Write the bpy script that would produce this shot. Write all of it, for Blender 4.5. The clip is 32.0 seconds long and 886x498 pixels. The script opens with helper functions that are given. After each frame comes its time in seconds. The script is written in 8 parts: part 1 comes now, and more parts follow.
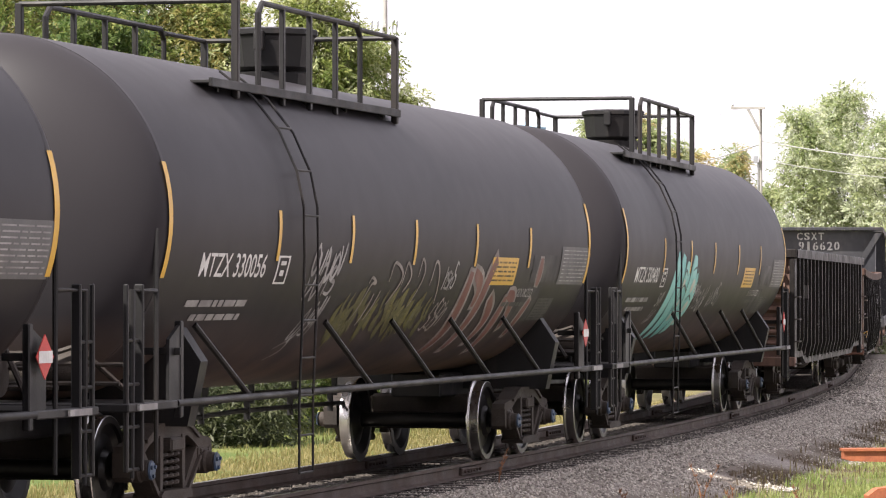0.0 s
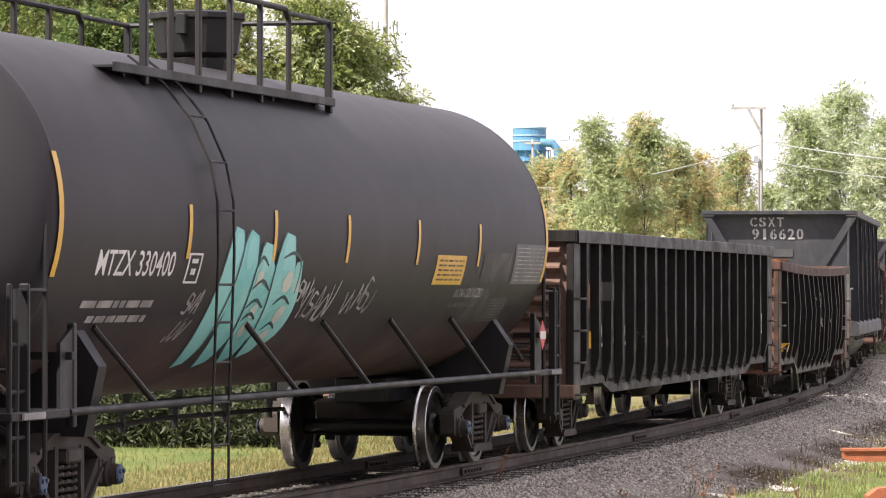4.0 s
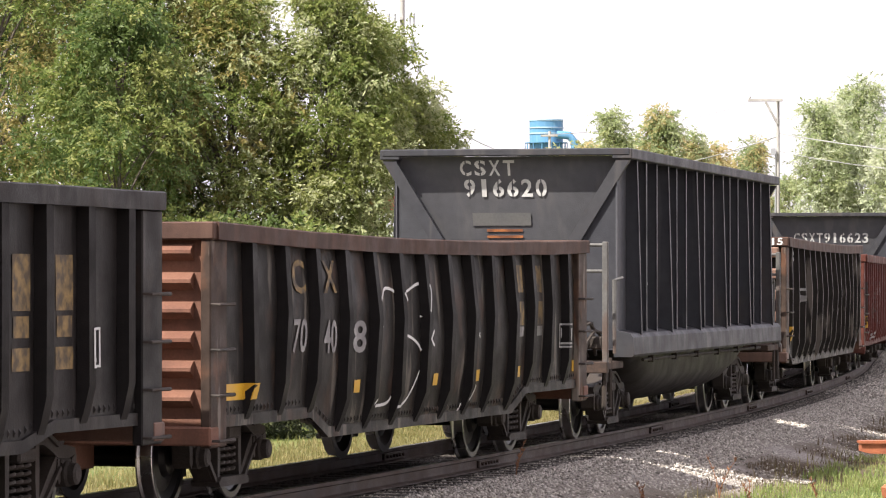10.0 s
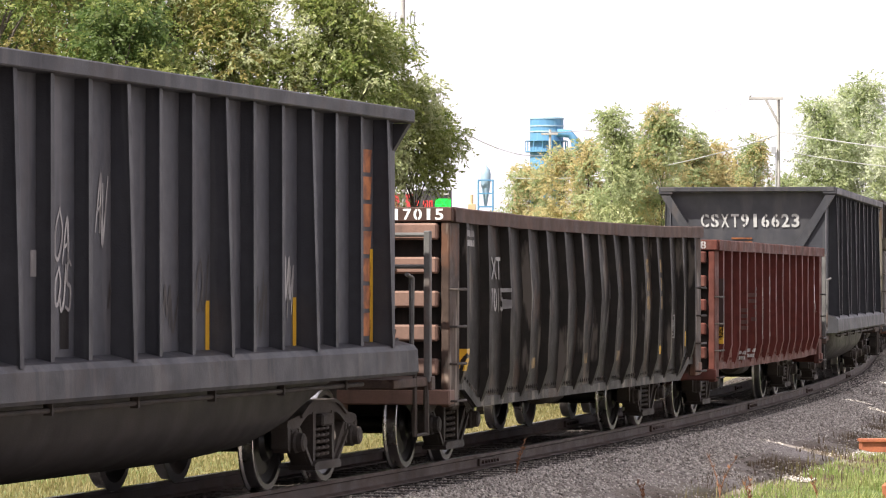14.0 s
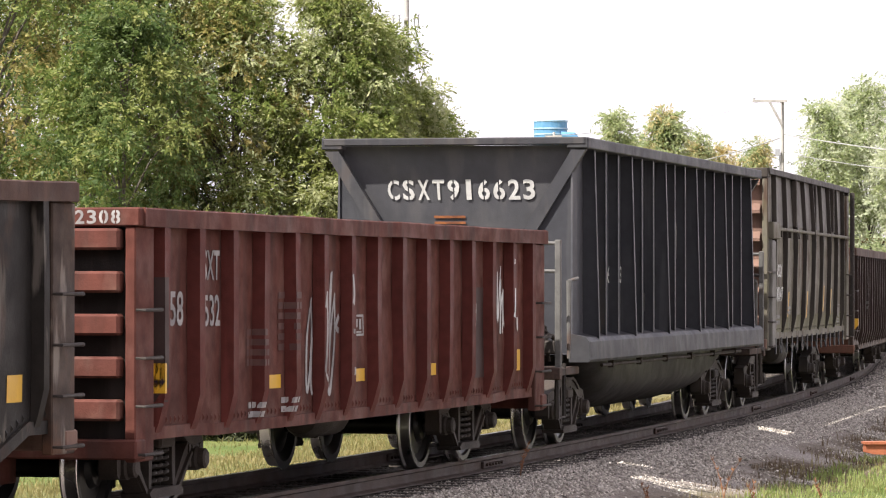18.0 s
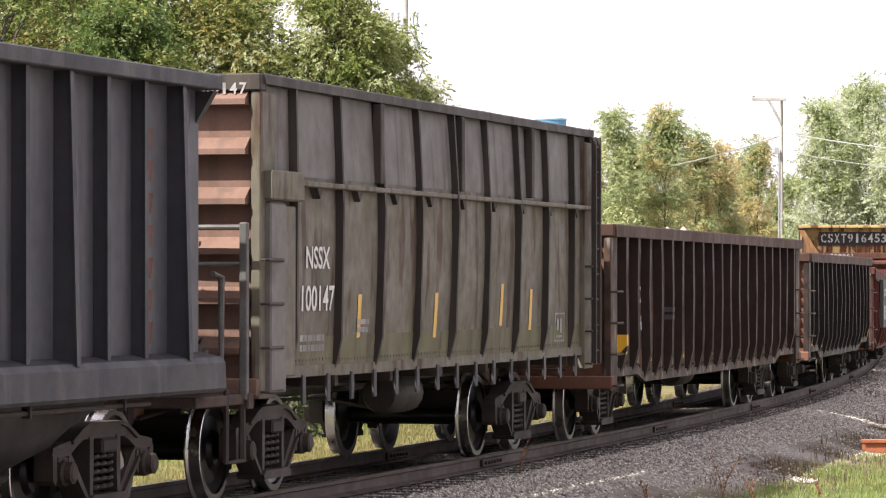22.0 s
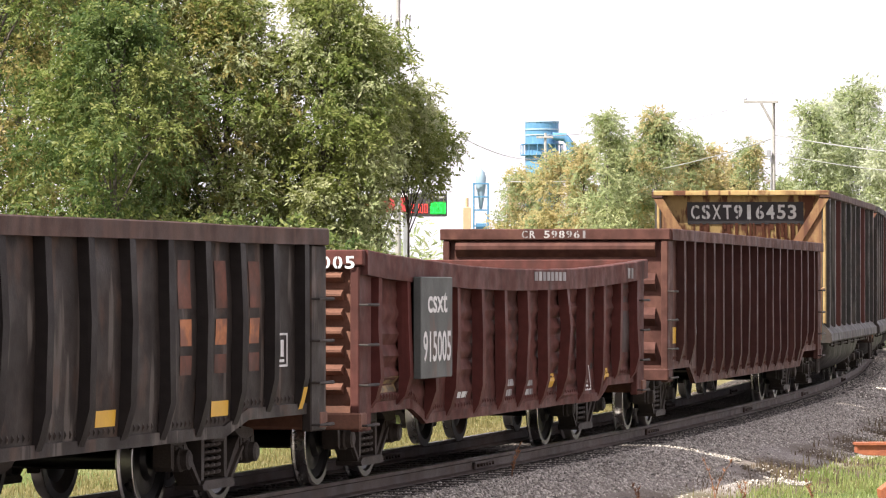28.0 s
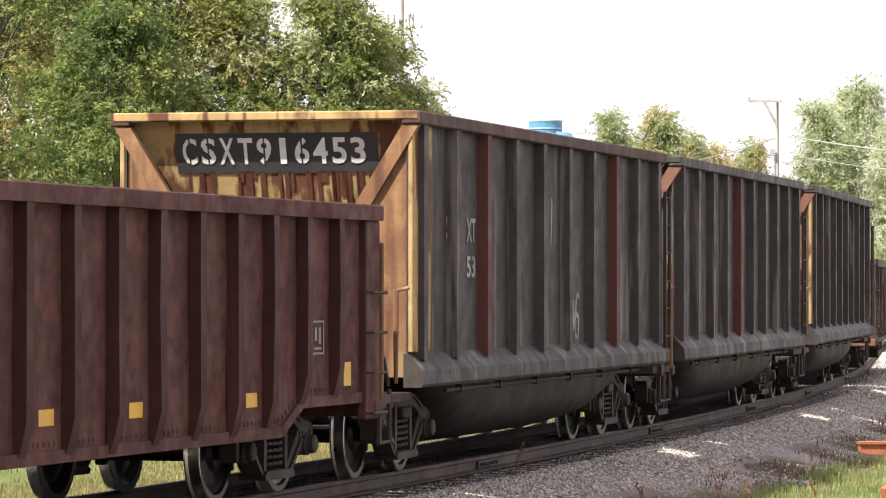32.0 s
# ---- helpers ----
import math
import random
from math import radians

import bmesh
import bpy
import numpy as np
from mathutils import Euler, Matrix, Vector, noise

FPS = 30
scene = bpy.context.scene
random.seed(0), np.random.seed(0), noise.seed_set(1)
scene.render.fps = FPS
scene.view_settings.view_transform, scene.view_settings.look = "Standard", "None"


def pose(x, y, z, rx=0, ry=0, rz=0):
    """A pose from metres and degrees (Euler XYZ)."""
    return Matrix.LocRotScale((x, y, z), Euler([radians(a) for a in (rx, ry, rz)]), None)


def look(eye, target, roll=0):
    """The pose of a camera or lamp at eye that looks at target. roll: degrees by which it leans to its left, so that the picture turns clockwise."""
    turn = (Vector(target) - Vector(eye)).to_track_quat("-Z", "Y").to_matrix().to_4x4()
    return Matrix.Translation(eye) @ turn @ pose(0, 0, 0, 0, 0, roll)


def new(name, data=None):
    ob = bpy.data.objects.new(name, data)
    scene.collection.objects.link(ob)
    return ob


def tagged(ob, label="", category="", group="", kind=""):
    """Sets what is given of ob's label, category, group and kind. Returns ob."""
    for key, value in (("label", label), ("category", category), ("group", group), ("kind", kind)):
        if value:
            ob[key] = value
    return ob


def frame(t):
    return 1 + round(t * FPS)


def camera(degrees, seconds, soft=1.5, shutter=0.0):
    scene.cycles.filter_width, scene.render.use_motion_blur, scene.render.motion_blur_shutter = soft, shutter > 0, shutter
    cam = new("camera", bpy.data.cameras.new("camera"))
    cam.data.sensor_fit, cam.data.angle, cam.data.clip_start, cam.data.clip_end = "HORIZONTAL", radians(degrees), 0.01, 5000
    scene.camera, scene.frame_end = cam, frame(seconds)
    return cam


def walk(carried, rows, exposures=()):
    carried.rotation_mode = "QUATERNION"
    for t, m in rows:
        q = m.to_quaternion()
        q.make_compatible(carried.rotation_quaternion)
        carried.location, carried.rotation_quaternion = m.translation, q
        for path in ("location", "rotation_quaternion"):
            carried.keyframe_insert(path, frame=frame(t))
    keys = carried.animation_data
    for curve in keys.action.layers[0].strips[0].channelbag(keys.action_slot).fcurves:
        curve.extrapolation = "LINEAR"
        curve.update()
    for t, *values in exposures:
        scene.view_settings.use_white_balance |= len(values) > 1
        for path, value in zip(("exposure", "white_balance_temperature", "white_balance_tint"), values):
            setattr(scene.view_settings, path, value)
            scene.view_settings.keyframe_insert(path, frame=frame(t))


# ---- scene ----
import collections
import itertools

# ---------------------------------------------------------------- camera
# A tripod camera with a long lens; it is nudged a little to the left at 7 to 9 seconds.
EYE_Z = 2.553
RAIL_Z = 0.62          # rail head above the lawn
cam = camera(12.78, 32.0, soft=1.15)
TILT = [(0, 0, 0), (0.5, 0, 0), (1, 0, 0), (1.5, 0, 0), (2, 0, 0), (2.5, 0, 0), (3, 0, 0), (3.5, 0, 0), (4, 0.006, 0), (4.5, 0, 0), (6.5, 0, 0), (7, 0, 0), (7.5, 0.094, -0.025), (8, 0.201, -0.05), (8.5, 0.276, -0.075), (9, 0.288, -0.075), (9.5, 0.276, -0.1), (10, 0.25, -0.112), (10.5, 0.25, -0.125), (11, 0.276, -0.125), (11.5, 0.263, -0.137), (12, 0.263, -0.125), (12.5, 0.294, -0.106), (13, 0.25, -0.137), (13.5, 0.3, -0.125), (14, 0.257, -0.137), (14.5, 0.25, -0.125), (15, 0.263, -0.088), (15.5, 0.25, -0.088), (17.5, 0.263, -0.113), (18, 0.313, -0.1), (18.5, 0.3, -0.113), (19, 0.276, -0.125), (19.5, 0.276, -0.113), (20, 0.276, -0.137), (20.5, 0.263, -0.137), (21, 0.276, -0.137), (21.5, 0.276, -0.15), (22, 0.3, -0.125), (22.5, 0.288, -0.125), (23, 0.313, -0.1), (23.5, 0.263, -0.15), (24, 0.263, -0.137), (24.5, 0.238, -0.137), (25, 0.25, -0.137), (25.5, 0.244, -0.125), (27.5, 0.201, -0.1), (28, 0.188, -0.088), (28.5, 0.201, -0.1), (29, 0.207, -0.1), (29.5, 0.238, -0.1), (30, 0.276, -0.125), (30.5, 0.276, -0.125), (31, 0.263, -0.125), (31.5, 0.276, -0.125), (32, 0.238, -0.1)]
walk(cam, [(t, pose(0, 0, EYE_Z, 90.632 + dp, -0.026, dy)) for t, dy, dp in TILT])

# ---------------------------------------------------------------- light
SUN_FROM = Vector((-0.635, -0.535, 1.0)).normalized()
world = bpy.data.worlds.new("sky")
scene.world = world
world.use_nodes = True
wn, wl = world.node_tree.nodes, world.node_tree.links
sky = wn.new("ShaderNodeTexSky")
sky.sky_type, sky.sun_disc = "NISHITA", False
sky.sun_elevation = math.asin(SUN_FROM.z)
sky.sun_rotation = math.atan2(SUN_FROM.x, SUN_FROM.y)
sky.dust_density, sky.air_density, sky.ozone_density = 4.0, 1.0, 0.6
haze = wn.new("ShaderNodeMix")
haze.data_type = "RGBA"
haze.inputs["Factor"].default_value = 0.8
haze.inputs["B"].default_value = (6.8, 6.25, 6.85, 1)     # thin bright cloud
wl.new(sky.outputs["Color"], haze.inputs["A"])
wl.new(haze.outputs["Result"], wn["Background"].inputs["Color"])
wn["Background"].inputs["Strength"].default_value = 0.105
sun = new("sun", bpy.data.lights.new("sun", "SUN"))
sun.data.energy, sun.data.angle, sun.data.color = 5.0, radians(0.53), (1.0, 0.94, 0.87)
sun.matrix_world = look(SUN_FROM * 50, (0, 0, 0))
scene.view_settings.exposure = 1.2

# ---------------------------------------------------------------- track line
# s runs along the track away from the camera, lat is metres to the camera's side of its middle.
_S = np.arange(-330.0, 420.1, 0.5)
_c = np.clip(_S, -60, 50)
_ang = radians(13.02) - 2.224e-3 * _c - 9.88e-5 * _c * _c / 100 + 3.422e-4 * _c ** 3 / 7500
_tx = np.concatenate([[0], np.cumsum((np.sin(_ang[1:]) + np.sin(_ang[:-1])) / 2) * 0.5])
_ty = np.concatenate([[0], np.cumsum((np.cos(_ang[1:]) + np.cos(_ang[:-1])) / 2) * 0.5])
_tx += 0.992 - np.interp(0, _S, _tx)
_ty += 51.329 - np.interp(0, _S, _ty)


def at(s, lat=0.0):
    a = np.interp(s, _S, _ang)
    return np.interp(s, _S, _tx) + lat * np.cos(a), np.interp(s, _S, _ty) - lat * np.sin(a)


def heading(s):
    """degrees of the local +X axis (along the track, away) about z"""
    return 90 - math.degrees(np.interp(s, _S, _ang))


# metres that the train has rolled since the start, every two seconds
ROLLED = [0.00, 10.35, 20.92, 31.72, 42.69, 53.90, 65.68, 77.90, 90.34, 103.36, 116.81, 130.72, 145.08, 159.98, 175.57, 191.64, 208.18]


def _spline():
    n, h = len(ROLLED), 2.0
    A, Bm = np.eye(n), np.zeros((n, n))
    for i in range(1, n - 1):
        A[i, i - 1:i + 2] = h / 6, 2 * h / 3, h / 6
        Bm[i, i - 1:i + 2] = 1 / h, -2 / h, 1 / h
    return np.linalg.solve(A, Bm @ np.array(ROLLED))


_S2 = _spline()


def rolled(t):
    i = min(max(int(t // 2), 0), len(ROLLED) - 2)
    b = t / 2 - i
    a = 1 - b
    return a * ROLLED[i] + b * ROLLED[i + 1] + ((a ** 3 - a) * _S2[i] + (b ** 3 - b) * _S2[i + 1]) * 4 / 6


# ---------------------------------------------------------------- materials
def _mix(nt, fac, a, b):
    m = nt.nodes.new("ShaderNodeMix")
    m.data_type = "RGBA"
    for key, v in (("Factor", fac), ("A", a), ("B", b)):
        if isinstance(v, bpy.types.NodeSocket):
            nt.links.new(v, m.inputs[key])
        elif key == "Factor":
            m.inputs[key].default_value = v
        else:
            m.inputs[key].default_value = (*v, 1)
    return m.outputs["Result"]


def _noise(nt, scale, detail=4.0, stretch=(1, 1, 1), lo=0.4, hi=0.6, coord="Object", shift=True):
    tc = nt.nodes.new("ShaderNodeTexCoord")
    mp = nt.nodes.new("ShaderNodeMapping")
    mp.inputs["Scale"].default_value = stretch
    nt.links.new(tc.outputs[coord], mp.inputs["Vector"])
    if shift:
        oi = nt.nodes.new("ShaderNodeObjectInfo")
        vm = nt.nodes.new("ShaderNodeVectorMath")
        vm.operation = "SCALE"
        vm.inputs[0].default_value = (37, 23, 51)
        nt.links.new(oi.outputs["Random"], vm.inputs["Scale"])
        nt.links.new(vm.outputs["Vector"], mp.inputs["Location"])
    n = nt.nodes.new("ShaderNodeTexNoise")
    n.inputs["Scale"].default_value, n.inputs["Detail"].default_value = scale, detail
    nt.links.new(mp.outputs["Vector"], n.inputs["Vector"])
    r = nt.nodes.new("ShaderNodeMapRange")
    r.inputs["From Min"].default_value, r.inputs["From Max"].default_value = lo, hi
    nt.links.new(n.outputs["Fac"], r.inputs["Value"])
    return r.outputs["Result"]


def _scale(nt, sock, k):
    m = nt.nodes.new("ShaderNodeMath")
    m.operation = "MULTIPLY"
    m.inputs[1].default_value = k
    nt.links.new(sock, m.inputs[0])
    return m.outputs["Value"]


def surface(name, base, second=None, rough=0.6, metal=0.0, size=2.0, amount=0.6, grain=40.0, grain_amount=0.25,
            streak=None, streak_amount=0.0, spots=None, spots_amount=0.0, bump=0.15, bump_scale=60.0, spec=0.4, per_object=0.0, sheen=0.18, island=0.0, streak_edge=(0.5, 0.66), streak_long=0.12):
    """weathered surface: broad stains, fine grain, running streaks and blotches over a base colour"""
    m = bpy.data.materials.new(name)
    m.use_nodes = True
    nt = m.node_tree
    p = nt.nodes["Principled BSDF"]
    second = second or tuple(c * 0.6 for c in base)
    col = _mix(nt, _scale(nt, _noise(nt, 1 / size, 5.0), amount), base, second)
    col = _mix(nt, _scale(nt, _noise(nt, grain, 3.0, lo=0.35, hi=0.7), grain_amount), col, tuple(c * 0.45 for c in base))
    if streak:
        col = _mix(nt, _scale(nt, _noise(nt, 3.0, 5.0, (1.6, 1.6, streak_long), *streak_edge), streak_amount), col, streak)
    if spots:
        col = _mix(nt, _scale(nt, _noise(nt, 3.2, 9.0, (1, 1, 0.6), 0.54, 0.66), spots_amount), col, spots)
    if per_object:
        oi = nt.nodes.new("ShaderNodeObjectInfo")
        col = _mix(nt, _scale(nt, oi.outputs["Random"], per_object), col, second)
    if island:
        ge = nt.nodes.new("ShaderNodeNewGeometry")
        r3 = nt.nodes.new("ShaderNodeValToRGB")
        cr = r3.color_ramp
        cr.elements[0].color, cr.elements[1].color = (*[c * 0.4 for c in second], 1), (*[min(1, c * 1.45) for c in base], 1)
        for q, c3 in ((0.35, second), (0.8, base)):
            cr.elements.new(q).color = (*c3, 1)
        nt.links.new(ge.outputs["Random Per Island"], r3.inputs["Fac"])
        col = _mix(nt, island, col, r3.outputs["Color"])
    nt.links.new(col, p.inputs["Base Color"])
    rr = nt.nodes.new("ShaderNodeMapRange")
    rr.inputs["To Min"].default_value, rr.inputs["To Max"].default_value = rough * (1 - sheen), min(1, rough * (1 + sheen))
    nt.links.new(_noise(nt, 3.0, 5.0, lo=0.3, hi=0.7), rr.inputs["Value"])
    nt.links.new(rr.outputs["Result"], p.inputs["Roughness"])
    p.inputs["Metallic"].default_value = metal
    p.inputs["Specular IOR Level"].default_value = spec
    if bump:
        b = nt.nodes.new("ShaderNodeBump")
        b.inputs["Strength"].default_value, b.inputs["Distance"].default_value = bump, 0.01
        nt.links.new(_noise(nt, bump_scale, 4.0, lo=0.2, hi=0.8), b.inputs["Height"])
        nt.links.new(b.outputs["Normal"], p.inputs["Normal"])
    return m


RUST = (0.16, 0.062, 0.032)
RUST_DARK = (0.04, 0.021, 0.017)
M = dict(
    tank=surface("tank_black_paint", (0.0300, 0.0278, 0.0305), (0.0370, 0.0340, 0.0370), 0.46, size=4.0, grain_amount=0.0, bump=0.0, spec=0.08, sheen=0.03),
    black=surface("black_paint", (0.0095, 0.0092, 0.0100), (0.0150, 0.0140, 0.0142), 0.55, streak=(0.05, 0.038, 0.032), streak_amount=0.25, bump=0.08, spec=0.3),
    iron=surface("dirty_cast_iron", (0.029, 0.0255, 0.023), (0.064, 0.050, 0.041), 0.7, size=0.4, grain_amount=0.4, bump=0.35, per_object=0.5, spec=0.25),
    tread=surface("polished_tread", (0.62, 0.61, 0.60), (0.40, 0.39, 0.38), 0.28, 1.0, size=0.3, grain_amount=0.15, bump=0.02, spec=0.5),
    wheel=surface("oily_wheel_steel", (0.0065, 0.006, 0.006), (0.014, 0.012, 0.011), 0.34, 0.0, spec=0.25, size=0.25, grain_amount=0.3, bump=0.05),
    gon_black=surface("faded_black_car_paint", (0.0160, 0.0145, 0.0140), (0.0245, 0.0212, 0.0200), 0.5, streak=(0.056, 0.049, 0.045), streak_amount=0.5, streak_edge=(0.54, 0.66), spots=(0.038, 0.028, 0.023), spots_amount=0.4, size=0.9, grain=7, grain_amount=0.5, spec=0.12, sheen=0.25),
    gon_olive=surface("weathered_black_paint", (0.0180, 0.0162, 0.0148), (0.0310, 0.0270, 0.0235), 0.52, streak=(0.165, 0.145, 0.120), streak_amount=0.6, streak_edge=(0.58, 0.65), streak_long=0.25, spots=(0.075, 0.046, 0.033), spots_amount=0.5, size=0.8, grain=7, grain_amount=0.5, spec=0.12, sheen=0.25),
    gon_maroon=surface("faded_maroon_paint", (0.118, 0.046, 0.038), (0.085, 0.036, 0.031), 0.62, streak=(0.052, 0.028, 0.024), streak_amount=0.5, spots=(0.043, 0.029, 0.026), spots_amount=0.5, size=0.6, grain=6, grain_amount=0.7, spec=0.06, sheen=0.25),
    end_dull=surface("brown_grey_end_steel", (0.180, 0.105, 0.078), (0.125, 0.073, 0.055), 0.75, streak=(0.065, 0.043, 0.035), streak_amount=0.5, size=0.7),
    gon_brown=surface("rust_brown_car_paint", (0.086, 0.0405, 0.0330), (0.112, 0.054, 0.043), 0.62, streak=(0.052, 0.029, 0.025), streak_amount=0.5, spots=(0.150, 0.076, 0.055), spots_amount=0.4, size=0.6, grain=6, grain_amount=0.7, spec=0.06, sheen=0.25),
    gon_red=surface("oxide_red_car_paint", (0.118, 0.044, 0.034), (0.082, 0.035, 0.029), 0.62, streak=(0.050, 0.030, 0.026), streak_amount=0.6, spots=(0.175, 0.098, 0.078), spots_amount=0.4, size=0.6, grain=6, grain_amount=0.7, spec=0.06, sheen=0.25),
    gon_dark=surface("dark_rusted_steel", (0.056, 0.040, 0.0325), (0.092, 0.064, 0.050), 0.6, streak=(0.215, 0.185, 0.155), streak_amount=0.75, streak_edge=(0.57, 0.64), streak_long=0.35, spots=(0.155, 0.072, 0.040), spots_amount=0.5, size=0.5, grain=7, grain_amount=0.7, spec=0.1, sheen=0.25),
    rust_end=surface("bare_rusted_end_steel", (0.1440, 0.0630, 0.0396), (0.1980, 0.0960, 0.0600), 0.8, streak=(0.0780, 0.0360, 0.0240), streak_amount=0.5, size=0.8, grain_amount=0.35),
    hop_gray=surface("blue_black_hopper_paint", (0.0660, 0.0675, 0.0760), (0.0820, 0.0825, 0.0900), 0.5, streak=(0.135, 0.131, 0.134), streak_amount=0.3, streak_edge=(0.58, 0.64), spots=(0.092, 0.083, 0.083), spots_amount=0.3, size=1.4, grain=9, grain_amount=0.35, bump=0.06, spec=0.2, sheen=0.2),
    hop_lip=surface("blue_grey_hopper_trim", (0.0370, 0.0375, 0.0430), (0.0480, 0.0475, 0.0500), 0.55, streak=(0.085, 0.078, 0.074), streak_amount=0.4, streak_edge=(0.55, 0.62), spots=(0.055, 0.040, 0.034), spots_amount=0.3, size=0.8, grain=9, grain_amount=0.35, spec=0.2),
    hop_yellow=surface("rusted_yellow_paint", (0.40, 0.285, 0.125), (0.29, 0.19, 0.080), 0.75, streak=(0.090, 0.034, 0.021), streak_amount=0.95, streak_edge=(0.50, 0.57), streak_long=0.2, spots=(0.100, 0.040, 0.024), spots_amount=0.9, size=0.5, amount=0.7, grain=9, grain_amount=0.4, spec=0.2),
    hop_old=surface("sooty_hopper_paint", (0.043, 0.0405, 0.0370), (0.066, 0.060, 0.053), 0.58, streak=(0.185, 0.165, 0.140), streak_amount=0.55, streak_edge=(0.57, 0.64), spots=(0.075, 0.050, 0.041), spots_amount=0.4, size=0.9, grain=8, grain_amount=0.45, spec=0.12, sheen=0.25),
    hop_maroon=surface("maroon_side_sheet", (0.075, 0.026, 0.021), (0.095, 0.035, 0.027), 0.6, size=1.0, spec=0.15),
    chip=surface("weathered_grey_paint", (0.155, 0.142, 0.112), (0.105, 0.094, 0.072), 0.6, streak=(0.062, 0.036, 0.025), streak_amount=0.85, streak_edge=(0.55, 0.62), streak_long=0.25, spots=(0.120, 0.118, 0.066), spots_amount=0.45, size=0.6, grain=6, grain_amount=0.5, spec=0.14, sheen=0.25),
    yellow=surface("yellow_reflector", (0.6120, 0.3570, 0.0255), (0.5100, 0.2890, 0.0255), 0.4, size=0.3, grain_amount=0.15, bump=0),
    white=surface("white_stencil_paint", (0.66, 0.66, 0.64), (0.5, 0.49, 0.47), 0.6, size=0.25, amount=0.7, grain_amount=0.25, bump=0),
    chalk=surface("worn_white_paint", (0.36, 0.35, 0.34), (0.17, 0.16, 0.16), 0.7, size=0.35, amount=0.9, grain_amount=0.4, bump=0),
    teal=surface("teal_spray_paint", (0.16, 0.47, 0.45), (0.27, 0.58, 0.55), 0.5, size=0.5, grain_amount=0.1, bump=0),
    teal_dark=surface("dark_teal_spray_paint", (0.012, 0.045, 0.048), (0.02, 0.06, 0.06), 0.5, size=0.5, grain_amount=0.1, bump=0),
    teal_pale=surface("pale_teal_spray_paint", (0.25, 0.56, 0.53), (0.18, 0.49, 0.47), 0.5, size=0.3, grain_amount=0.1, bump=0),
    teal_cream=surface("cream_spray_paint", (0.50, 0.52, 0.44), (0.33, 0.46, 0.42), 0.55, size=0.3, grain_amount=0.1, bump=0),
    spray_pale=surface("thin_pale_spray_paint", (0.29, 0.26, 0.245), (0.17, 0.15, 0.14), 0.65, size=0.3, amount=0.9, grain_amount=0.4, bump=0),
    moss_bright=surface("yellow_olive_spray_paint", (0.13, 0.120, 0.030), (0.09, 0.085, 0.03), 0.6, size=0.3, amount=0.8, grain_amount=0.3, bump=0),
    pink=surface("dull_pink_spray_paint", (0.15, 0.060, 0.050), (0.19, 0.085, 0.070), 0.6, size=0.4, grain_amount=0.15, bump=0),
    moss=surface("olive_spray_paint", (0.075, 0.072, 0.026), (0.11, 0.098, 0.036), 0.6, size=0.3, amount=0.8, grain_amount=0.3, bump=0),
    ochre=surface("faded_ochre_paint", (0.25, 0.165, 0.062), (0.055, 0.042, 0.030), 0.65, size=0.12, amount=1.0, grain_amount=0.5, bump=0),
    orange=surface("faded_orange_paint", (0.40, 0.15, 0.055), (0.16, 0.065, 0.04), 0.65, size=0.15, amount=0.95, grain_amount=0.4, bump=0),
    red=surface("red_placard", (0.5, 0.04, 0.035), (0.4, 0.05, 0.04), 0.5, size=0.2, bump=0),
    blue=surface("blue_cap_paint", (0.050, 0.085, 0.145), (0.030, 0.045, 0.075), 0.5, size=0.05, amount=0.9, bump=0),
    grey_patch=surface("grey_patch_paint", (0.11, 0.11, 0.11), (0.14, 0.135, 0.13), 0.65, size=0.4, bump=0),
    gon_streak=surface("worn_pale_paint", (0.075, 0.068, 0.064), (0.04, 0.035, 0.033), 0.7, size=0.4, amount=0.9, grain_amount=0.4, bump=0),
    gon_patch=surface("dark_repaint", (0.034, 0.0175, 0.0150), (0.045, 0.022, 0.018), 0.7, size=0.5, bump=0),
    gon_rust=surface("dark_orange_rust", (0.13, 0.045, 0.025), (0.06, 0.03, 0.02), 0.75, size=0.25, amount=0.9, grain_amount=0.4, bump=0),
    pink_dim=surface("faded_pink_repaint", (0.105, 0.052, 0.044), (0.07, 0.032, 0.027), 0.7, size=0.2, amount=0.9, grain=8, grain_amount=0.5, bump=0),
    logo_dim=surface("dim_orange_paint", (0.13, 0.04, 0.022), (0.07, 0.028, 0.02), 0.65, size=0.2, amount=0.8, bump=0),
    sign_board=surface("grey_green_board", (0.062, 0.068, 0.062), (0.085, 0.088, 0.08), 0.65, size=0.6, spots=RUST, spots_amount=0.3),
    rail=surface("rusty_rail_web", (0.050, 0.034, 0.027), (0.075, 0.048, 0.035), 0.7, size=0.5, grain_amount=0.3, bump=0.2),
    railhead=surface("worn_rail_head", (0.30, 0.28, 0.27), (0.20, 0.18, 0.16), 0.32, 1.0, size=0.5, bump=0.02),
    tie=surface("creosoted_sleeper_wood", (0.040, 0.033, 0.028), (0.065, 0.054, 0.045), 0.85, size=0.4, grain_amount=0.5, bump=0.5),
    stone=surface("grey_ballast_stone", (0.43, 0.395, 0.345), (0.26, 0.232, 0.198), 0.85, size=0.12, amount=0.7, grain=90, grain_amount=0.25, bump=0.3, island=0.95),
    # Oily stone, with the shade under the train also put into its colour.
    stone_oily_shade=surface("oily_shaded_ballast_stone", (0.085, 0.072, 0.062), (0.05, 0.042, 0.036), 0.8, size=0.12, amount=0.7, grain=90, grain_amount=0.25, bump=0.3, island=0.9),
    bark=surface("tree_bark", (0.12, 0.10, 0.08), (0.07, 0.06, 0.05), 0.9, size=0.3, grain_amount=0.5, bump=0.8, bump_scale=30),
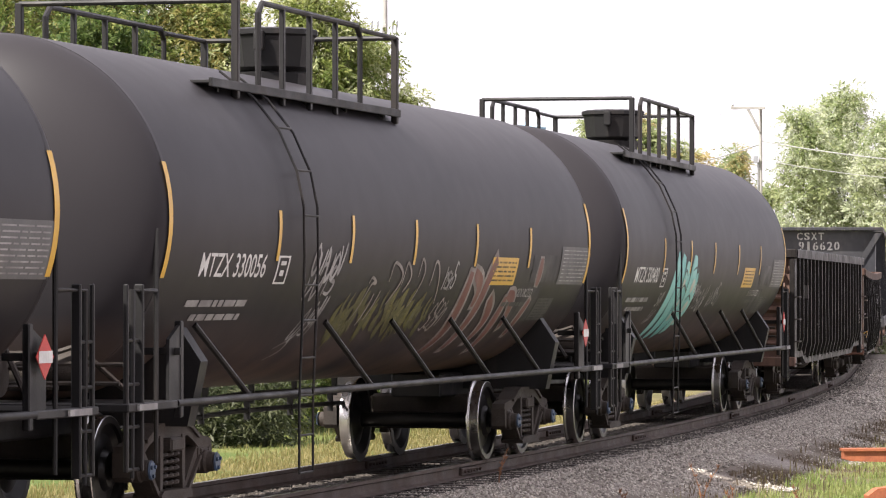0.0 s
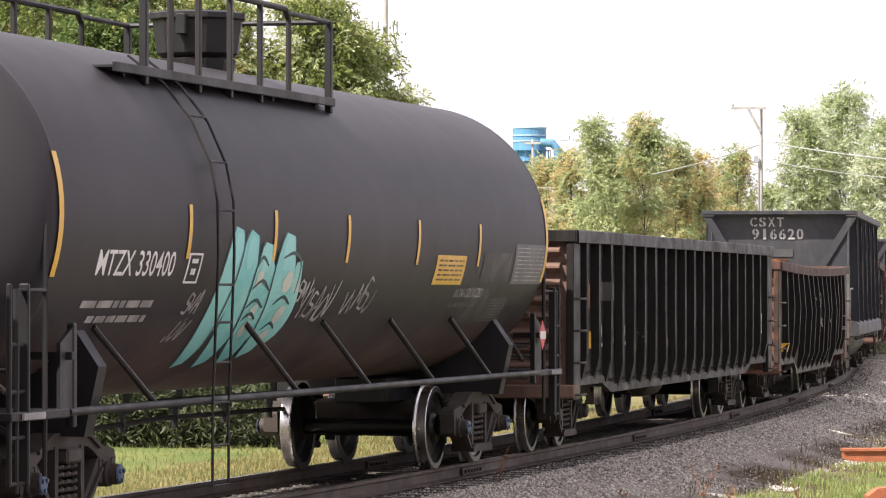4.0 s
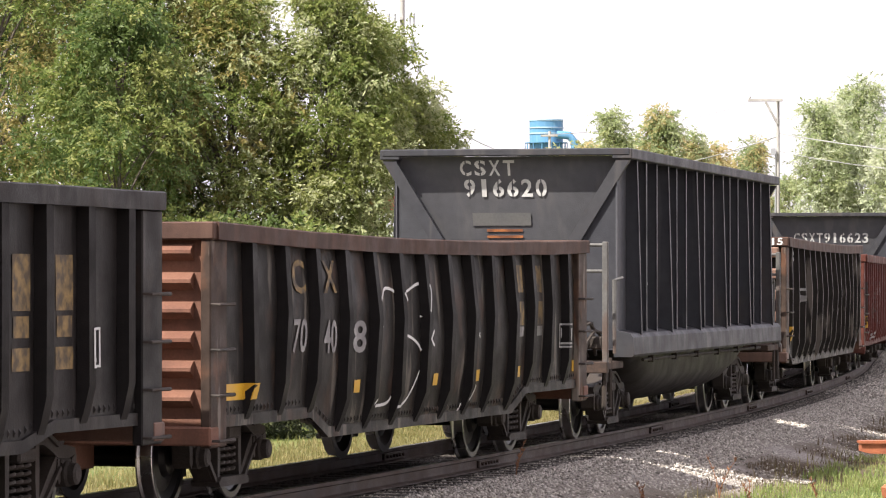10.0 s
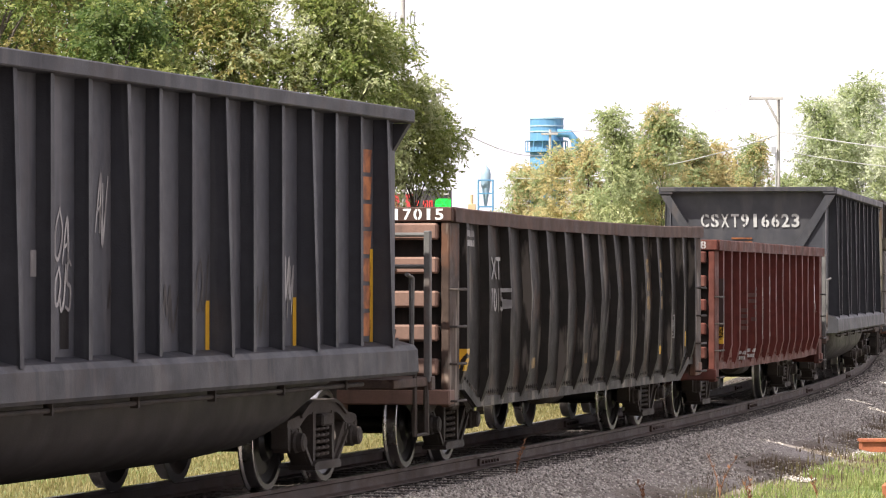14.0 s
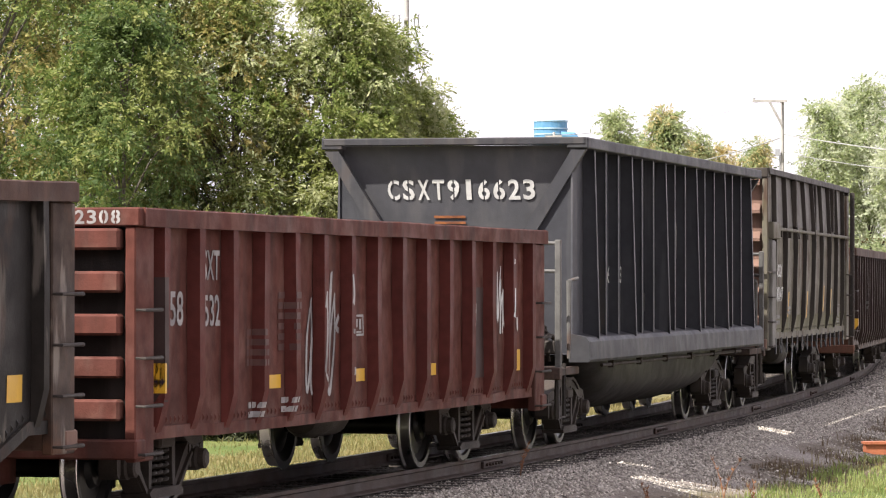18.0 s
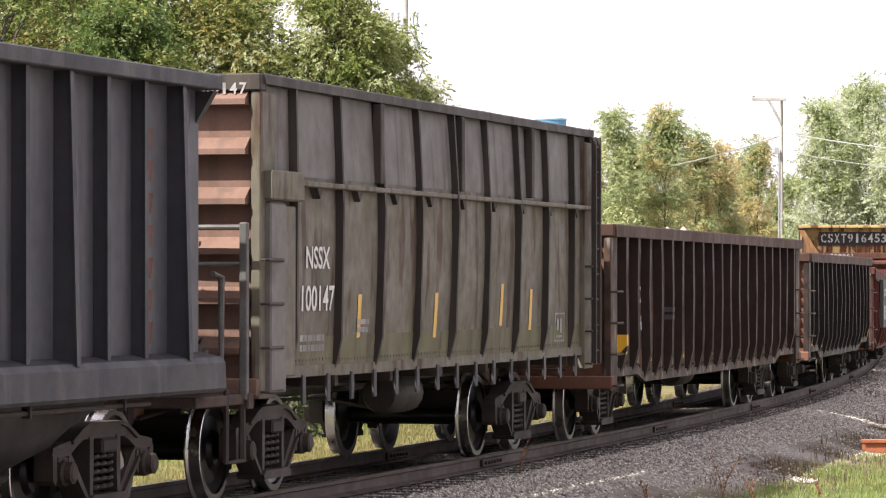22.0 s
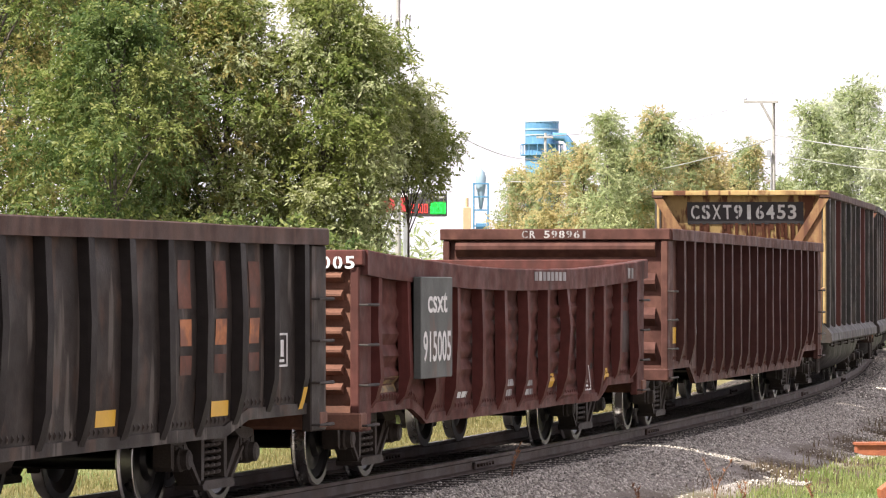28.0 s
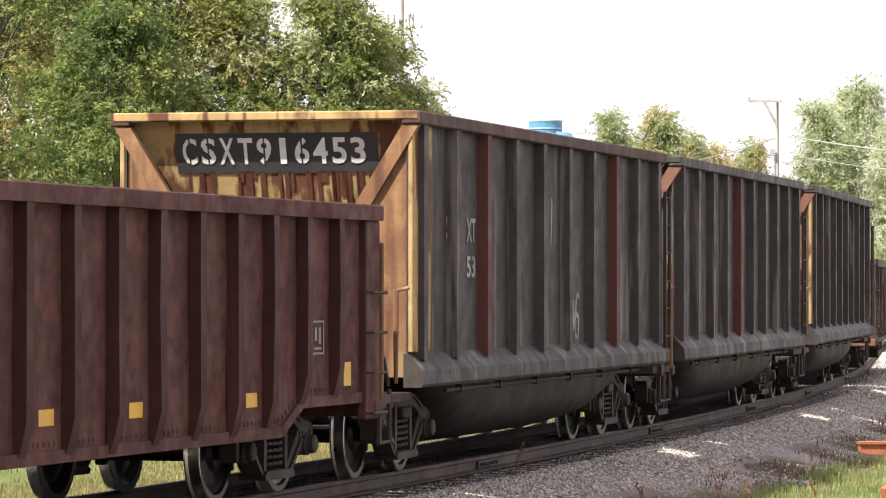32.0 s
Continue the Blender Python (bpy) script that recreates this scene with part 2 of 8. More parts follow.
    polewood=surface("silvered_pole_wood", (0.40, 0.385, 0.36), (0.31, 0.295, 0.275), 0.85, size=0.5, streak=(0.22, 0.205, 0.19), streak_amount=0.5, bump=0.3),
    wire=surface("aluminium_cable", (0.42, 0.42, 0.40), (0.34, 0.34, 0.33), 0.5, 0.4, bump=0),
    silo=surface("blue_silo_paint", (0.075, 0.20, 0.34), (0.10, 0.25, 0.38), 0.6, size=2.5, streak=(0.16, 0.30, 0.42), streak_amount=0.4, grain_amount=0.1, bump=0.03),
    silo_pale=surface("weathered_blue_grey_steel", (0.20, 0.29, 0.36), (0.28, 0.36, 0.42), 0.6, size=1.0, grain_amount=0.1, bump=0.02),
    silo_roof=surface("pale_blue_roof_paint", (0.30, 0.41, 0.50), (0.25, 0.37, 0.46), 0.6, size=2.5, grain_amount=0.1, bump=0.02),
    tan=surface("tan_machine_paint", (0.5, 0.36, 0.22), (0.4, 0.28, 0.17), 0.6, size=1.0),
    galv=surface("galvanised_steel", (0.42, 0.43, 0.44), (0.34, 0.35, 0.36), 0.45, 0.5, size=0.5, bump=0.03),
    board=surface("dark_sign_case", (0.03, 0.028, 0.03), (0.05, 0.045, 0.045), 0.6, bump=0.03),
    sign_red=surface("red_sign_face", (0.42, 0.05, 0.05), (0.3, 0.04, 0.045), 0.45, bump=0.02),
    orange_beam=surface("rusty_orange_beam", (0.36, 0.115, 0.052), (0.24, 0.075, 0.04), 0.7, size=0.2, spots=RUST, spots_amount=0.5, grain_amount=0.3),
    weed=surface("dry_weed_stalk", (0.26, 0.125, 0.065), (0.17, 0.085, 0.048), 0.85, size=0.1, bump=0),
)


def belly_bounce_tint(m):
    """patchy brown towards a tank's underside: ground bounce painted in along with dust"""
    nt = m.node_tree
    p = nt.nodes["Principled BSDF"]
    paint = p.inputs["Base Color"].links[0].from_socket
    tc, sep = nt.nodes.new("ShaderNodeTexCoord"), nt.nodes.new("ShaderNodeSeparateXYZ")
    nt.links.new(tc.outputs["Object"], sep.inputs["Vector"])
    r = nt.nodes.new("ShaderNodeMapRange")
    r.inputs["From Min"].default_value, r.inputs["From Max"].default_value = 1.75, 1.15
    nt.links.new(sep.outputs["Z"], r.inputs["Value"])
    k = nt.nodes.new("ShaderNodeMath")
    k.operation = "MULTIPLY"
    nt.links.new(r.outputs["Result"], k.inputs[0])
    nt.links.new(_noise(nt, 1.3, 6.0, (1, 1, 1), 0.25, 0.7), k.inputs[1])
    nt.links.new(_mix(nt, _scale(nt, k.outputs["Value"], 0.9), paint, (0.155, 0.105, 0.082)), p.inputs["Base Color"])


belly_bounce_tint(M["tank"])


def leaf_material(name, a, b, c, share=0.42):
    m = bpy.data.materials.new(name)
    m.use_nodes = True
    nt = m.node_tree
    p = nt.nodes["Principled BSDF"]
    g = nt.nodes.new("ShaderNodeNewGeometry")
    ramp = nt.nodes.new("ShaderNodeValToRGB")
    ramp.color_ramp.elements[0].color, ramp.color_ramp.elements[1].color = (*a, 1), (*c, 1)
    e = ramp.color_ramp.elements.new(0.55)
    e.color = (*b, 1)
    nt.links.new(g.outputs["Random Per Island"], ramp.inputs["Fac"])
    col = _mix(nt, _scale(nt, _noise(nt, 0.5, 3.0, lo=0.42, hi=0.6), 0.6), ramp.outputs["Color"], c)
    nt.links.new(col, p.inputs["Base Color"])
    p.inputs["Roughness"].default_value = 0.5
    p.inputs["Specular IOR Level"].default_value = 0.22
    tr = nt.nodes.new("ShaderNodeBsdfTranslucent")
    nt.links.new(_mix(nt, 0.5, col, tuple(min(1, x * 1.9) for x in b)), tr.inputs["Color"])
    mx = nt.nodes.new("ShaderNodeMixShader")
    mx.inputs["Fac"].default_value = share
    nt.links.new(p.outputs["BSDF"], mx.inputs[1])
    nt.links.new(tr.outputs["BSDF"], mx.inputs[2])
    nt.links.new(mx.outputs["Shader"], nt.nodes["Material Output"].inputs["Surface"])
    return m


M["leaf"] = leaf_material("green_leaf", (0.072, 0.108, 0.024), (0.140, 0.182, 0.045), (0.260, 0.262, 0.092))
# Dark copy of the leaf colours, with the brush's shade put in.
M["leaf_shade"] = leaf_material("shaded_brush_leaf", (0.022, 0.032, 0.014), (0.04, 0.052, 0.022), (0.07, 0.075, 0.035), 0.3)
M["leaf_dark"] = leaf_material("deep_green_leaf", (0.038, 0.070, 0.018), (0.068, 0.108, 0.029), (0.125, 0.158, 0.050))
# Paler copy of the green leaf: sunlight, and haze farther off, put in.
M["leaf_pale"] = leaf_material("pale_lit_leaf", (0.19, 0.235, 0.100), (0.31, 0.340, 0.165), (0.44, 0.44, 0.25))
# Distance haze is put into the paleness of these three leaf colours.
M["leaf_far"] = leaf_material("hazed_far_leaf", (0.160, 0.210, 0.090), (0.25, 0.30, 0.145), (0.36, 0.37, 0.205), 0.5)
M["leaf_far_gold"] = leaf_material("hazed_gold_leaf", (0.29, 0.275, 0.125), (0.40, 0.355, 0.175), (0.46, 0.36, 0.185), 0.5)
M["leaf_hazy"] = leaf_material("hazed_grey_green_leaf", (0.29, 0.335, 0.215), (0.39, 0.425, 0.285), (0.47, 0.48, 0.35), 0.5)
M["leaf_gold"] = leaf_material("yellowing_leaf", (0.120, 0.122, 0.035), (0.200, 0.188, 0.058), (0.315, 0.245, 0.095))
M["blade"] = leaf_material("lawn_blade", (0.115, 0.175, 0.044), (0.185, 0.245, 0.070), (0.30, 0.305, 0.125))
M["straw"] = leaf_material("dry_grass_blade", (0.12, 0.12, 0.045), (0.20, 0.18, 0.072), (0.30, 0.25, 0.115))
# Neutral brown of the added unseen woods, chosen for the cars' reflections.
M["leaf_brown"] = leaf_material("unseen_woods_leaf", (0.045, 0.046, 0.032), (0.07, 0.066, 0.045), (0.10, 0.085, 0.06))
M["lawn_pale"] = leaf_material("pale_lawn_blade", (0.085, 0.105, 0.028), (0.135, 0.150, 0.046), (0.23, 0.205, 0.085))
M["worn_rail"] = surface("worn_grey_rail_paint", (0.115, 0.112, 0.106), (0.068, 0.065, 0.062), 0.6, size=0.2, spots=(0.085, 0.048, 0.034), spots_amount=0.6, spec=0.25)
# Darker copy of the hopper paint: shade of ribs and corner sheets put in.
M["hop_rib"] = surface("shaded_blue_black_paint", (0.0380, 0.0390, 0.0450), (0.0480, 0.0485, 0.0540), 0.5, streak=(0.095, 0.093, 0.095), streak_amount=0.25, streak_edge=(0.6, 0.66), size=1.0, grain=9, grain_amount=0.3, spec=0.18)
M["deck_rust"] = surface("dusty_dark_deck_steel", (0.045, 0.034, 0.029), (0.10, 0.062, 0.046), 0.75, size=0.3, grain_amount=0.4, bump=0.2, spec=0.2)
M["rust_drip"] = surface("dark_rust_run", (0.075, 0.030, 0.020), (0.12, 0.050, 0.028), 0.8, size=0.2, bump=0.1, spec=0.1)
M["hop_rust"] = surface("rusty_yellow_trim", (0.17, 0.085, 0.045), (0.26, 0.155, 0.07), 0.75, streak=(0.075, 0.032, 0.022), streak_amount=0.8, spots=(0.30, 0.20, 0.09), spots_amount=0.6, size=0.5, spec=0.2)
M["matted"] = leaf_material("matted_brown_stalk", (0.07, 0.053, 0.036), (0.115, 0.088, 0.058), (0.17, 0.13, 0.085))
M["chip_top"] = surface("dull_grey_sheet", (0.160, 0.152, 0.140), (0.112, 0.105, 0.096), 0.6, streak=(0.058, 0.044, 0.036), streak_amount=0.6, streak_edge=(0.55, 0.65), spots=(0.075, 0.064, 0.054), spots_amount=0.45, size=0.7, grain=7, grain_amount=0.4, spec=0.2)
M["chip_low"] = surface("moss_stained_sheet", (0.150, 0.140, 0.092), (0.105, 0.100, 0.056), 0.65, streak=(0.045, 0.033, 0.023), streak_amount=0.6, spots=(0.105, 0.112, 0.040), spots_amount=0.6, size=0.5, spec=0.15)
M["gon_sooty"] = surface("sooty_rusted_steel", (0.029, 0.0238, 0.0205), (0.047, 0.037, 0.031), 0.58, streak=(0.125, 0.108, 0.092), streak_amount=0.6, streak_edge=(0.57, 0.64), streak_long=0.25, spots=(0.085, 0.048, 0.032), spots_amount=0.5, size=0.6, grain=7, grain_amount=0.6, spec=0.11, sheen=0.25)
# The shade on the rib flanks is put into this dark paint.
M["chip_rib"] = surface("shaded_rib_paint", (0.040, 0.034, 0.029), (0.026, 0.021, 0.018), 0.6, streak=(0.09, 0.08, 0.065), streak_amount=0.4, size=0.4, spec=0.2)
# Lighter copy of the hopper paint: part of the sunlight is in the colour.
M["hop_end"] = surface("sunlit_blue_grey_end_sheet", (0.080, 0.081, 0.090), (0.105, 0.104, 0.110), 0.55, streak=(0.135, 0.13, 0.13), streak_amount=0.4, size=1.0, grain=8, grain_amount=0.25, spec=0.25)
M["trough"] = surface("sooty_trough_steel", (0.0155, 0.0135, 0.0122), (0.023, 0.0195, 0.0170), 0.55, streak=(0.035, 0.028, 0.023), streak_amount=0.35, size=0.9, grain=8, grain_amount=0.3, spec=0.2)
M["chord_rust"] = surface("rust_brown_chord", (0.072, 0.040, 0.030), (0.045, 0.027, 0.022), 0.7, streak=(0.12, 0.07, 0.05), streak_amount=0.4, size=0.5, grain=8, grain_amount=0.5, spec=0.2)


for key, base in (("rib_black", (0.0120, 0.0105, 0.0102)), ("rib_red", (0.088, 0.0240, 0.0195)), ("rib_brown", (0.030, 0.0195, 0.0165)), ("rib_sooty", (0.0185, 0.0152, 0.0138)), ("rib_maroon", (0.080, 0.0240, 0.0200)), ("rib_plum", (0.050, 0.0205, 0.0172))):
    M[key] = surface(key + "_paint", base, tuple(c * 1.35 for c in base), 0.58, size=0.8, amount=0.5, grain=9, grain_amount=0.4, streak=tuple(c * 2.2 for c in base), streak_amount=0.3, streak_edge=(0.6, 0.68), spec=0.1, sheen=0.2)


M["rib_grey"] = surface("worn_black_rib_paint", (0.021, 0.0188, 0.017), (0.034, 0.029, 0.025), 0.55, size=0.5, streak=(0.20, 0.175, 0.15), streak_amount=0.5, streak_edge=(0.58, 0.64), streak_long=0.3, grain=9, grain_amount=0.4, spec=0.1)


def glow_material(name, col, power):
    m = bpy.data.materials.new(name)
    m.use_nodes = True
    p = m.node_tree.nodes["Principled BSDF"]
    p.inputs["Base Color"].default_value = (*[c * 0.3 for c in col], 1)
    p.inputs["Emission Color"].default_value = (*col, 1)
    p.inputs["Emission Strength"].default_value = power
    return m


M["led_green"] = glow_material("green_diodes", (0.02, 0.95, 0.10), 0.9)
M["led_red"] = glow_material("red_diodes", (0.95, 0.06, 0.05), 0.7)


def ground_material():
    """lawn, dry verge and dirt; ballast colour is on the stones and the bed beneath them"""
    m = bpy.data.materials.new("lawn_and_verge")
    m.use_nodes = True
    nt = m.node_tree
    p = nt.nodes["Principled BSDF"]
    p.inputs["Roughness"].default_value = 0.95
    p.inputs["Specular IOR Level"].default_value = 0.15
    at_ = nt.nodes.new("ShaderNodeAttribute")
    at_.attribute_name = "bed"
    dry = nt.nodes.new("ShaderNodeAttribute")
    dry.attribute_name = "dry"
    lawn = _mix(nt, _noise(nt, 0.35, 5.0, shift=False), (0.085, 0.115, 0.030), (0.135, 0.150, 0.045))
    lawn = _mix(nt, _scale(nt, _noise(nt, 9.0, 4.0, shift=False, lo=0.45, hi=0.7), 0.6), lawn, (0.05, 0.085, 0.025))
    straw = _mix(nt, _noise(nt, 0.8, 5.0, shift=False), (0.175, 0.150, 0.065), (0.105, 0.092, 0.045))
    straw = _mix(nt, _scale(nt, _noise(nt, 12.0, 4.0, shift=False, lo=0.45, hi=0.7), 0.5), straw, (0.11, 0.10, 0.05))
    gravel = _mix(nt, _noise(nt, 26.0, 3.0, shift=False, lo=0.35, hi=0.65), (0.36, 0.33, 0.30), (0.17, 0.15, 0.132))
    gravel = _mix(nt, _scale(nt, _noise(nt, 0.5, 5.0, shift=False), 0.45), gravel, (0.13, 0.10, 0.08))
    col = _mix(nt, dry.outputs["Fac"], lawn, straw)
    col = _mix(nt, at_.outputs["Fac"], col, gravel)
    soil = nt.nodes.new("ShaderNodeAttribute")
    soil.attribute_name = "soil"
    mud = _mix(nt, _noise(nt, 7.0, 5.0, shift=False), (0.12, 0.09, 0.062), (0.07, 0.052, 0.036))
    col = _mix(nt, soil.outputs["Fac"], col, mud)
    # Oily ground between the rails, darkened further by painted shade.
    oil_shade = nt.nodes.new("ShaderNodeAttribute")
    oil_shade.attribute_name = "oil_shade"
    col = _mix(nt, oil_shade.outputs["Fac"], col, (0.045, 0.038, 0.032))
    nt.links.new(col, p.inputs["Base Color"])
    b = nt.nodes.new("ShaderNodeBump")
    b.inputs["Strength"].default_value, b.inputs["Distance"].default_value = 0.8, 0.04
    nt.links.new(_noise(nt, 18.0, 5.0, shift=False, lo=0.2, hi=0.8), b.inputs["Height"])
    nt.links.new(b.outputs["Normal"], p.inputs["Normal"])
    return m


M["ground"] = ground_material()


# ---------------------------------------------------------------- mesh tools
class Shape:
    """vertices and faces gathered into one mesh"""

    def __init__(self):
        self.v, self.f = [], []

    def add(self, verts, faces):
        k = len(self.v)
        self.v += [tuple(p) for p in verts]
        self.f += [tuple(i + k for i in f) for f in faces]
        return self

    def box(self, x0, x1, y0, y1, z0, z1, c=0.0):
        """box with chamfered edges of width c"""
        if c <= 0:
            return self.add([(x, y, z) for z in (z0, z1) for y in (y0, y1) for x in (x0, x1)],
                            [(0, 2, 3, 1), (4, 5, 7, 6), (0, 1, 5, 4), (2, 6, 7, 3), (0, 4, 6, 2), (1, 3, 7, 5)])
        X, Y, Z = (x0, x1), (y0, y1), (z0, z1)
        idx, V = {}, []
        for i, j, k in itertools.product((0, 1), repeat=3):
            sx, sy, sz = (c, -c)[i], (c, -c)[j], (c, -c)[k]
            for ax, p in enumerate(((X[i], Y[j] + sy, Z[k] + sz), (X[i] + sx, Y[j], Z[k] + sz), (X[i] + sx, Y[j] + sy, Z[k]))):
                idx[i, j, k, ax] = len(V)
                V.append(p)
        F = []
        for i in (0, 1):
            q = [idx[i, 0, 0, 0], idx[i, 1, 0, 0], idx[i, 1, 1, 0], idx[i, 0, 1, 0]]
            F.append(q if i else q[::-1])
            q = [idx[0, i, 0, 1], idx[1, i, 0, 1], idx[1, i, 1, 1], idx[0, i, 1, 1]]
            F.append(q[::-1] if i else q)
            q = [idx[0, 0, i, 2], idx[1, 0, i, 2], idx[1, 1, i, 2], idx[0, 1, i, 2]]
            F.append(q if i else q[::-1])
        for a, b in itertools.product((0, 1), repeat=2):
            F.append((idx[0, a, b, 1], idx[1, a, b, 1], idx[1, a, b, 2], idx[0, a, b, 2]))
            F.append((idx[a, 0, b, 0], idx[a, 1, b, 0], idx[a, 1, b, 2], idx[a, 0, b, 2]))
            F.append((idx[a, b, 0, 0], idx[a, b, 1, 0], idx[a, b, 1, 1], idx[a, b, 0, 1]))
        for i, j, k in itertools.product((0, 1), repeat=3):
            F.append((idx[i, j, k, 0], idx[i, j, k, 1], idx[i, j, k, 2]))
        return self.add(V, F)

    def tube(self, p0, p1, r, n=8, r1=None, caps=True):
        p0, p1 = Vector(p0), Vector(p1)
        d = (p1 - p0).normalized()
        u = d.orthogonal().normalized()
        w = d.cross(u)
        r1 = r if r1 is None else r1
        V = [p + (u * math.cos(2 * math.pi * i / n) + w * math.sin(2 * math.pi * i / n)) * q for p, q in ((p0, r), (p1, r1)) for i in range(n)]
        F = [(i, (i + 1) % n, n + (i + 1) % n, n + i) for i in range(n)]
        if caps:
            F += [tuple(range(n))[::-1], tuple(range(n, 2 * n))]
        return self.add(V, F)

    def pipe(self, pts, r, n=6):
        """one bent tube through the points"""
        P = [Vector(p) for p in pts]
        D = [(P[min(i + 1, len(P) - 1)] - P[max(i - 1, 0)]).normalized() for i in range(len(P))]
        u = D[0].orthogonal().normalized()
        V = []
        for i, (p, d) in enumerate(zip(P, D)):
            u = (u - d * u.dot(d))
            u = u.normalized() if u.length > 1e-4 else d.orthogonal().normalized()
            w = d.cross(u)
            k = 1.0
            if 0 < i < len(P) - 1:
                k = 1 / max(0.55, d.dot((P[i + 1] - p).normalized()))
            V += [p + (u * math.cos(2 * math.pi * j / n) + w * math.sin(2 * math.pi * j / n)) * r * (1 + (k - 1) * 0.5) for j in range(n)]
        m = len(P)
        F = [(i * n + j, i * n + (j + 1) % n, (i + 1) * n + (j + 1) % n, (i + 1) * n + j) for i in range(m - 1) for j in range(n)]
        return self.add(V, F + [tuple(range(n))[::-1], tuple(range((m - 1) * n, m * n))])

    def prism(self, outline, a, b, axis="y"):
        """closed outline of (p, q) pairs pushed from a to b along the axis"""
        n = len(outline)
        put = {"x": lambda p, q, d: (d, p, q), "y": lambda p, q, d: (p, d, q), "z": lambda p, q, d: (p, q, d)}[axis]
        V = [put(p, q, d) for d in (a, b) for p, q in outline]
        F = [(i, (i + 1) % n, n + (i + 1) % n, n + i) for i in range(n)] + [tuple(range(n))[::-1], tuple(range(n, 2 * n))]
        return self.add(V, F)

    def lathe(self, prof, n=32, axis="x", off=(0, 0, 0)):
        """profile of (along, radius) turned about the axis"""
        put = {"x": lambda d, a, b: (d, a, b), "y": lambda d, a, b: (a, d, b), "z": lambda d, a, b: (a, b, d)}[axis]
        V, F = [], []
        for d, r in prof:
            for i in range(n):
                a = 2 * math.pi * i / n
                p = put(d, r * math.cos(a), r * math.sin(a))
                V.append((p[0] + off[0], p[1] + off[1], p[2] + off[2]))
        for k in range(len(prof) - 1):
            for i in range(n):
                j = (i + 1) % n
                F.append((k * n + i, k * n + j, k * n + n + j, k * n + n + i))
        F += [tuple(range(n))[::-1], tuple(range((len(prof) - 1) * n, len(prof) * n))]
        return self.add(V, F)

    def mesh(self, name, mat, smooth=35):
        me = bpy.data.meshes.new(name)
        me.from_pydata(self.v, [], self.f)
        bm = bmesh.new()
        bm.from_mesh(me)
        bmesh.ops.recalc_face_normals(bm, faces=bm.faces)
        bm.to_mesh(me)
        bm.free()
        for x in (mat if isinstance(mat, (list, tuple)) else [mat]):
            me.materials.append(x)
        if smooth:
            me.polygons.foreach_set("use_smooth", [True] * len(me.polygons))
            me.set_sharp_from_angle(angle=radians(smooth))
        return me


def part(name, shape, mat, parent, label="", m=None, smooth=35):
    """one mesh object under a thing or a part; shape may be a Shape or a mesh to share"""
    me = shape if isinstance(shape, bpy.types.Mesh) else shape.mesh(name, mat, smooth)
    ob = new(name, me)
    ob.parent = parent
    if m is not None:
        ob.matrix_basis = m
    return tagged(ob, label) if label else ob


def thing(name, shape, mat, label, category, group="", kind="", m=None, smooth=35):
    ob = new(name, shape.mesh(name, mat, smooth) if shape is not None else None)
    if m is not None:
        ob.matrix_basis = m
    return tagged(ob, label, category, group, kind)


def letters(text, size, width=None, weight=0.024):
    """flat lettering, its middle at the origin, in the xy plane"""
    c = bpy.data.curves.new("letters", "FONT")
    c.body, c.size, c.align_x, c.align_y, c.extrude, c.offset = text, size / 0.72, "CENTER", "CENTER", 0.0, weight * size
    c.resolution_u = 3
    o = bpy.data.objects.new("letters", c)
    scene.collection.objects.link(o)
    me = bpy.data.meshes.new_from_object(o.evaluated_get(bpy.context.evaluated_depsgraph_get()))
    bpy.data.objects.remove(o)
    bpy.data.curves.remove(c)
    xs = [v.co.x for v in me.vertices]
    if width:
        k = width / max(1e-6, max(xs) - min(xs))
        for v in me.vertices:
            v.co.x *= k
    return me


def stencil(text, size, width, weight=0.03):
    """one mesh for each character, evenly spaced; round characters are cut by narrow bridges"""
    step = width / len(text)
    out = []
    for i, ch in enumerate(text):
        if ch == " ":
            continue
        me = letters(ch, size, step * (0.34 if ch in "1I" else 0.78), weight)
        ys = [v.co.y for v in me.vertices]
        k, c = size / (max(ys) - min(ys)), (max(ys) + min(ys)) / 2
        for v in me.vertices:
            v.co.y = (v.co.y - c) * k
        if ch in "0689CSO":
            bm = bmesh.new()
            bm.from_mesh(me)
            g = step * 0.045
            for q in (-g, g):
                bmesh.ops.bisect_plane(bm, geom=bm.verts[:] + bm.edges[:] + bm.faces[:], plane_co=(q, 0, 0), plane_no=(1, 0, 0))
            bmesh.ops.delete(bm, geom=[f for f in bm.faces if abs(f.calc_center_median().x) < g], context="FACES")
            bm.to_mesh(me)
            bm.free()
        for v in me.vertices:
            v.co.x += (i + 0.5) * step - width / 2
        out.append(me)
    return out


def islands(me):
    """one mesh for each separate letter"""
    n = len(me.vertices)
    root = list(range(n))

    def find(i):
        while root[i] != i:
            root[i] = root[root[i]]
            i = root[i]
        return i

    for p in me.polygons:
        a = find(p.vertices[0])
        for v in p.vertices[1:]:
            root[find(v)] = a
    groups = collections.OrderedDict()
    for p in me.polygons:
        groups.setdefault(find(p.vertices[0]), []).append(tuple(p.vertices))
    out = []
    for faces in groups.values():
        used = sorted({v for f in faces for v in f})
        at_ = {v: i for i, v in enumerate(used)}
        m2 = bpy.data.meshes.new("letter")
        m2.from_pydata([tuple(me.vertices[v].co) for v in used], [], [tuple(at_[v] for v in f) for f in faces])
        out.append(m2)
    bpy.data.meshes.remove(me)
    return out


ON_SIDE = pose(0, 0, 0, 90, 0, 0)        # facing -Y, reading along +X
ON_END = pose(0, 0, 0, 90, 0, -90)       # facing -X, reading along -Y


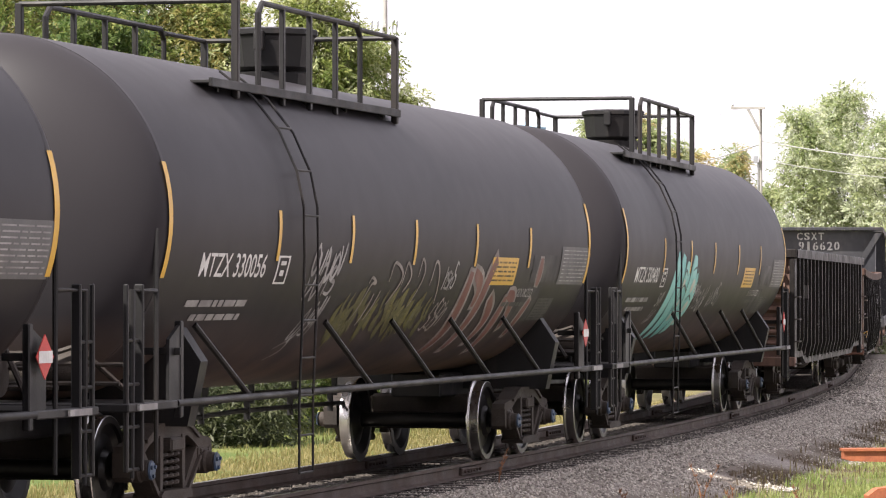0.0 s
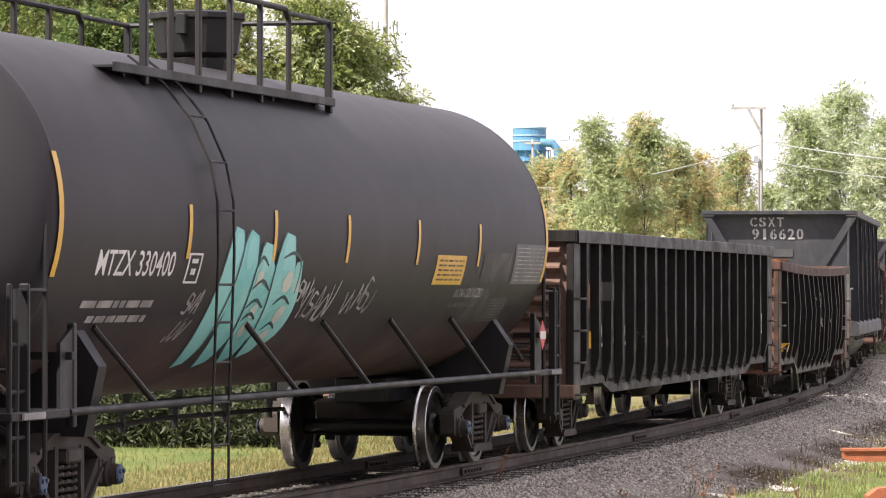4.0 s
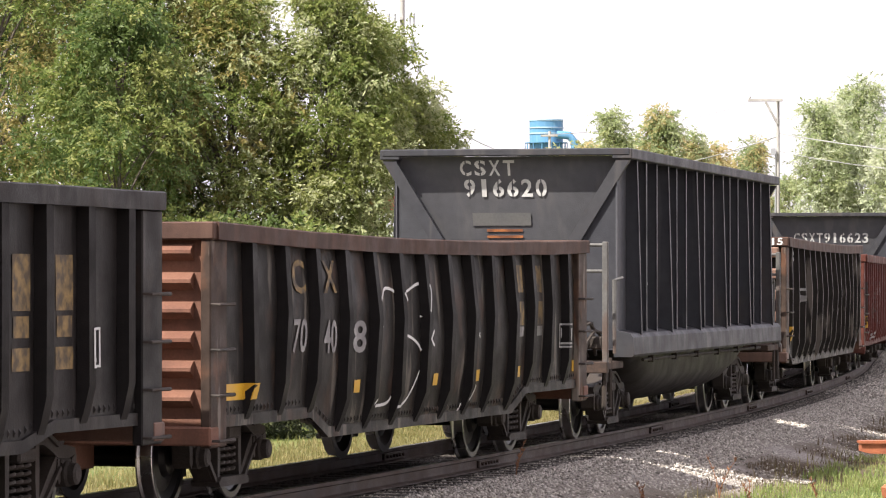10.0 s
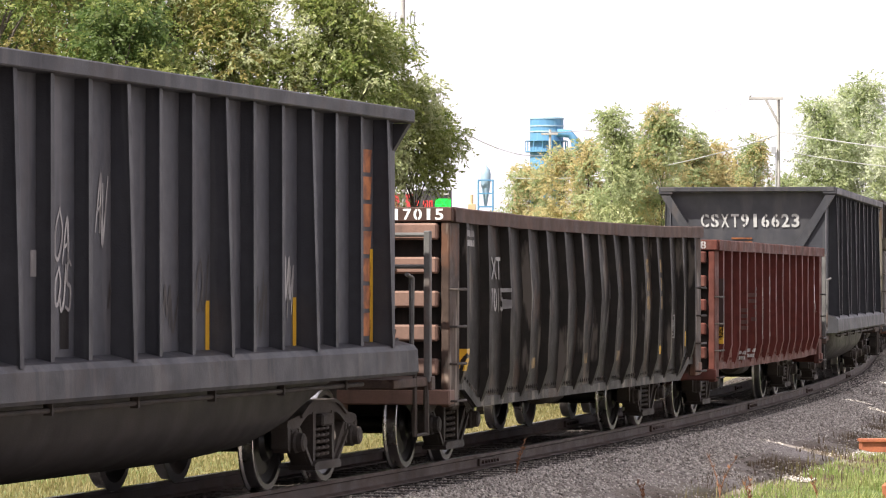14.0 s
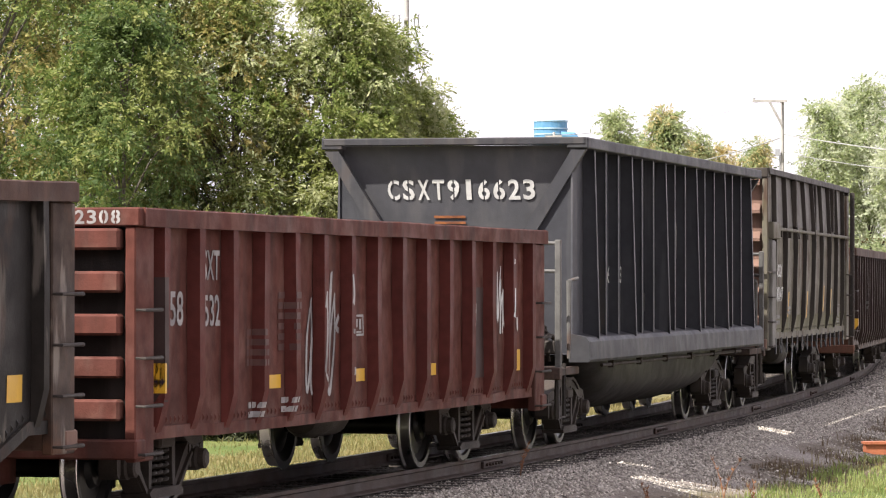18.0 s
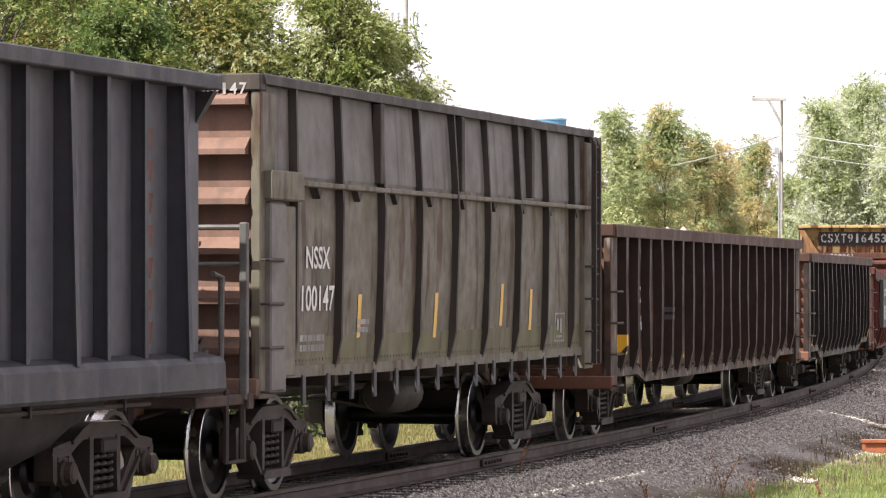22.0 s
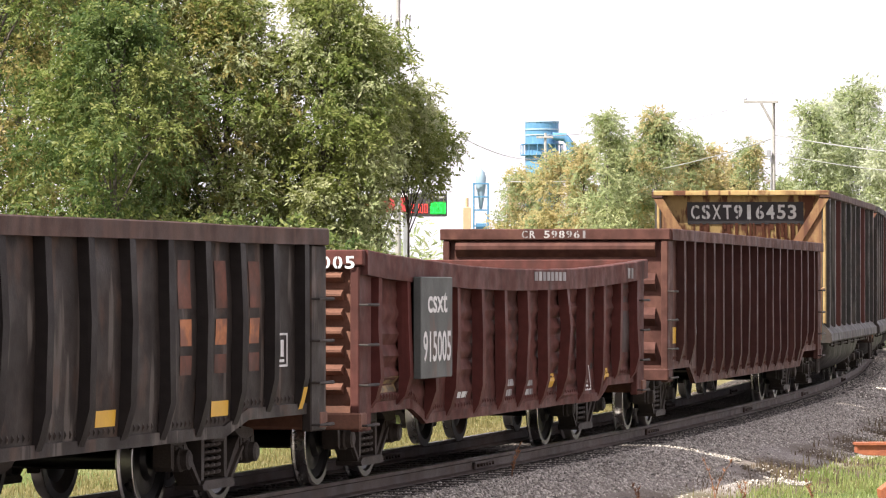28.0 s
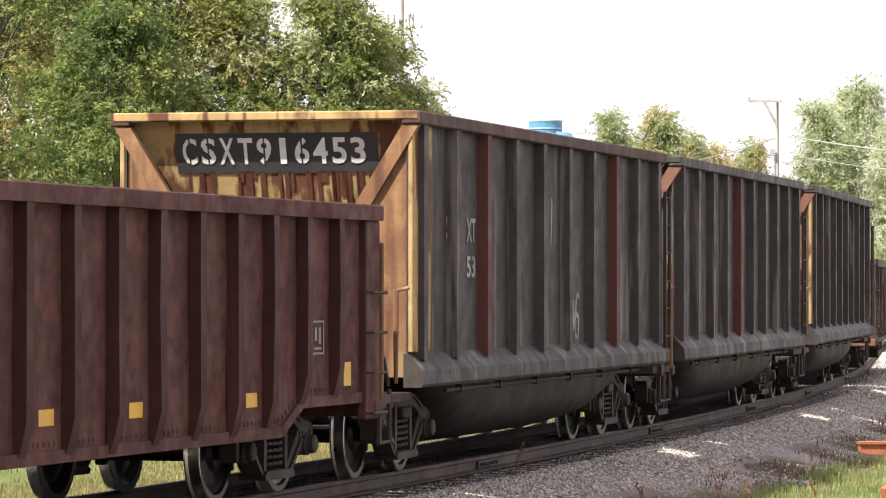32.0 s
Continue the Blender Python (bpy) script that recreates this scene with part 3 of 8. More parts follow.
def write(parent, text, size, x, y, z, mat, turn=ON_SIDE, width=None, name="lettering", label="", tilt=0, weight=0.024, cut=False):
    for me in stencil(text, size, width) if cut else islands(letters(text, size, width, weight)):
        me.materials.append(mat)
        ob = new("letter", me)
        ob.parent = parent
        ob.matrix_basis = Matrix.Translation((x, y, z)) @ turn @ pose(0, 0, 0, tilt, 0, 0)
        if label:
            tagged(ob, label)


# ---------------------------------------------------------------- wagon parts shared by all cars
WHEEL_R, AXLES = 0.457, 1.778


def wheelset_mesh():
    """axle and both wheels turned from one profile; tread and rim face are polished"""
    half = [(1.08, 0.03), (1.08, 0.075), (0.86, 0.085), (0.845, 0.15), (0.83, 0.165), (0.795, 0.185), (0.772, 0.30), (0.80, 0.375), (0.826, 0.392), (0.827, 0.444), (0.822, WHEEL_R - 0.004),
            (0.722, WHEEL_R), (0.705, 0.486), (0.690, 0.484), (0.684, 0.40), (0.70, 0.375), (0.742, 0.30), (0.71, 0.185), (0.685, 0.15), (0.67, 0.09), (0.50, 0.082)]
    prof = [(-y, r) for y, r in half] + [(y, r) for y, r in half[::-1]]
    bright = {9, 10, 11, 12}
    n, s = 48, Shape().lathe(prof, 48, "y")
    m = len(half)
    me = s.mesh("wheelset", [M["wheel"], M["tread"]], 30)
    idx = []
    for k in range(len(prof) - 1):
        q = k if k < m else 2 * m - 2 - k
        idx += [1 if q in bright else 0] * n
    me.polygons.foreach_set("material_index", idx + [0, 0])
    return me


def side_frame_mesh():
    """cast side frame: arched top, slanted tension legs, two columns, spring seat and pedestal jaws, all with raised edges"""
    s = Shape()
    arch = [(-1.10, 0.60), (-1.08, 0.655), (-0.95, 0.675), (-0.72, 0.70), (-0.50, 0.79), (-0.36, 0.825), (0.36, 0.825), (0.50, 0.79), (0.72, 0.70), (0.95, 0.675), (1.08, 0.655), (1.10, 0.60),
            (0.95, 0.575), (0.74, 0.585), (0.58, 0.655), (0.44, 0.70), (-0.44, 0.70), (-0.58, 0.655), (-0.74, 0.585), (-0.95, 0.575)]
    s.prism(arch, -0.075, 0.075)
    s.prism([(p, q + 0.0) for p, q in ((-0.72, 0.702), (-0.50, 0.792), (-0.36, 0.828), (0.36, 0.828), (0.50, 0.792), (0.72, 0.702), (0.70, 0.672), (0.49, 0.762), (0.35, 0.795), (-0.35, 0.795), (-0.49, 0.762), (-0.70, 0.672))], -0.10, 0.10)
    for k in (-1, 1):
        s.prism([(k * 0.76, 0.575), (k * 0.70, 0.60), (k * 0.60, 0.52), (k * 0.30, 0.225), (k * 0.36, 0.185), (k * 0.47, 0.25), (k * 0.74, 0.49)], -0.07, 0.07)
        s.prism([(k * 0.76, 0.50), (k * 0.735, 0.525), (k * 0.34, 0.205), (k * 0.37, 0.175)], -0.10, 0.10)
        s.prism([(k * 0.335, 0.24), (k * 0.275, 0.24), (k * 0.255, 0.42), (k * 0.255, 0.72), (k * 0.335, 0.72)], -0.085, 0.085)
        s.prism([(k * 1.06, 0.60), (k * 1.10, 0.60), (k * 1.09, 0.40), (k * 1.04, 0.36), (k * 1.01, 0.40), (k * 1.01, 0.575)], -0.08, 0.08)      # outer jaw
        s.prism([(k * 0.765, 0.58), (k * 0.72, 0.58), (k * 0.70, 0.46), (k * 0.74, 0.38), (k * 0.775, 0.40)], -0.08, 0.08)                        # inner jaw
        s.box(k * 0.889 - 0.10, k * 0.889 + 0.10, -0.085, 0.085, 0.535, 0.578, 0.01)                                                             # bearing adapter
        s.lathe([(-0.10, 0.08), (-0.09, 0.105), (0.10, 0.105), (0.12, 0.09), (0.17, 0.085), (0.185, 0.06)], 18, "y", (k * 0.889, 0, 0.457))
    s.prism([(-0.40, 0.175), (0.40, 0.175), (0.43, 0.215), (0.36, 0.255), (-0.36, 0.255), (-0.43, 0.215)], -0.13, 0.13)
    return s.mesh("side_frame", M["iron"], 25)


def spring_mesh():
    s = Shape()
    for k, off in enumerate((-0.15, 0.0, 0.15)):
        pts = [(off + 0.062 * math.cos(a), 0.075 * math.sin(a), 0.27 + 0.30 * a / (2 * math.pi * 5)) for a in np.linspace(0, 2 * math.pi * 5, 51)]
        s.pipe(pts, 0.018, 5)
    return s.mesh("spring_nest", M["iron"], 60)


def cap_mesh():
    s = Shape()
    s.lathe([(0.19, 0.085), (0.205, 0.075), (0.207, 0.0)], 16, "y")
    for i in range(3):
        a = i * 2.094 + 0.5
        s.tube((0.05 * math.cos(a), 0.205, 0.05 * math.sin(a)), (0.05 * math.cos(a), 0.222, 0.05 * math.sin(a)), 0.018, 6)
    return s.mesh("bearing_cap", M["blue"])


def bolster_mesh():
    s = Shape()
    s.box(-0.17, 0.17, -1.14, 1.14, 0.58, 0.70, 0.02)
    s.box(-0.24, 0.24, -0.75, 0.75, 0.50, 0.74, 0.03)
    s.tube((0, 0, 0.72), (0, 0, 0.80), 0.2, 16)
    for k in (-1, 1):        # brake beams with shoes
        s.box(k * 0.36 - 0.04, k * 0.36 + 0.04, -0.8, 0.8, 0.34, 0.42, 0.01)
        for q in (-1, 1):
            s.box(k * 0.40 - 0.05, k * 0.40 + 0.05, q * 0.76 - 0.05, q * 0.76 + 0.05, 0.26, 0.54, 0.01)
    return s.mesh("bolster", M["iron"])


WHEELSET, SIDE_FRAME, SPRING, CAP, BOLSTER = wheelset_mesh(), side_frame_mesh(), spring_mesh(), cap_mesh(), bolster_mesh()
ROLLING = []         # (wheelset, its car's s, x on the car, z)


def truck(car, x, caps=False):
    t = part("truck", BOLSTER, None, car, m=pose(x, 0, 0))
    for y in (-1, 1):
        f = part("side_frame", SIDE_FRAME, None, t, m=pose(0, y * 1.005, 0, 0, 0, 0 if y > 0 else 180))
        part("spring_nest", SPRING, None, t, m=pose(0, y * 1.005, 0))
    for k in (-1, 1):
        w = part("wheelset", WHEELSET, None, t, m=pose(k * AXLES / 2, 0, WHEEL_R))
        ROLLING.append((w, car, k * AXLES / 2))
        if caps:
            for y in (-1, 1):
                part("bearing_cap", CAP, None, t, "blue-painted bearing cap with bolts", pose(k * 0.889, y * 1.005, 0.457, 0, 0, 0 if y > 0 else 180))
    return t


def coupler_mesh():
    s = Shape()
    s.box(-0.75, 0.05, -0.09, 0.09, 0.77, 0.98, 0.02)
    s.prism([(-0.75, 0.12), (-0.98, 0.16), (-1.05, 0.05), (-0.92, -0.02), (-0.98, -0.15), (-0.78, -0.17), (-0.72, -0.1)], 0.72, 1.02, "z")
    s.box(-0.05, 0.15, -0.35, 0.35, 0.70, 1.06, 0.02)
    s.pipe([(-0.2, -0.35, 0.75), (-0.5, -0.33, 0.55), (-0.85, -0.28, 0.5), (-1.0, -0.2, 0.62)], 0.03, 6)     # air hose
    return s.mesh("coupler", M["iron"])


COUPLER = coupler_mesh()
CARS = []
SPEC = {}        # where the ribs of each car stand, for lettering that runs over them


def car_root(name, s_mid, label, group="cars of the freight train", category="railway car"):
    c = new(name)
    c.empty_display_size = 0.5
    tagged(c, label, category, group)
    c["base"] = 0
    CARS.append((c, s_mid))
    return c


def ends(car, half):
    part("coupler", COUPLER, None, car, m=pose(-half, 0, 0))
    part("coupler", COUPLER, None, car, m=pose(half, 0, 0, 0, 0, 180))


def rung_mesh(w=0.42):
    s = Shape()
    s.pipe([(0, 0, 0), (0, -0.07, 0), (w, -0.07, 0), (w, 0, 0)], 0.012, 6)
    return s.mesh("grab_iron", M["iron"])


RUNG = rung_mesh()


def belly(parent, L, z, tc):
    """centre sill and the brake gear that hangs below the floor"""
    s = Shape()
    s.box(-L / 2, L / 2, -0.22, 0.22, z - 0.32, z, 0.02)
    for x in np.linspace(-L / 2 + 0.6, L / 2 - 0.6, 7):
        s.box(x - 0.05, x + 0.05, -1.42, 1.42, z - 0.14, z)
    part("centre_sill", s, M["iron"], parent)
    s = Shape()
    s.lathe([(-0.75, 0.02), (-0.72, 0.17), (-0.6, 0.21), (0.25, 0.21), (0.35, 0.17), (0.38, 0.02)], 16, "x", (0.4, -0.85, z - 0.32))
    part("air_reservoir", s, M["iron"], parent)
    s = Shape()
    s.lathe([(0, 0.02), (0.02, 0.13), (0.4, 0.13), (0.45, 0.05)], 14, "x", (-1.6, 0.7, z - 0.38))
    s.pipe([(-tc + 0.9, 0.3, 0.5), (-1.6, 0.5, z - 0.38), (1.5, 0.3, z - 0.42), (tc - 0.9, 0.2, 0.5)], 0.02, 6)
    s.pipe([(-L / 2, -0.35, 0.75), (-tc, -0.6, z - 0.2), (tc, -0.6, z - 0.2), (L / 2, -0.35, 0.75)], 0.02, 6)
    part("brake_gear", s, M["iron"], parent)


# ---------------------------------------------------------------- gondola
def gondola(name, s0, s1, label, zt=2.6, zb=0.72, ze=0.98, bulge=0.0, sag=0.0, ribs=14, side=None, end=None, chord=None,
            rib_w=0.20, rib_d=0.10, wide=1.55, slant=2.6, end_ribs=5, tc=None, end_style="round", bow=0.0, gap=0.55, corner=None, chord_h=0.15, dents=0.0, rib_mat=None, ripple=0.0):
    """open gondola: panelled sides with hat-shaped ribs, corrugated ends, top chord, floor, trucks"""
    L, mid = s1 - s0, (s0 + s1) / 2
    side, end, chord = side or M["gon_black"], end or M["rust_end"], chord or side or M["gon_black"]
    tc = tc or L / 2 - 1.75
    car = car_root(name, mid, label)
    h = L / 2
    wp = wide - rib_d
    zf = max(ze + 0.04, 1.02)
    corner = corner or side

    def drop(x):      # how far the top edge is bent down there
        return sag * (1 - (x / h) ** 2)

    def out(x, z):    # outward swell of a side that loads have pushed out
        q = bow * (1 - (x / h) ** 2) * math.sin(math.pi * min(1, max(0, (z - zb) / (zt - zb))))
        q += ripple * math.sin(z * 31) * min(1, max(0, (zt - 0.3 - z) * 4)) * (0.5 + noise.noise((x * 1.1, z * 0.7, 8.0)))
        return q + dents * noise.noise((x * 0.9 + mid, z * 1.3, 0.0)) * min(1, max(0, (zt - 0.2 - z) * 3)) * min(1, max(0, h - 0.4 - abs(x)))

    def low(x):
        a = h - abs(x)
        return ze if a < slant - 0.6 else (zb if a > slant else ze + (zb - ze) * (a - slant + 0.6) / 0.6)

    xs = sorted(set([round(v, 3) for v in np.linspace(-h, h, 41)] + [h - slant, h - slant + 0.6, -h + slant, -h + slant - 0.6]))
    for k in (-1, 1):
        s = Shape()
        rows = 28 if ripple else 7
        for face, y in ((0, wp), (1, wp - 0.03)):
            for x in xs:
                for j in range(rows):
                    z = low(x) + (zt - 0.06 - drop(x) - low(x)) * j / (rows - 1)
                    s.v.append((x, k * (y + out(x, z)), z))
        n = len(xs)
        for f in (0, 1):
            b = f * n * rows
            s.f += [(b + i * rows + j, b + i * rows + rows + j, b + i * rows + rows + j + 1, b + i * rows + j + 1) for i in range(n - 1) for j in range(rows - 1)]
        b = n * rows
        s.f += [(i * rows, i * rows + rows, b + i * rows + rows, b + i * rows) for i in range(n - 1)]
        panel = part("side_panel", s, side, car)
        s = Shape()
        seg = np.linspace(-h - 0.03, h + 0.03, 21)
        prof = ((0, 0.012), (0.012, 0), (0.13, 0), (0.14, 0.012), (0.14, chord_h), (0, chord_h))
        rings = [[(x, k * (wide + out(x, zt - 0.1) + 0.02 - q), zt - drop(x) - p + 0.008 * noise.noise((x * 1.3, mid, 5.0))) for q, p in prof] for x in seg]
        s.add([v for r_ in rings for v in r_], [(i * 6 + j, i * 6 + (j + 1) % 6, i * 6 + 6 + (j + 1) % 6, i * 6 + 6 + j) for i in range(20) for j in range(6)] + [tuple(range(6)), tuple(range(120, 126))])
        part("top_chord", s, chord, car, smooth=20)
        s = Shape()      # side sill: angle along the lower edge
        rings = [[(x, k * (y + out(x, low(x))), low(x) + z) for y, z in ((wp + 0.004, 0.0), (wp + 0.03, 0.0), (wp + 0.03, 0.10), (wp + 0.004, 0.10))] for x in xs]
        n = len(xs)
        s.add([v for r_ in rings for v in r_], [(i * 4 + j, i * 4 + (j + 1) % 4, i * 4 + 4 + (j + 1) % 4, i * 4 + 4 + j) for i in range(n - 1) for j in range(4)] + [(0, 1, 2, 3), tuple(range(4 * n - 4, 4 * n))])
        part("side_sill", s, side, car, smooth=0)
        if k < 0:
            s = Shape()      # row of rivets above the sill
            for x in np.arange(-h + 0.3, h - 0.25, 0.105):
                y, z = -wp - out(x, low(x) + 0.15) - 0.001, low(x) + 0.15 + 0.01 * noise.noise((x, mid, 2.0))
                s.add([(x - 0.013, y, z - 0.03), (x + 0.013, y, z - 0.03), (x + 0.013, y, z + 0.03), (x - 0.013, y, z + 0.03), (x, y - 0.014, z)], [(0, 1, 4), (1, 2, 4), (2, 3, 4), (3, 0, 4)])
            tagged(part("riveting", s, side, panel, smooth=0), "row of small rivet heads", kind="stuff")
        # one hat-section rib mesh for deep stations and one for the stations over the trucks
        made = {}
        for x in np.linspace(-h + gap, h - gap, ribs):
            zlo, ztop = round(low(x) + 0.02, 2), zt - chord_h + 0.01
            key = (zlo, k, round(drop(x), 2), round(out(x, 1.7), 2), round(out(x, 1.1), 2))
            if key not in made:
                s = Shape()
                steps = [(zlo, 0.15), (zlo + 0.12, 0.55), (zlo + 0.32, 1.0), (zlo + (ztop - zlo) * 0.6, 1.0), (ztop - drop(x), 1.0)]
                V = []
                for z, d in steps:
                    o = out(x, z)
                    for px, py in ((-rib_w / 2, 0), (-rib_w * 0.43, d), (rib_w * 0.43, d), (rib_w / 2, 0)):
                        V.append((px, k * (wp + o + py * rib_d + 0.002), z))
                F = [(i * 4 + j, i * 4 + j + 1, i * 4 + j + 5, i * 4 + j + 4) for i in range(len(steps) - 1) for j in range(3)]
                F += [(0, 1, 2, 3)]
                made[key] = s.add(V, F).mesh("rib", rib_mat or side, 30)
            part("rib", made[key], None, car, m=pose(x, 0, 0))
    # ends
    for k in (-1, 1):
        s = Shape()
        s.box(k * h - 0.02, k * h + 0.02, -wp + 0.012, wp - 0.012, ze - 0.1, zt - 0.1)
        # between beams the panel is black, the recesses' shade put into its colour
        part("end_panel", s, M["gon_black"] if end_style == "beam" else end, car)
        n = end_ribs
        for i in range(n):
            z = ze + 0.25 + (zt - ze - 0.5) * i / max(1, n - 1)
            s = Shape()
            if end_style == "round":
                hh = (zt - ze - 0.4) / n * 0.33
                pr = [(k * (h + 0.022), z - hh), (k * (h + 0.06), z - hh * 0.8), (k * (h + 0.125), z - hh * 0.2), (k * (h + 0.125), z + hh * 0.2), (k * (h + 0.06), z + hh * 0.8), (k * (h + 0.022), z + hh)]
                s.prism(pr, -wp + 0.1, wp - 0.1)
                part("end_corrugation", s, end, car)
            elif end_style == "ledge":
                s.prism([(k * (h + 0.022), z - 0.02), (k * (h + 0.17), z - 0.02), (k * (h + 0.17), z + 0.03), (k * (h + 0.022), z + 0.13)], -wp + 0.05, wp - 0.05)
                part("end_ledge", s, end, car, smooth=20)
            else:
                s.box(min(k * (h + 0.022), k * (h + 0.16)), max(k * (h + 0.022), k * (h + 0.16)), -wp + 0.05, wp - 0.05, z - 0.085, z + 0.085, 0.02)
                part("end_beam", s, end, car)
        s = Shape()
        s.box(min(k * (h - 0.06), k * (h + 0.12)), max(k * (h - 0.06), k * (h + 0.12)), -wide, wide, zt - 0.15, zt, 0.012)
        part("end_chord", s, chord, car)
        s = Shape()
        s.box(min(k * (h - 0.1), k * (h + 0.14)), max(k * (h - 0.1), k * (h + 0.14)), -wide + 0.02, wide - 0.02, ze - 0.14, ze + 0.02, 0.015)
        s.box(min(k * (h - 0.4), k * (h + 0.16)), max(k * (h - 0.4), k * (h + 0.16)), -0.32, 0.32, ze - 0.36, ze - 0.141, 0.015)
        part("end_sill", s, end, car)
        for y in (-1, 1):
            s = Shape()
            x0, x1 = sorted((k * (h - 0.34), k * (h + 0.10)))
            y0, y1 = sorted((y * (wp - 0.02), y * (wp + 0.07)))
            s.box(x0, x1, y0, y1, ze - 0.16, zt - 0.151, 0.012)
            part("corner_post", s, corner, car)
            # ladder rungs on the corner
            for i in range(4):
                z = ze - 0.1 + i * 0.38
                part("grab_iron", RUNG, None, car, m=pose(k * (h - 0.12) - 0.21, y * (wp + 0.07), z, 0, 0, 0) if y < 0 else pose(k * (h - 0.12) + 0.21, y * (wp + 0.07), z, 0, 0, 180))
        for i in range(4):
            part("grab_iron", RUNG, None, car, m=pose(k * (h + 0.11), -0.75 * 1 - 0.2 * k, ze + 0.1 + i * 0.38, 0, 0, -90 if k < 0 else 90))
    s = Shape()
    s.box(-h + 0.03, h - 0.03, -wp + 0.12, wp - 0.12, zf, zf + 0.08)
    part("floor_plate", s, M["gon_dark"], car)
    belly(car, L - 0.3, zf - 0.01, tc)
    SPEC[car.name] = dict(ribs=np.linspace(-h + gap, h - gap, ribs), w=rib_w, d=rib_d, wp=wp, out=out, low=low)
    ends(car, h + 0.1)
    truck(car, -tc)
    truck(car, tc)
    return car


# ---------------------------------------------------------------- hopper
def blade_rib(k, wp, low_d, top_d, z0, z1):
    """plate that stands out from the side, its outer edge turned over; deeper at its foot when low_d is larger"""
    s = Shape()
    V = []
    for z, d in ((z0, low_d), (z1, top_d)):
        V += [(p, k * (wp + q), z) for p, q in ((-0.012, 0.001), (-0.012, d - 0.012), (-0.03, d - 0.012), (-0.03, d), (0.045, d), (0.045, d - 0.012), (0.006, d - 0.012), (0.006, 0.001))]
    return s.add(V, [(i, (i + 1) % 8, 8 + (i + 1) % 8, 8 + i) for i in range(8)] + [tuple(range(8))[::-1], tuple(range(8, 16))])


def hopper(name, s0, s1, label, zt=3.59, zb=1.07, ribs=16, paint=None, trim=None, slope=None, end_post=None, wide=1.58, tc=None, deck=1.05, hat=False, tub=True, sill=None, corner=None, cap=0.085, red_ribs=(), tail_ladder=False, depth=0.165, end_trim=None, rib_paint=None, rail_mat=None):
    L, mid = s1 - s0, (s0 + s1) / 2
    h = L / 2
    paint, trim = paint or M["hop_gray"], trim or M["hop_lip"]
    slope, end_post, sill = slope or paint, end_post or trim, sill or trim
    tc = tc or h - 1.3
    car = car_root(name, mid, label)
    wp = wide - depth
    for k in (-1, 1):
        s = Shape()
        y0, y1 = sorted((k * (wp - 0.02), k * wp))
        s.box(-h + 0.02, h - 0.02, y0, y1, zb + 0.2, zt - 0.1)
        part("side_panel", s, paint, car)
        s = Shape()
        y0, y1 = sorted((k * (wp - 0.06), k * (wide + 0.03)))
        s.box(-h - 0.02, h + 0.02, y0, y1, zt - 0.13, zt, 0.012)
        part("top_chord", s, trim, car)
        s = Shape()      # side sill: flared channel
        s.prism([(k * (wp - 0.03), zb), (k * (wide + 0.04), zb), (k * (wide + 0.06), zb + 0.03), (k * (wide + 0.05), zb + (0.16 if hat else 0.24)), (k * (wide + 0.01), zb + (0.21 if hat else 0.29)), (k * (wp + 0.01), zb + 0.33), (k * (wp - 0.03), zb + 0.33)], -h - 0.05, h + 0.05, "x")
        part("side_sill", s, sill, car, smooth=20)
        s = Shape()
        if hat:
            s.prism([(-0.12, k * (wp + 0.001)), (-0.085, k * (wp + depth)), (0.085, k * (wp + depth)), (0.12, k * (wp + 0.001))], zb + 0.27, zt - 0.131, "z")
            me = deep = s.mesh("rib", paint, 20)
        else:
            me, deep = [blade_rib(k, wp, a, b, zb + 0.27, zt - 0.131).mesh("rib", rib_paint or paint, 20) for a, b in ((0.13, 0.125), (0.205, 0.145))]
        red = s.mesh("rib", M["hop_maroon"], 20) if red_ribs else None
        for i, x in enumerate(np.linspace(-h + 0.32, h - 0.32, ribs) if hat else np.linspace(-h + 0.65, h - 0.75, ribs)):
            part("rib", red if i in red_ribs else deep if i % 3 == 0 else me, None, car, "maroon replacement rib" if i in red_ribs else "", pose(x, 0, 0))
        if tail_ladder:
            for x in (h - 0.16, h + 0.16):
                q = part("ladder_stile", Shape().box(x - 0.018, x + 0.018, *sorted((k * (wide + 0.01), k * (wide + 0.05))), zb + 0.2, zt - 0.5, 0.005), M["iron"], car)
            for z in np.arange(zb + 0.35, zt - 0.5, 0.36):
                part("rung", Shape().tube((h - 0.16, k * (wide + 0.03), z), (h + 0.16, k * (wide + 0.03), z), 0.013, 6), M["iron"], q)
        if corner:
            s = Shape()
            s.box(-h + 0.012, -h + 0.80, *sorted((k * (wp + 0.002), k * (wp + 0.05))), zb + 0.345, zt - 0.131, 0.008)
            part("corner_panel", s, corner, car)
    SPEC[car.name] = dict(ribs=[], w=0.1, d=0.1, wp=wp, out=lambda x, z: 0.0)
    for k in (-1, 1):
        X = lambda a: k * (h - a)
        s = Shape()
        x0, x1 = sorted((X(0.10), X(-0.03)))
        s.box(x0, x1, -wide, wide, zt - cap, zt + 0.004, 0.012)
        part("end_chord", s, end_trim or trim, car)
        # slope sheet: falls inward from below the end chord
        s = Shape()
        z1, z0 = zt - cap, zb + 0.45
        run = 0.14 + (z1 - z0) * 0.30
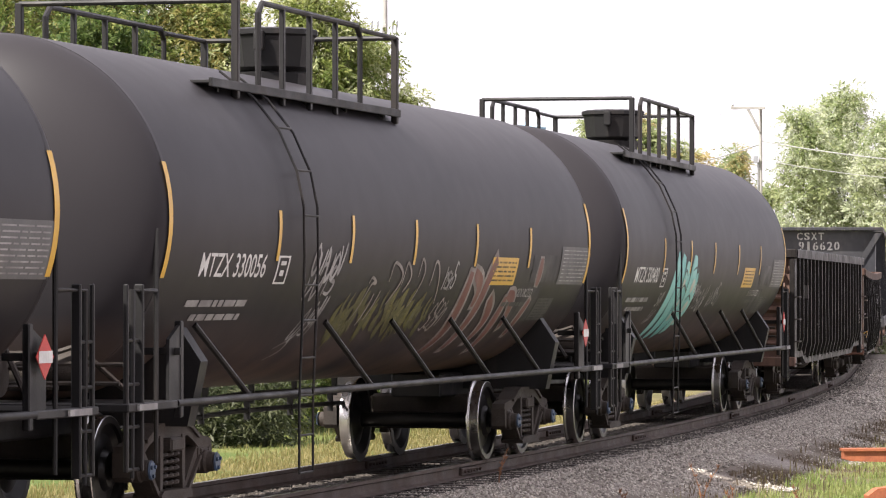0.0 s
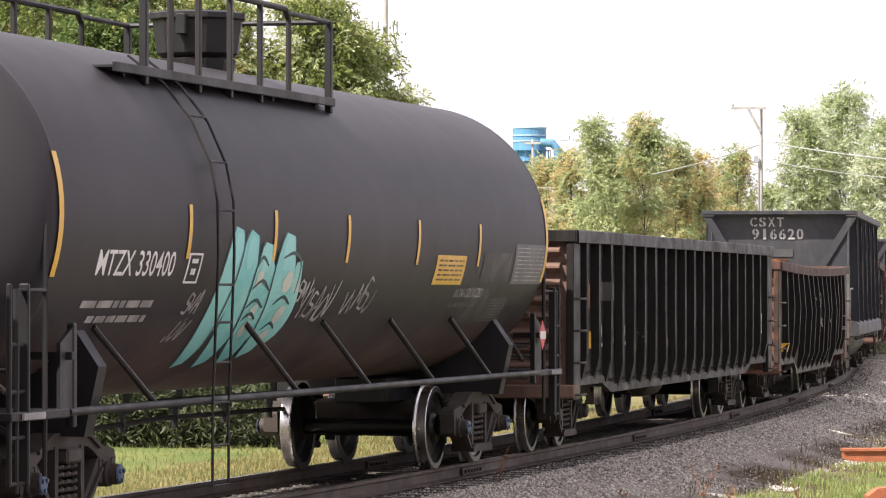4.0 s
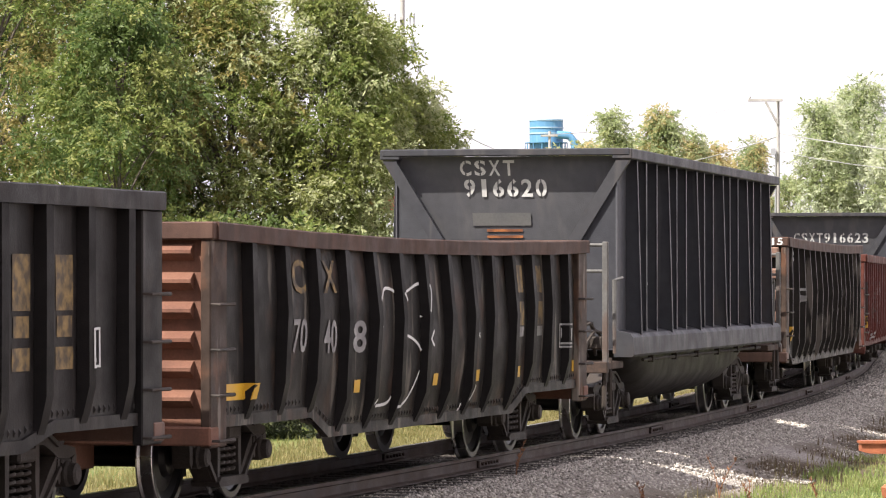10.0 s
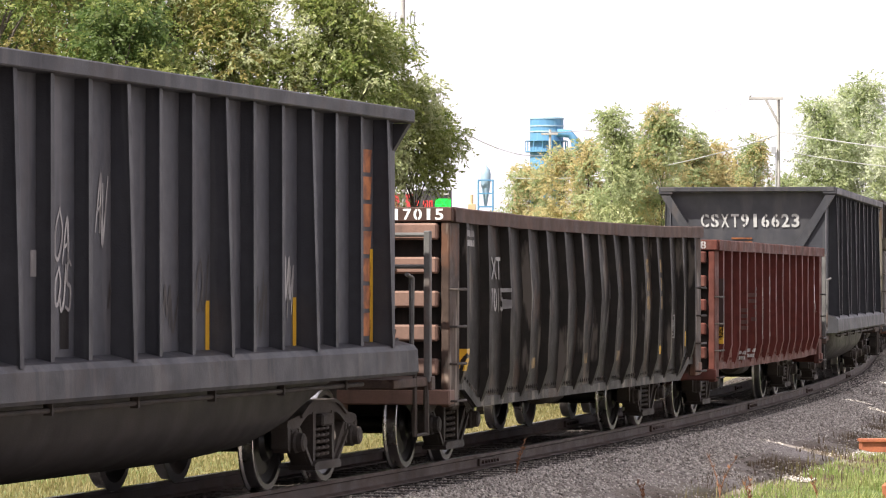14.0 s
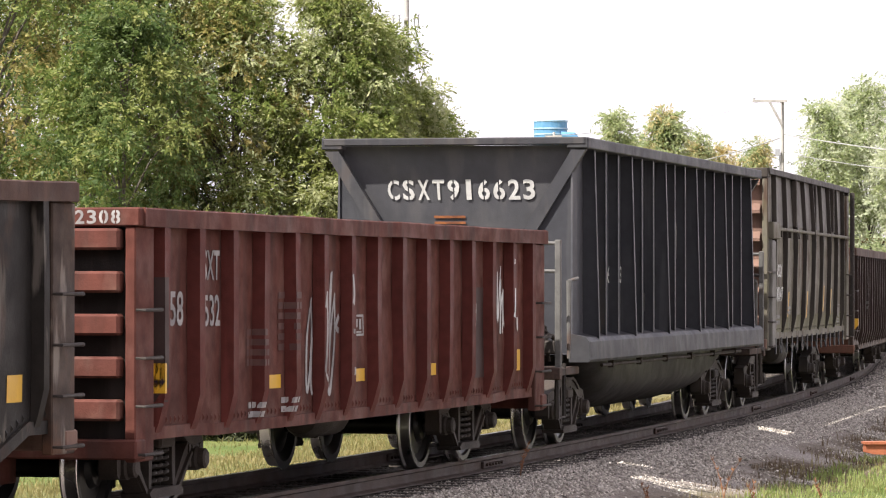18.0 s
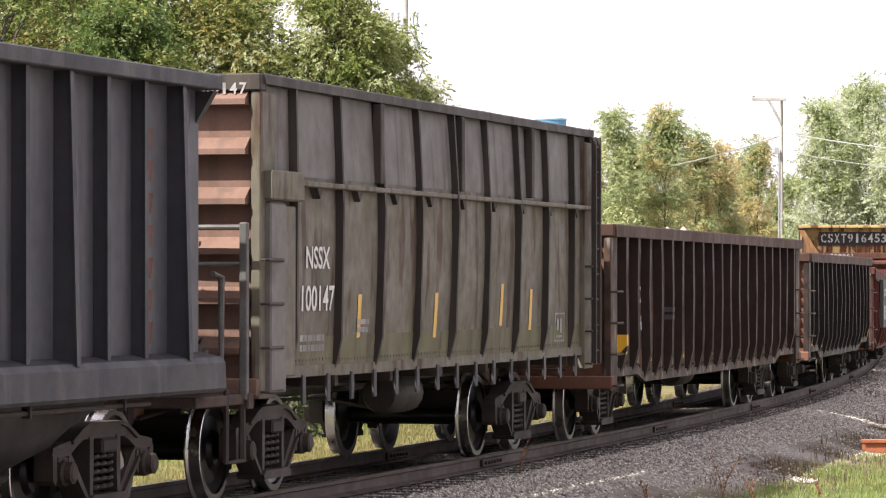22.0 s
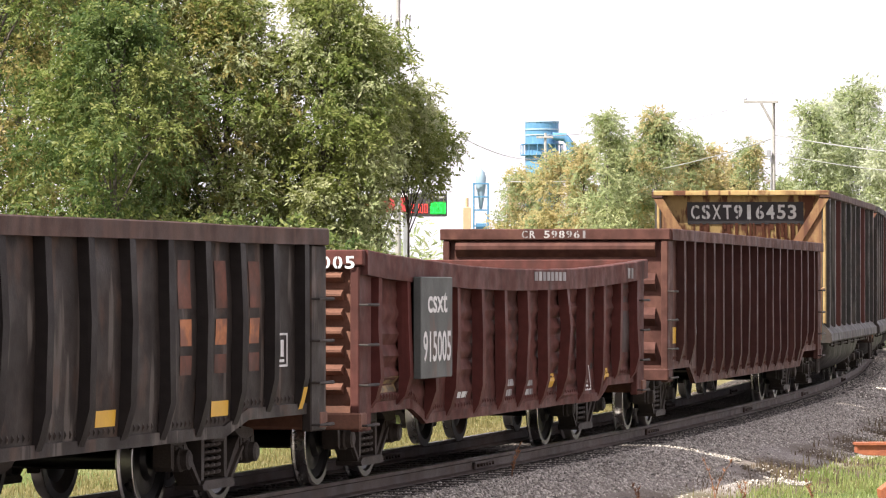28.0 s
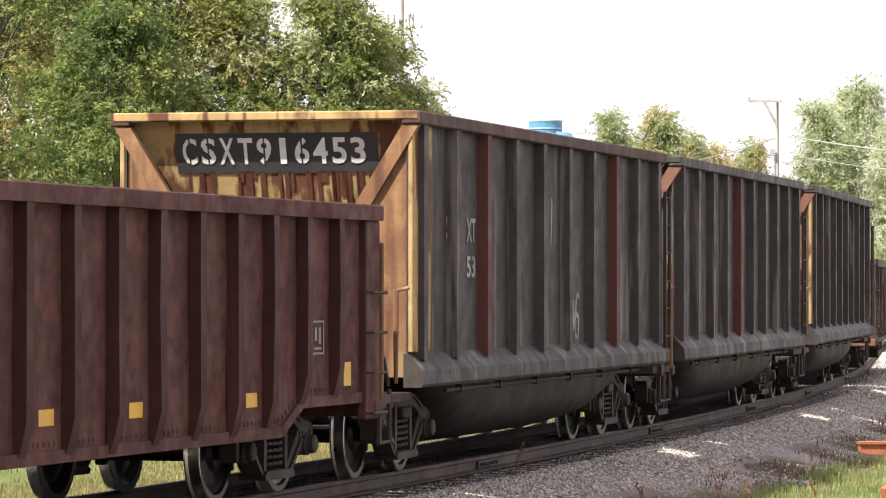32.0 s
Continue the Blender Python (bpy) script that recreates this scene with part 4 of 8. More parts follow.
        s.add([(X(0.14), -wp, z1), (X(0.14), wp, z1), (X(run), wp, z0), (X(run), -wp, z0), (X(0.16), -wp, z1), (X(0.16), wp, z1), (X(run + 0.02), wp, z0), (X(run + 0.02), -wp, z0)],
              [(0, 1, 2, 3), (4, 7, 6, 5), (0, 4, 5, 1), (2, 6, 7, 3), (1, 5, 6, 2), (0, 3, 7, 4)])
        part("slope_sheet", s, slope, car, smooth=0)
        for y in (-1, 1):
            s = Shape()      # diagonal end post
            a, b, w = 1.0 * wide, 0.62, 0.17
            zlo = zt - 0.14 - (a - b) / 0.62
            V = [(X(q), y * p, z) for q in (0.0, 0.10) for p, z in ((a, zt - 0.139), (a - w, zt - 0.139), (b - w, zlo), (b, zlo))]
            s.add(V, [(0, 1, 2, 3), (4, 7, 6, 5), (0, 4, 5, 1), (1, 5, 6, 2), (2, 6, 7, 3), (3, 7, 4, 0)])
            part("end_post", s, end_post, car, smooth=0)
            s = Shape()      # corner gusset behind the post
            V = [(X(q), y * p, z) for q in (0.05, 0.08) for p, z in ((wp - 0.004, zt - 0.15), (b + 0.02, zlo), (b + 0.02, zb + 0.1), (wp - 0.004, zb + 0.1))]
            s.add(V, [(0, 1, 2, 3), (4, 7, 6, 5), (0, 4, 5, 1), (1, 5, 6, 2), (2, 6, 7, 3), (3, 7, 4, 0)])
            # grey hoppers: the corner's shade is painted with the darker rib colour
            part("corner_sheet", s, M["hop_rust"] if corner else rib_paint or paint, car, smooth=0)
            # stanchions and rails of the end deck
            s = Shape()
            s.box(*sorted((X(-deck), X(-deck + 0.07))), *sorted((y * 1.42, y * 1.49)), zb - 0.1, zb + 1.42, 0.01)
            s.pipe([(X(-deck + 0.03), y * 1.45, zb + 1.38), (X(-deck + 0.03), y * 0.7, zb + 1.38)], 0.022, 8)
            s.pipe([(X(-deck + 0.03), y * 1.45, zb + 1.06), (X(-deck + 0.03), y * 0.7, zb + 1.06)], 0.022, 8)
            s.pipe([(X(-0.42), y * 1.46, zb + 0.05), (X(-0.42), y * 1.46, zb + 0.95), (X(-0.1), y * 1.5, zb + 0.98)], 0.022, 8)
            part("hand_rail", s, rail_mat or end_post, car)
            s = Shape()
            s.pipe([(X(-deck + 0.04), y * 1.44, zb), (X(-deck + 0.04), y * 1.44, 0.42), (X(-deck + 0.45), y * 1.44, 0.42), (X(-deck + 0.45), y * 1.44, zb)], 0.025, 6)
            part("step_iron", s, M["iron"], car)
        s = Shape()
        s.box(*sorted((X(0.2), X(-deck - 0.08))), -1.46, 1.46, zb - 0.14, zb - 0.05, 0.01)
        s.box(*sorted((X(-deck + 0.05), X(-deck - 0.09))), -1.5, 1.5, zb - 0.18, zb - 0.04, 0.01)
        part("end_deck", s, M["deck_rust"], car)
        s = Shape()      # brake cylinder, pipes and valves on the deck
        s.lathe([(-0.35, 0.03), (-0.33, 0.15), (0.2, 0.15), (0.24, 0.05)], 14, "y", (X(-0.55), -0.2 * k, zb + 0.15))
        s.lathe([(-0.14, 0.02), (-0.13, 0.10), (0.13, 0.10), (0.14, 0.02)], 12, "y", (X(-0.5), -0.85, zb + 0.2))
        s.pipe([(X(-0.3), -1.1, zb), (X(-0.35), -1.0, zb + 0.35), (X(-0.5), -0.6, zb + 0.4), (X(-0.55), -0.2, zb + 0.25)], 0.02, 6)
        s.pipe([(X(-0.2), -1.3, zb + 0.2), (X(-0.7), -1.2, zb + 0.42), (X(-0.9), -0.9, zb + 0.3)], 0.018, 6)
        s.pipe([(X(-0.1), -0.5, zb + 0.1), (X(-0.3), -0.5, zb + 0.8), (X(-0.3), 0.6, zb + 0.8)], 0.018, 6)
        s.box(*sorted((X(-0.45), X(-0.68))), -1.12, -0.78, zb + 0.02, zb + 0.34, 0.03)        # control valve
        s.box(*sorted((X(-0.40), X(-0.60))), -1.34, -1.14, zb + 0.10, zb + 0.26, 0.02)
        for q, (y0, zq) in enumerate(((-1.35, 0.30), (-1.2, 0.42), (-1.0, 0.50), (-0.75, 0.40))):        # hoses
            s.pipe([(X(-0.30), y0, zb + 0.02), (X(-0.38 - 0.03 * q), y0 + 0.03, zb + zq), (X(-0.62), y0 + 0.10, zb + zq + 0.03), (X(-0.80), y0 + 0.16, zb + zq - 0.10), (X(-0.84), y0 + 0.2, zb - 0.02)], 0.022, 6)
        part("brake_gear", s, M["iron"], car)
    if tub:
        # hopper pockets: a trough below the sill, rounded on its underside
        s = Shape()
        rings = []
        xs = [-h + 1.5, -h + 2.2, -h + 2.7, -h + 3.3, -h + 4.4, 0, h - 4.4, h - 3.3, h - 2.7, h - 2.2, h - 1.5]
        dep = [0.02, 0.38, 0.62, 0.76, 0.80, 0.80, 0.80, 0.76, 0.62, 0.38, 0.02]
        for x, d in zip(xs, dep):
            ring = []
            for j in range(13):
                a_ = math.pi * j / 12
                ring.append((x, -math.cos(a_) * (wp - 0.06) * (1 - 0.0 * d), zb + 0.06 - d * math.sin(a_) ** 0.55))
            rings.append(ring)
        s.add([v for r_ in rings for v in r_], [(i * 13 + j, i * 13 + j + 1, i * 13 + 14 + j, i * 13 + 13 + j) for i in range(10) for j in range(12)] + [(i * 13, i * 13 + 13, i * 13 + 25, i * 13 + 12) for i in range(10)])
        part("hopper_trough", s, M["trough"], car, smooth=80)
        s = Shape()
        for k in (-1, 1):
            s.tube((-h + 1.4, k * (wide - 0.08), zb - 0.06), (h - 1.4, k * (wide - 0.08), zb - 0.06), 0.022, 8)
            for x in np.linspace(-h + 2, h - 2, 6):
                s.box(x - 0.015, x + 0.015, k * (wide - 0.08) - 0.035, k * (wide - 0.08) + 0.035, zb - 0.10, zb)
        part("shaker_rail", s, M["iron"], car)
    s = Shape()
    s.box(-h - deck + 0.1, h + deck - 0.1, -0.24, 0.24, zb - 0.38, zb - 0.06, 0.02)
    part("centre_sill", s, M["iron"], car)
    ends(car, h + deck - 0.1)
    truck(car, -tc)
    truck(car, tc)
    return car


# ---------------------------------------------------------------- tank car
def tank_car(name, mid, label, zc=2.55, r=1.53, half=8.0, deck_at=0.0):
    car = car_root(name, mid, label)
    s = Shape()
    prof = [(-half - 0.62 * math.sin(a), r * math.cos(a)) for a in np.linspace(math.pi / 2 - 0.02, 0.05, 12)]
    prof += [(x, r) for x in np.linspace(-half, half, 12)]
    prof += [(half + 0.62 * math.sin(a), r * math.cos(a)) for a in np.linspace(0.05, math.pi / 2 - 0.02, 12)]
    s.lathe(prof, 128, "x", (0, 0, zc))
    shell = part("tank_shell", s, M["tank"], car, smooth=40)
    for x in (-half, half):
        s = Shape()
        s.lathe([(x - 0.03, r + 0.0008), (x - 0.012, r + 0.0018), (x + 0.012, r + 0.0018), (x + 0.03, r + 0.0008)], 96, "x", (0, 0, zc))
        part("weld_seam", s, M["tank"], car)
    # curved reflector strips on both flanks
    def strip(x, a0, a1, w, mat, nm="reflector"):
        for k in (-1, 1):
            q = Shape()
            V = [(x + dx, k * (r + 0.009) * math.cos(a), zc + (r + 0.009) * math.sin(a)) for a in np.linspace(a0, a1, 9) for dx in (-w / 2, w / 2)]
            q.add(V, [(2 * i, 2 * i + 1, 2 * i + 3, 2 * i + 2) for i in range(8)])
            part(nm, q, mat, car, smooth=60)
    for x in (-half, half):
        strip(x, -0.33, 0.30, 0.10, M["yellow"])
    for x in (-4.9, -2.5, -0.15, 2.4, 4.9):
        strip(x, -0.22, 0.075, 0.085, M["yellow"])
    # side rail, its slanting brackets, end decks
    for k in (-1, 1):
        s = Shape()
        s.tube((-half + 0.3, k * 1.48, 1.02), (half - 0.3, k * 1.48, 1.02), 0.033, 12)
        part("side_rail", s, M["black"], car)
        for x in (-5.6, -1.6, 0.8, 3.2, 5.6):
            s = Shape()
            s.tube((x, k * 1.46, 1.03), (x - 0.9, k * (r * math.cos(-0.62)), zc + r * math.sin(-0.62)), 0.028, 8)
            part("bracket", s, M["black"], car)
    for k in (-1, 1):
        X = lambda a: k * (half + a)
        s = Shape()
        s.prism([(-1.3, 0.80), (1.3, 0.80), (1.42, 1.35), (1.15, 1.75), (0.9, 1.3), (0.0, 1.06), (-0.9, 1.3), (-1.15, 1.75), (-1.42, 1.35)], *sorted((X(-1.35), X(-1.15))), "x")
        part("saddle", s, M["black"], car)
        s = Shape()
        s.box(*sorted((X(-0.3), X(0.95))), -1.5, 1.5, 0.98, 1.05, 0.01)
        s.box(*sorted((X(-2.4), X(1.0))), -0.3, 0.3, 0.72, 1.0, 0.02)
        part("end_deck", s, M["black"], car)
        for y in (-1, 1):
            s = Shape()
            s.box(*sorted((X(-0.45), X(-0.37))), *sorted((y * 1.44, y * 1.50)), 0.9, 1.70, 0.01)
            s.prism([(X(-0.45), 1.7), (X(-0.1), 1.55), (X(-0.1), 1.0), (X(-0.45), 1.0)], *sorted((y * 1.46, y * 1.49)))
            part("deck_bracket", s, M["black"], car)
            s = Shape()
            s.pipe([(X(0.15), y * 1.46, 0.55), (X(0.15), y * 1.46, 2.45), (X(0.15), y * 1.38, 2.52), (X(0.15), y * 0.9, 2.52), (X(0.15), y * 0.82, 2.45), (X(0.15), y * 0.82, 1.0)], 0.02, 8)
            s.pipe([(X(0.75), y * 1.46, 0.45), (X(0.75), y * 1.46, 1.95), (X(0.15), y * 1.46, 1.95)], 0.02, 8)
            part("hand_rail", s, M["black"], car)
            s = Shape()
            s.box(*sorted((X(0.56), X(0.60))), *sorted((y * 1.42, y * 1.5)), 0.5, 2.0, 0.01)
            lad = part("ladder_stile", s, M["black"], car)
            part("ladder_stile", Shape().box(*sorted((X(0.88), X(0.92))), *sorted((y * 1.44, y * 1.48)), 0.5, 2.0, 0.01), M["black"], car)
            for z in (0.52, 0.86, 1.2, 1.55):
                part("rung", Shape().tube((X(0.6), y * 1.46, z), (X(0.9), y * 1.46, z), 0.016, 6), M["black"], lad)
        s = Shape()
        s.lathe([(-0.4, 0.02), (-0.38, 0.17), (0.38, 0.17), (0.4, 0.02)], 16, "y", (X(0.35), -0.55, 1.3))
        s.pipe([(X(0.2), -1.2, 1.15), (X(0.5), -0.9, 1.5), (X(0.7), -0.3, 1.3), (X(0.8), 0.2, 1.1)], 0.025, 6)
        s.pipe([(X(0.5), -1.3, 1.35), (X(0.5), 1.2, 1.35)], 0.02, 6)
        s.pipe([(X(0.6), -1.3, 1.2), (X(0.6), 1.2, 1.2)], 0.02, 6)
        part("brake_gear", s, M["iron"], car)
    # side ladder down each flank
    for k in (-1, 1):
        s = Shape()
        arc = [1.05, 0.8, 0.55, 0.3, 0.1]
        x0, x1 = -4.40, -3.96
        ladder = None
        for x in (x0, x1):
            pts = [(x, k * (r + 0.08) * math.cos(a), zc + (r + 0.08) * math.sin(a)) for a in arc] + [(x, k * (r + 0.08), zc - 0.3), (x, k * (r + 0.03), 0.95), (x, k * (r + 0.03), 0.30)]
            q = part("ladder", Shape().pipe(pts, 0.013, 6), M["black"], car)
            ladder = ladder or q
        spots = [((r + 0.08) * math.cos(a), zc + (r + 0.08) * math.sin(a)) for a in (0.86, 0.58, 0.31, 0.05)]
        spots += [(r + 0.03 + 0.05 * min(1, max(0, z - 0.95) / 1.3), z) for z in (0.3, 0.64, 1.0, 1.34, 1.68, 2.0)]
        for y, z in spots:
            part("rung", Shape().tube((x0, k * y, z), (x1, k * y, z), 0.011, 6), M["black"], ladder)
    # top platform with railing and fittings housing
    zt = zc + r
    zd = zt - 0.30
    for k in (-1, 1):
        s = Shape()
        s.box(-5.5, 0.9, *sorted((k * 0.62, k * 1.08)), zd, zd + 0.03, 0.006)
        s.box(-5.5, 0.9, *sorted((k * 1.05, k * 1.085)), zd - 0.03, zd + 0.05, 0.005)
        deck = part("platform", s, M["black"], car)
        for x in (-5.0, -3.6, -2.2, -0.8, 0.6):
            part("platform_foot", Shape().box(x - 0.03, x + 0.03, *sorted((k * 0.9, k * 0.98)), zd - 0.14, zd, 0.004), M["black"], deck)
        for x, top in ((-4.66, zt + 0.50), (0.84, zt + 0.50)):
            part("rail_post", Shape().box(x - 0.035, x + 0.035, *sorted((k * 1.0, k * 1.07)), zd - 0.1, top, 0.01), M["black"], car)
        s = Shape()
        s.pipe([(-3.97, k * 1.035, zd), (-3.97, k * 1.035, zt + 0.42), (-3.85, k * 1.035, zt + 0.52), (-0.62, k * 1.035, zt + 0.52), (-0.5, k * 1.035, zt + 0.42), (-0.5, k * 1.035, zd)], 0.028, 8)
        part("railing", s, M["black"], car)
        for x in (-3.2, -2.3, -1.4):
            part("rail_post", Shape().box(x - 0.03, x + 0.03, *sorted((k * 1.01, k * 1.06)), zd - 0.1, zt + 0.51, 0.008), M["black"], car)
        part("railing", Shape().pipe([(-0.5, k * 1.035, zt + 0.49), (0.84, k * 1.035, zt + 0.49)], 0.024, 8), M["black"], car)
    for x in (-4.66, 0.84):
        part("cross_rail", Shape().pipe([(x, -1.035, zt + 0.49), (x, 1.035, zt + 0.49)], 0.026, 8), M["black"], car)
    s = Shape()
    s.lathe([(zt - 0.06, 0.36), (zt + 0.08, 0.38), (zt + 0.1, 0.34), (zt + 0.14, 0.40), (zt + 0.45, 0.44), (zt + 0.47, 0.47), (zt + 0.52, 0.47), (zt + 0.54, 0.40), (zt + 0.545, 0.02)], 12, "z", (-0.1, 0, 0))
    hs = part("fittings_housing", s, M["black"], car, smooth=20)
    part("hinge", Shape().tube((0.36, -0.14, zt + 0.47), (0.36, 0.14, zt + 0.47), 0.06, 10), M["black"], hs)
    part("latch", Shape().box(-0.62, -0.52, -0.05, 0.05, zt + 0.3, zt + 0.5, 0.01), M["black"], hs)
    for y, z in ((0.75, 0.84), (0.80, 0.66)):        # brake pipe and rod between the trucks, with their hangers
        s = Shape().pipe([(-5.4, y, z), (-1.5, y, z - 0.03), (1.2, y, z + 0.02), (5.4, y, z)], 0.028, 6)
        for x in np.linspace(-4.8, 4.8, 7):
            s.box(x - 0.02, x + 0.02, y - 0.03, y + 0.03, z - 0.08, z + 0.16)
        part("brake_pipe", s, M["black"], car)
    ends(car, half + 0.95)
    truck(car, -6.6, caps=True)
    truck(car, 6.6, caps=True)
    return car


# ---------------------------------------------------------------- the train, front to back
tank_a = tank_car("tank_car", -29.75, "black tank car with a data panel and yellow reflector strips")
tank_b = tank_car("tank_car", -11.25, "black tank car with pale and olive graffiti, yellow reflector strips")
tank_c = tank_car("tank_car", 7.2, "black tank car with teal graffiti and yellow reflector strips")
gon_d = gondola("gondola_car", 16.75, 34.0, "dark grey ribbed gondola car with faded yellow patches", zt=2.68, ze=0.82, zb=0.69, slant=2.66, ribs=20, gap=0.645, side=M["gon_black"], end=M["end_dull"], end_ribs=8, rib_w=0.16, rib_d=0.1, rib_mat=M["rib_black"], dents=0.015)
gon_e = gondola("gondola_car", 35.4, 49.5, "worn black gondola car with bowed sides and white graffiti", zt=2.46, ze=0.73, zb=0.53, ribs=14, side=M["gon_olive"], corner=M["gon_dark"], chord=M["chord_rust"], bow=0.10, sag=0.07, end_ribs=6, slant=3.5, rib_w=0.15, rib_d=0.1, rib_mat=M["rib_black"], gap=1.0, dents=0.03)
hop_f = hopper("hopper_car", 51.95, 65.3, "dark grey open hopper car with white stencilled numbers on its end", zt=3.63, zb=1.04, slope=M["hop_end"], rail_mat=M["worn_rail"], rib_paint=M["hop_rib"])
gon_g = gondola("gondola_car", 67.0, 81.5, "weathered black gondola car with bowed ribs and a beamed end", zt=2.71, ze=0.83, zb=0.63, slant=1.3, ribs=15, side=M["gon_olive"], corner=M["gon_dark"], chord=M["chord_rust"], bow=0.08, sag=0.04, end=M["end_dull"], end_ribs=5, end_style="beam", rib_w=0.12, rib_d=0.1, rib_mat=M["rib_grey"], dents=0.018)
gon_h = gondola("gondola_car", 83.0, 96.5, "oxide red ribbed gondola car with white graffiti and yellow reflectors", zt=2.55, ze=0.70, zb=0.68, slant=2.0, ribs=15, side=M["gon_red"], end=M["gon_red"], chord=M["gon_red"], end_ribs=5, end_style="beam", rib_w=0.16, rib_d=0.11, rib_mat=M["rib_red"], dents=0.02)
hop_i = hopper("hopper_car", 98.45, 112.1, "dark grey open hopper car with white stencilled marks on its end", zt=3.67, zb=1.04, slope=M["hop_end"], rail_mat=M["worn_rail"], rib_paint=M["hop_rib"])
chip_j = gondola("wood_chip_car", 113.4, 126.4, "tall weathered grey wood chip car with rust streaks and outside ribs", zt=3.75, zb=1.09, ze=1.10, ribs=9, side=M["chip"], rib_mat=M["chip_rib"], chord=M["chip_rib"], end=M["end_dull"], end_ribs=6, end_style="ledge", rib_w=0.06, rib_d=0.075, chord_h=0.09, bow=0.07, dents=0.0, gap=0.95)
gon_k = gondola("gondola_car", 127.6, 144.9, "rust brown ribbed gondola car with a corrugated rusty end", zt=2.66, ze=0.80, zb=0.69, ribs=19, gap=0.83, side=M["gon_dark"], chord=M["chord_rust"], end_ribs=8, rib_w=0.17, rib_d=0.11, rib_mat=M["rib_brown"], dents=0.02)
gon_l = gondola("gondola_car", 146.6, 160.3, "grimy black ribbed gondola car with orange rust patches", zt=2.46, ze=0.78, zb=0.65, ribs=15, side=M["gon_sooty"], chord=M["chord_rust"], end_ribs=8, bow=0.04, rib_w=0.15, rib_d=0.095, rib_mat=M["rib_sooty"], dents=0.03)
gon_m = gondola("gondola_car", 161.6, 175.2, "red brown gondola car with sagging top edge and grey board", zt=2.28, ze=0.72, zb=0.55, ribs=13, gap=0.5, side=M["gon_maroon"], end_ribs=7, sag=0.15, chord_h=0.24, rib_w=0.14, rib_d=0.115, rib_mat=M["rib_maroon"], dents=0.05, ripple=0.032)
gon_n = gondola("gondola_car", 176.85, 194.5, "maroon ribbed gondola car with small yellow reflectors", zt=2.70, ze=0.83, zb=0.59, gap=1.2, ribs=17, side=M["gon_brown"], end=M["gon_brown"], end_ribs=4, rib_w=0.17, rib_d=0.105, rib_mat=M["rib_plum"], slant=2.7, dents=0.015)
OLD = dict(ribs=10, paint=M["hop_old"], zb=0.93, zt=3.66, hat=True, tail_ladder=True, depth=0.11)
hop_o = hopper("hopper_car", 195.85, 208.8, "old hopper car with rusted yellow end and sooty ribbed sides", trim=M["chord_rust"], end_trim=M["hop_yellow"], end_post=M["hop_rust"], slope=M["hop_yellow"], sill=M["hop_old"], corner=M["hop_yellow"], red_ribs=(2, 7), **OLD)
hop_p = hopper("hopper_car", 210.0, 223.2, "sooty old hopper car with worn ribbed sides", trim=M["hop_old"], end_post=M["rust_end"], red_ribs=(4,), **OLD)
hop_q = hopper("hopper_car", 225.2, 238.6, "sooty old hopper car with a yellowed end corner", trim=M["hop_old"], slope=M["hop_yellow"], corner=M["hop_yellow"], end_post=M["rust_end"], **OLD)
gon_r = gondola("gondola_car", 241.2, 257.0, "rust brown gondola car at the tail", zt=2.5, ze=0.8, zb=0.7, ribs=15, side=M["gon_dark"])


# ---------------------------------------------------------------- ground, ballast, rails
def smooth(a, b, x):
    t = np.clip((x - a) / (b - a), 0, 1)
    return t * t * (3 - 2 * t)


def bed_height(lat):
    """height of the track bed and verge above the lawn by distance from the track's middle"""
    l = np.abs(lat)
    z = np.where(l < 1.35, 0.43, 0.43 - 0.43 * smooth(1.35, 3.6, l))
    return z


rng = np.random.default_rng(7)


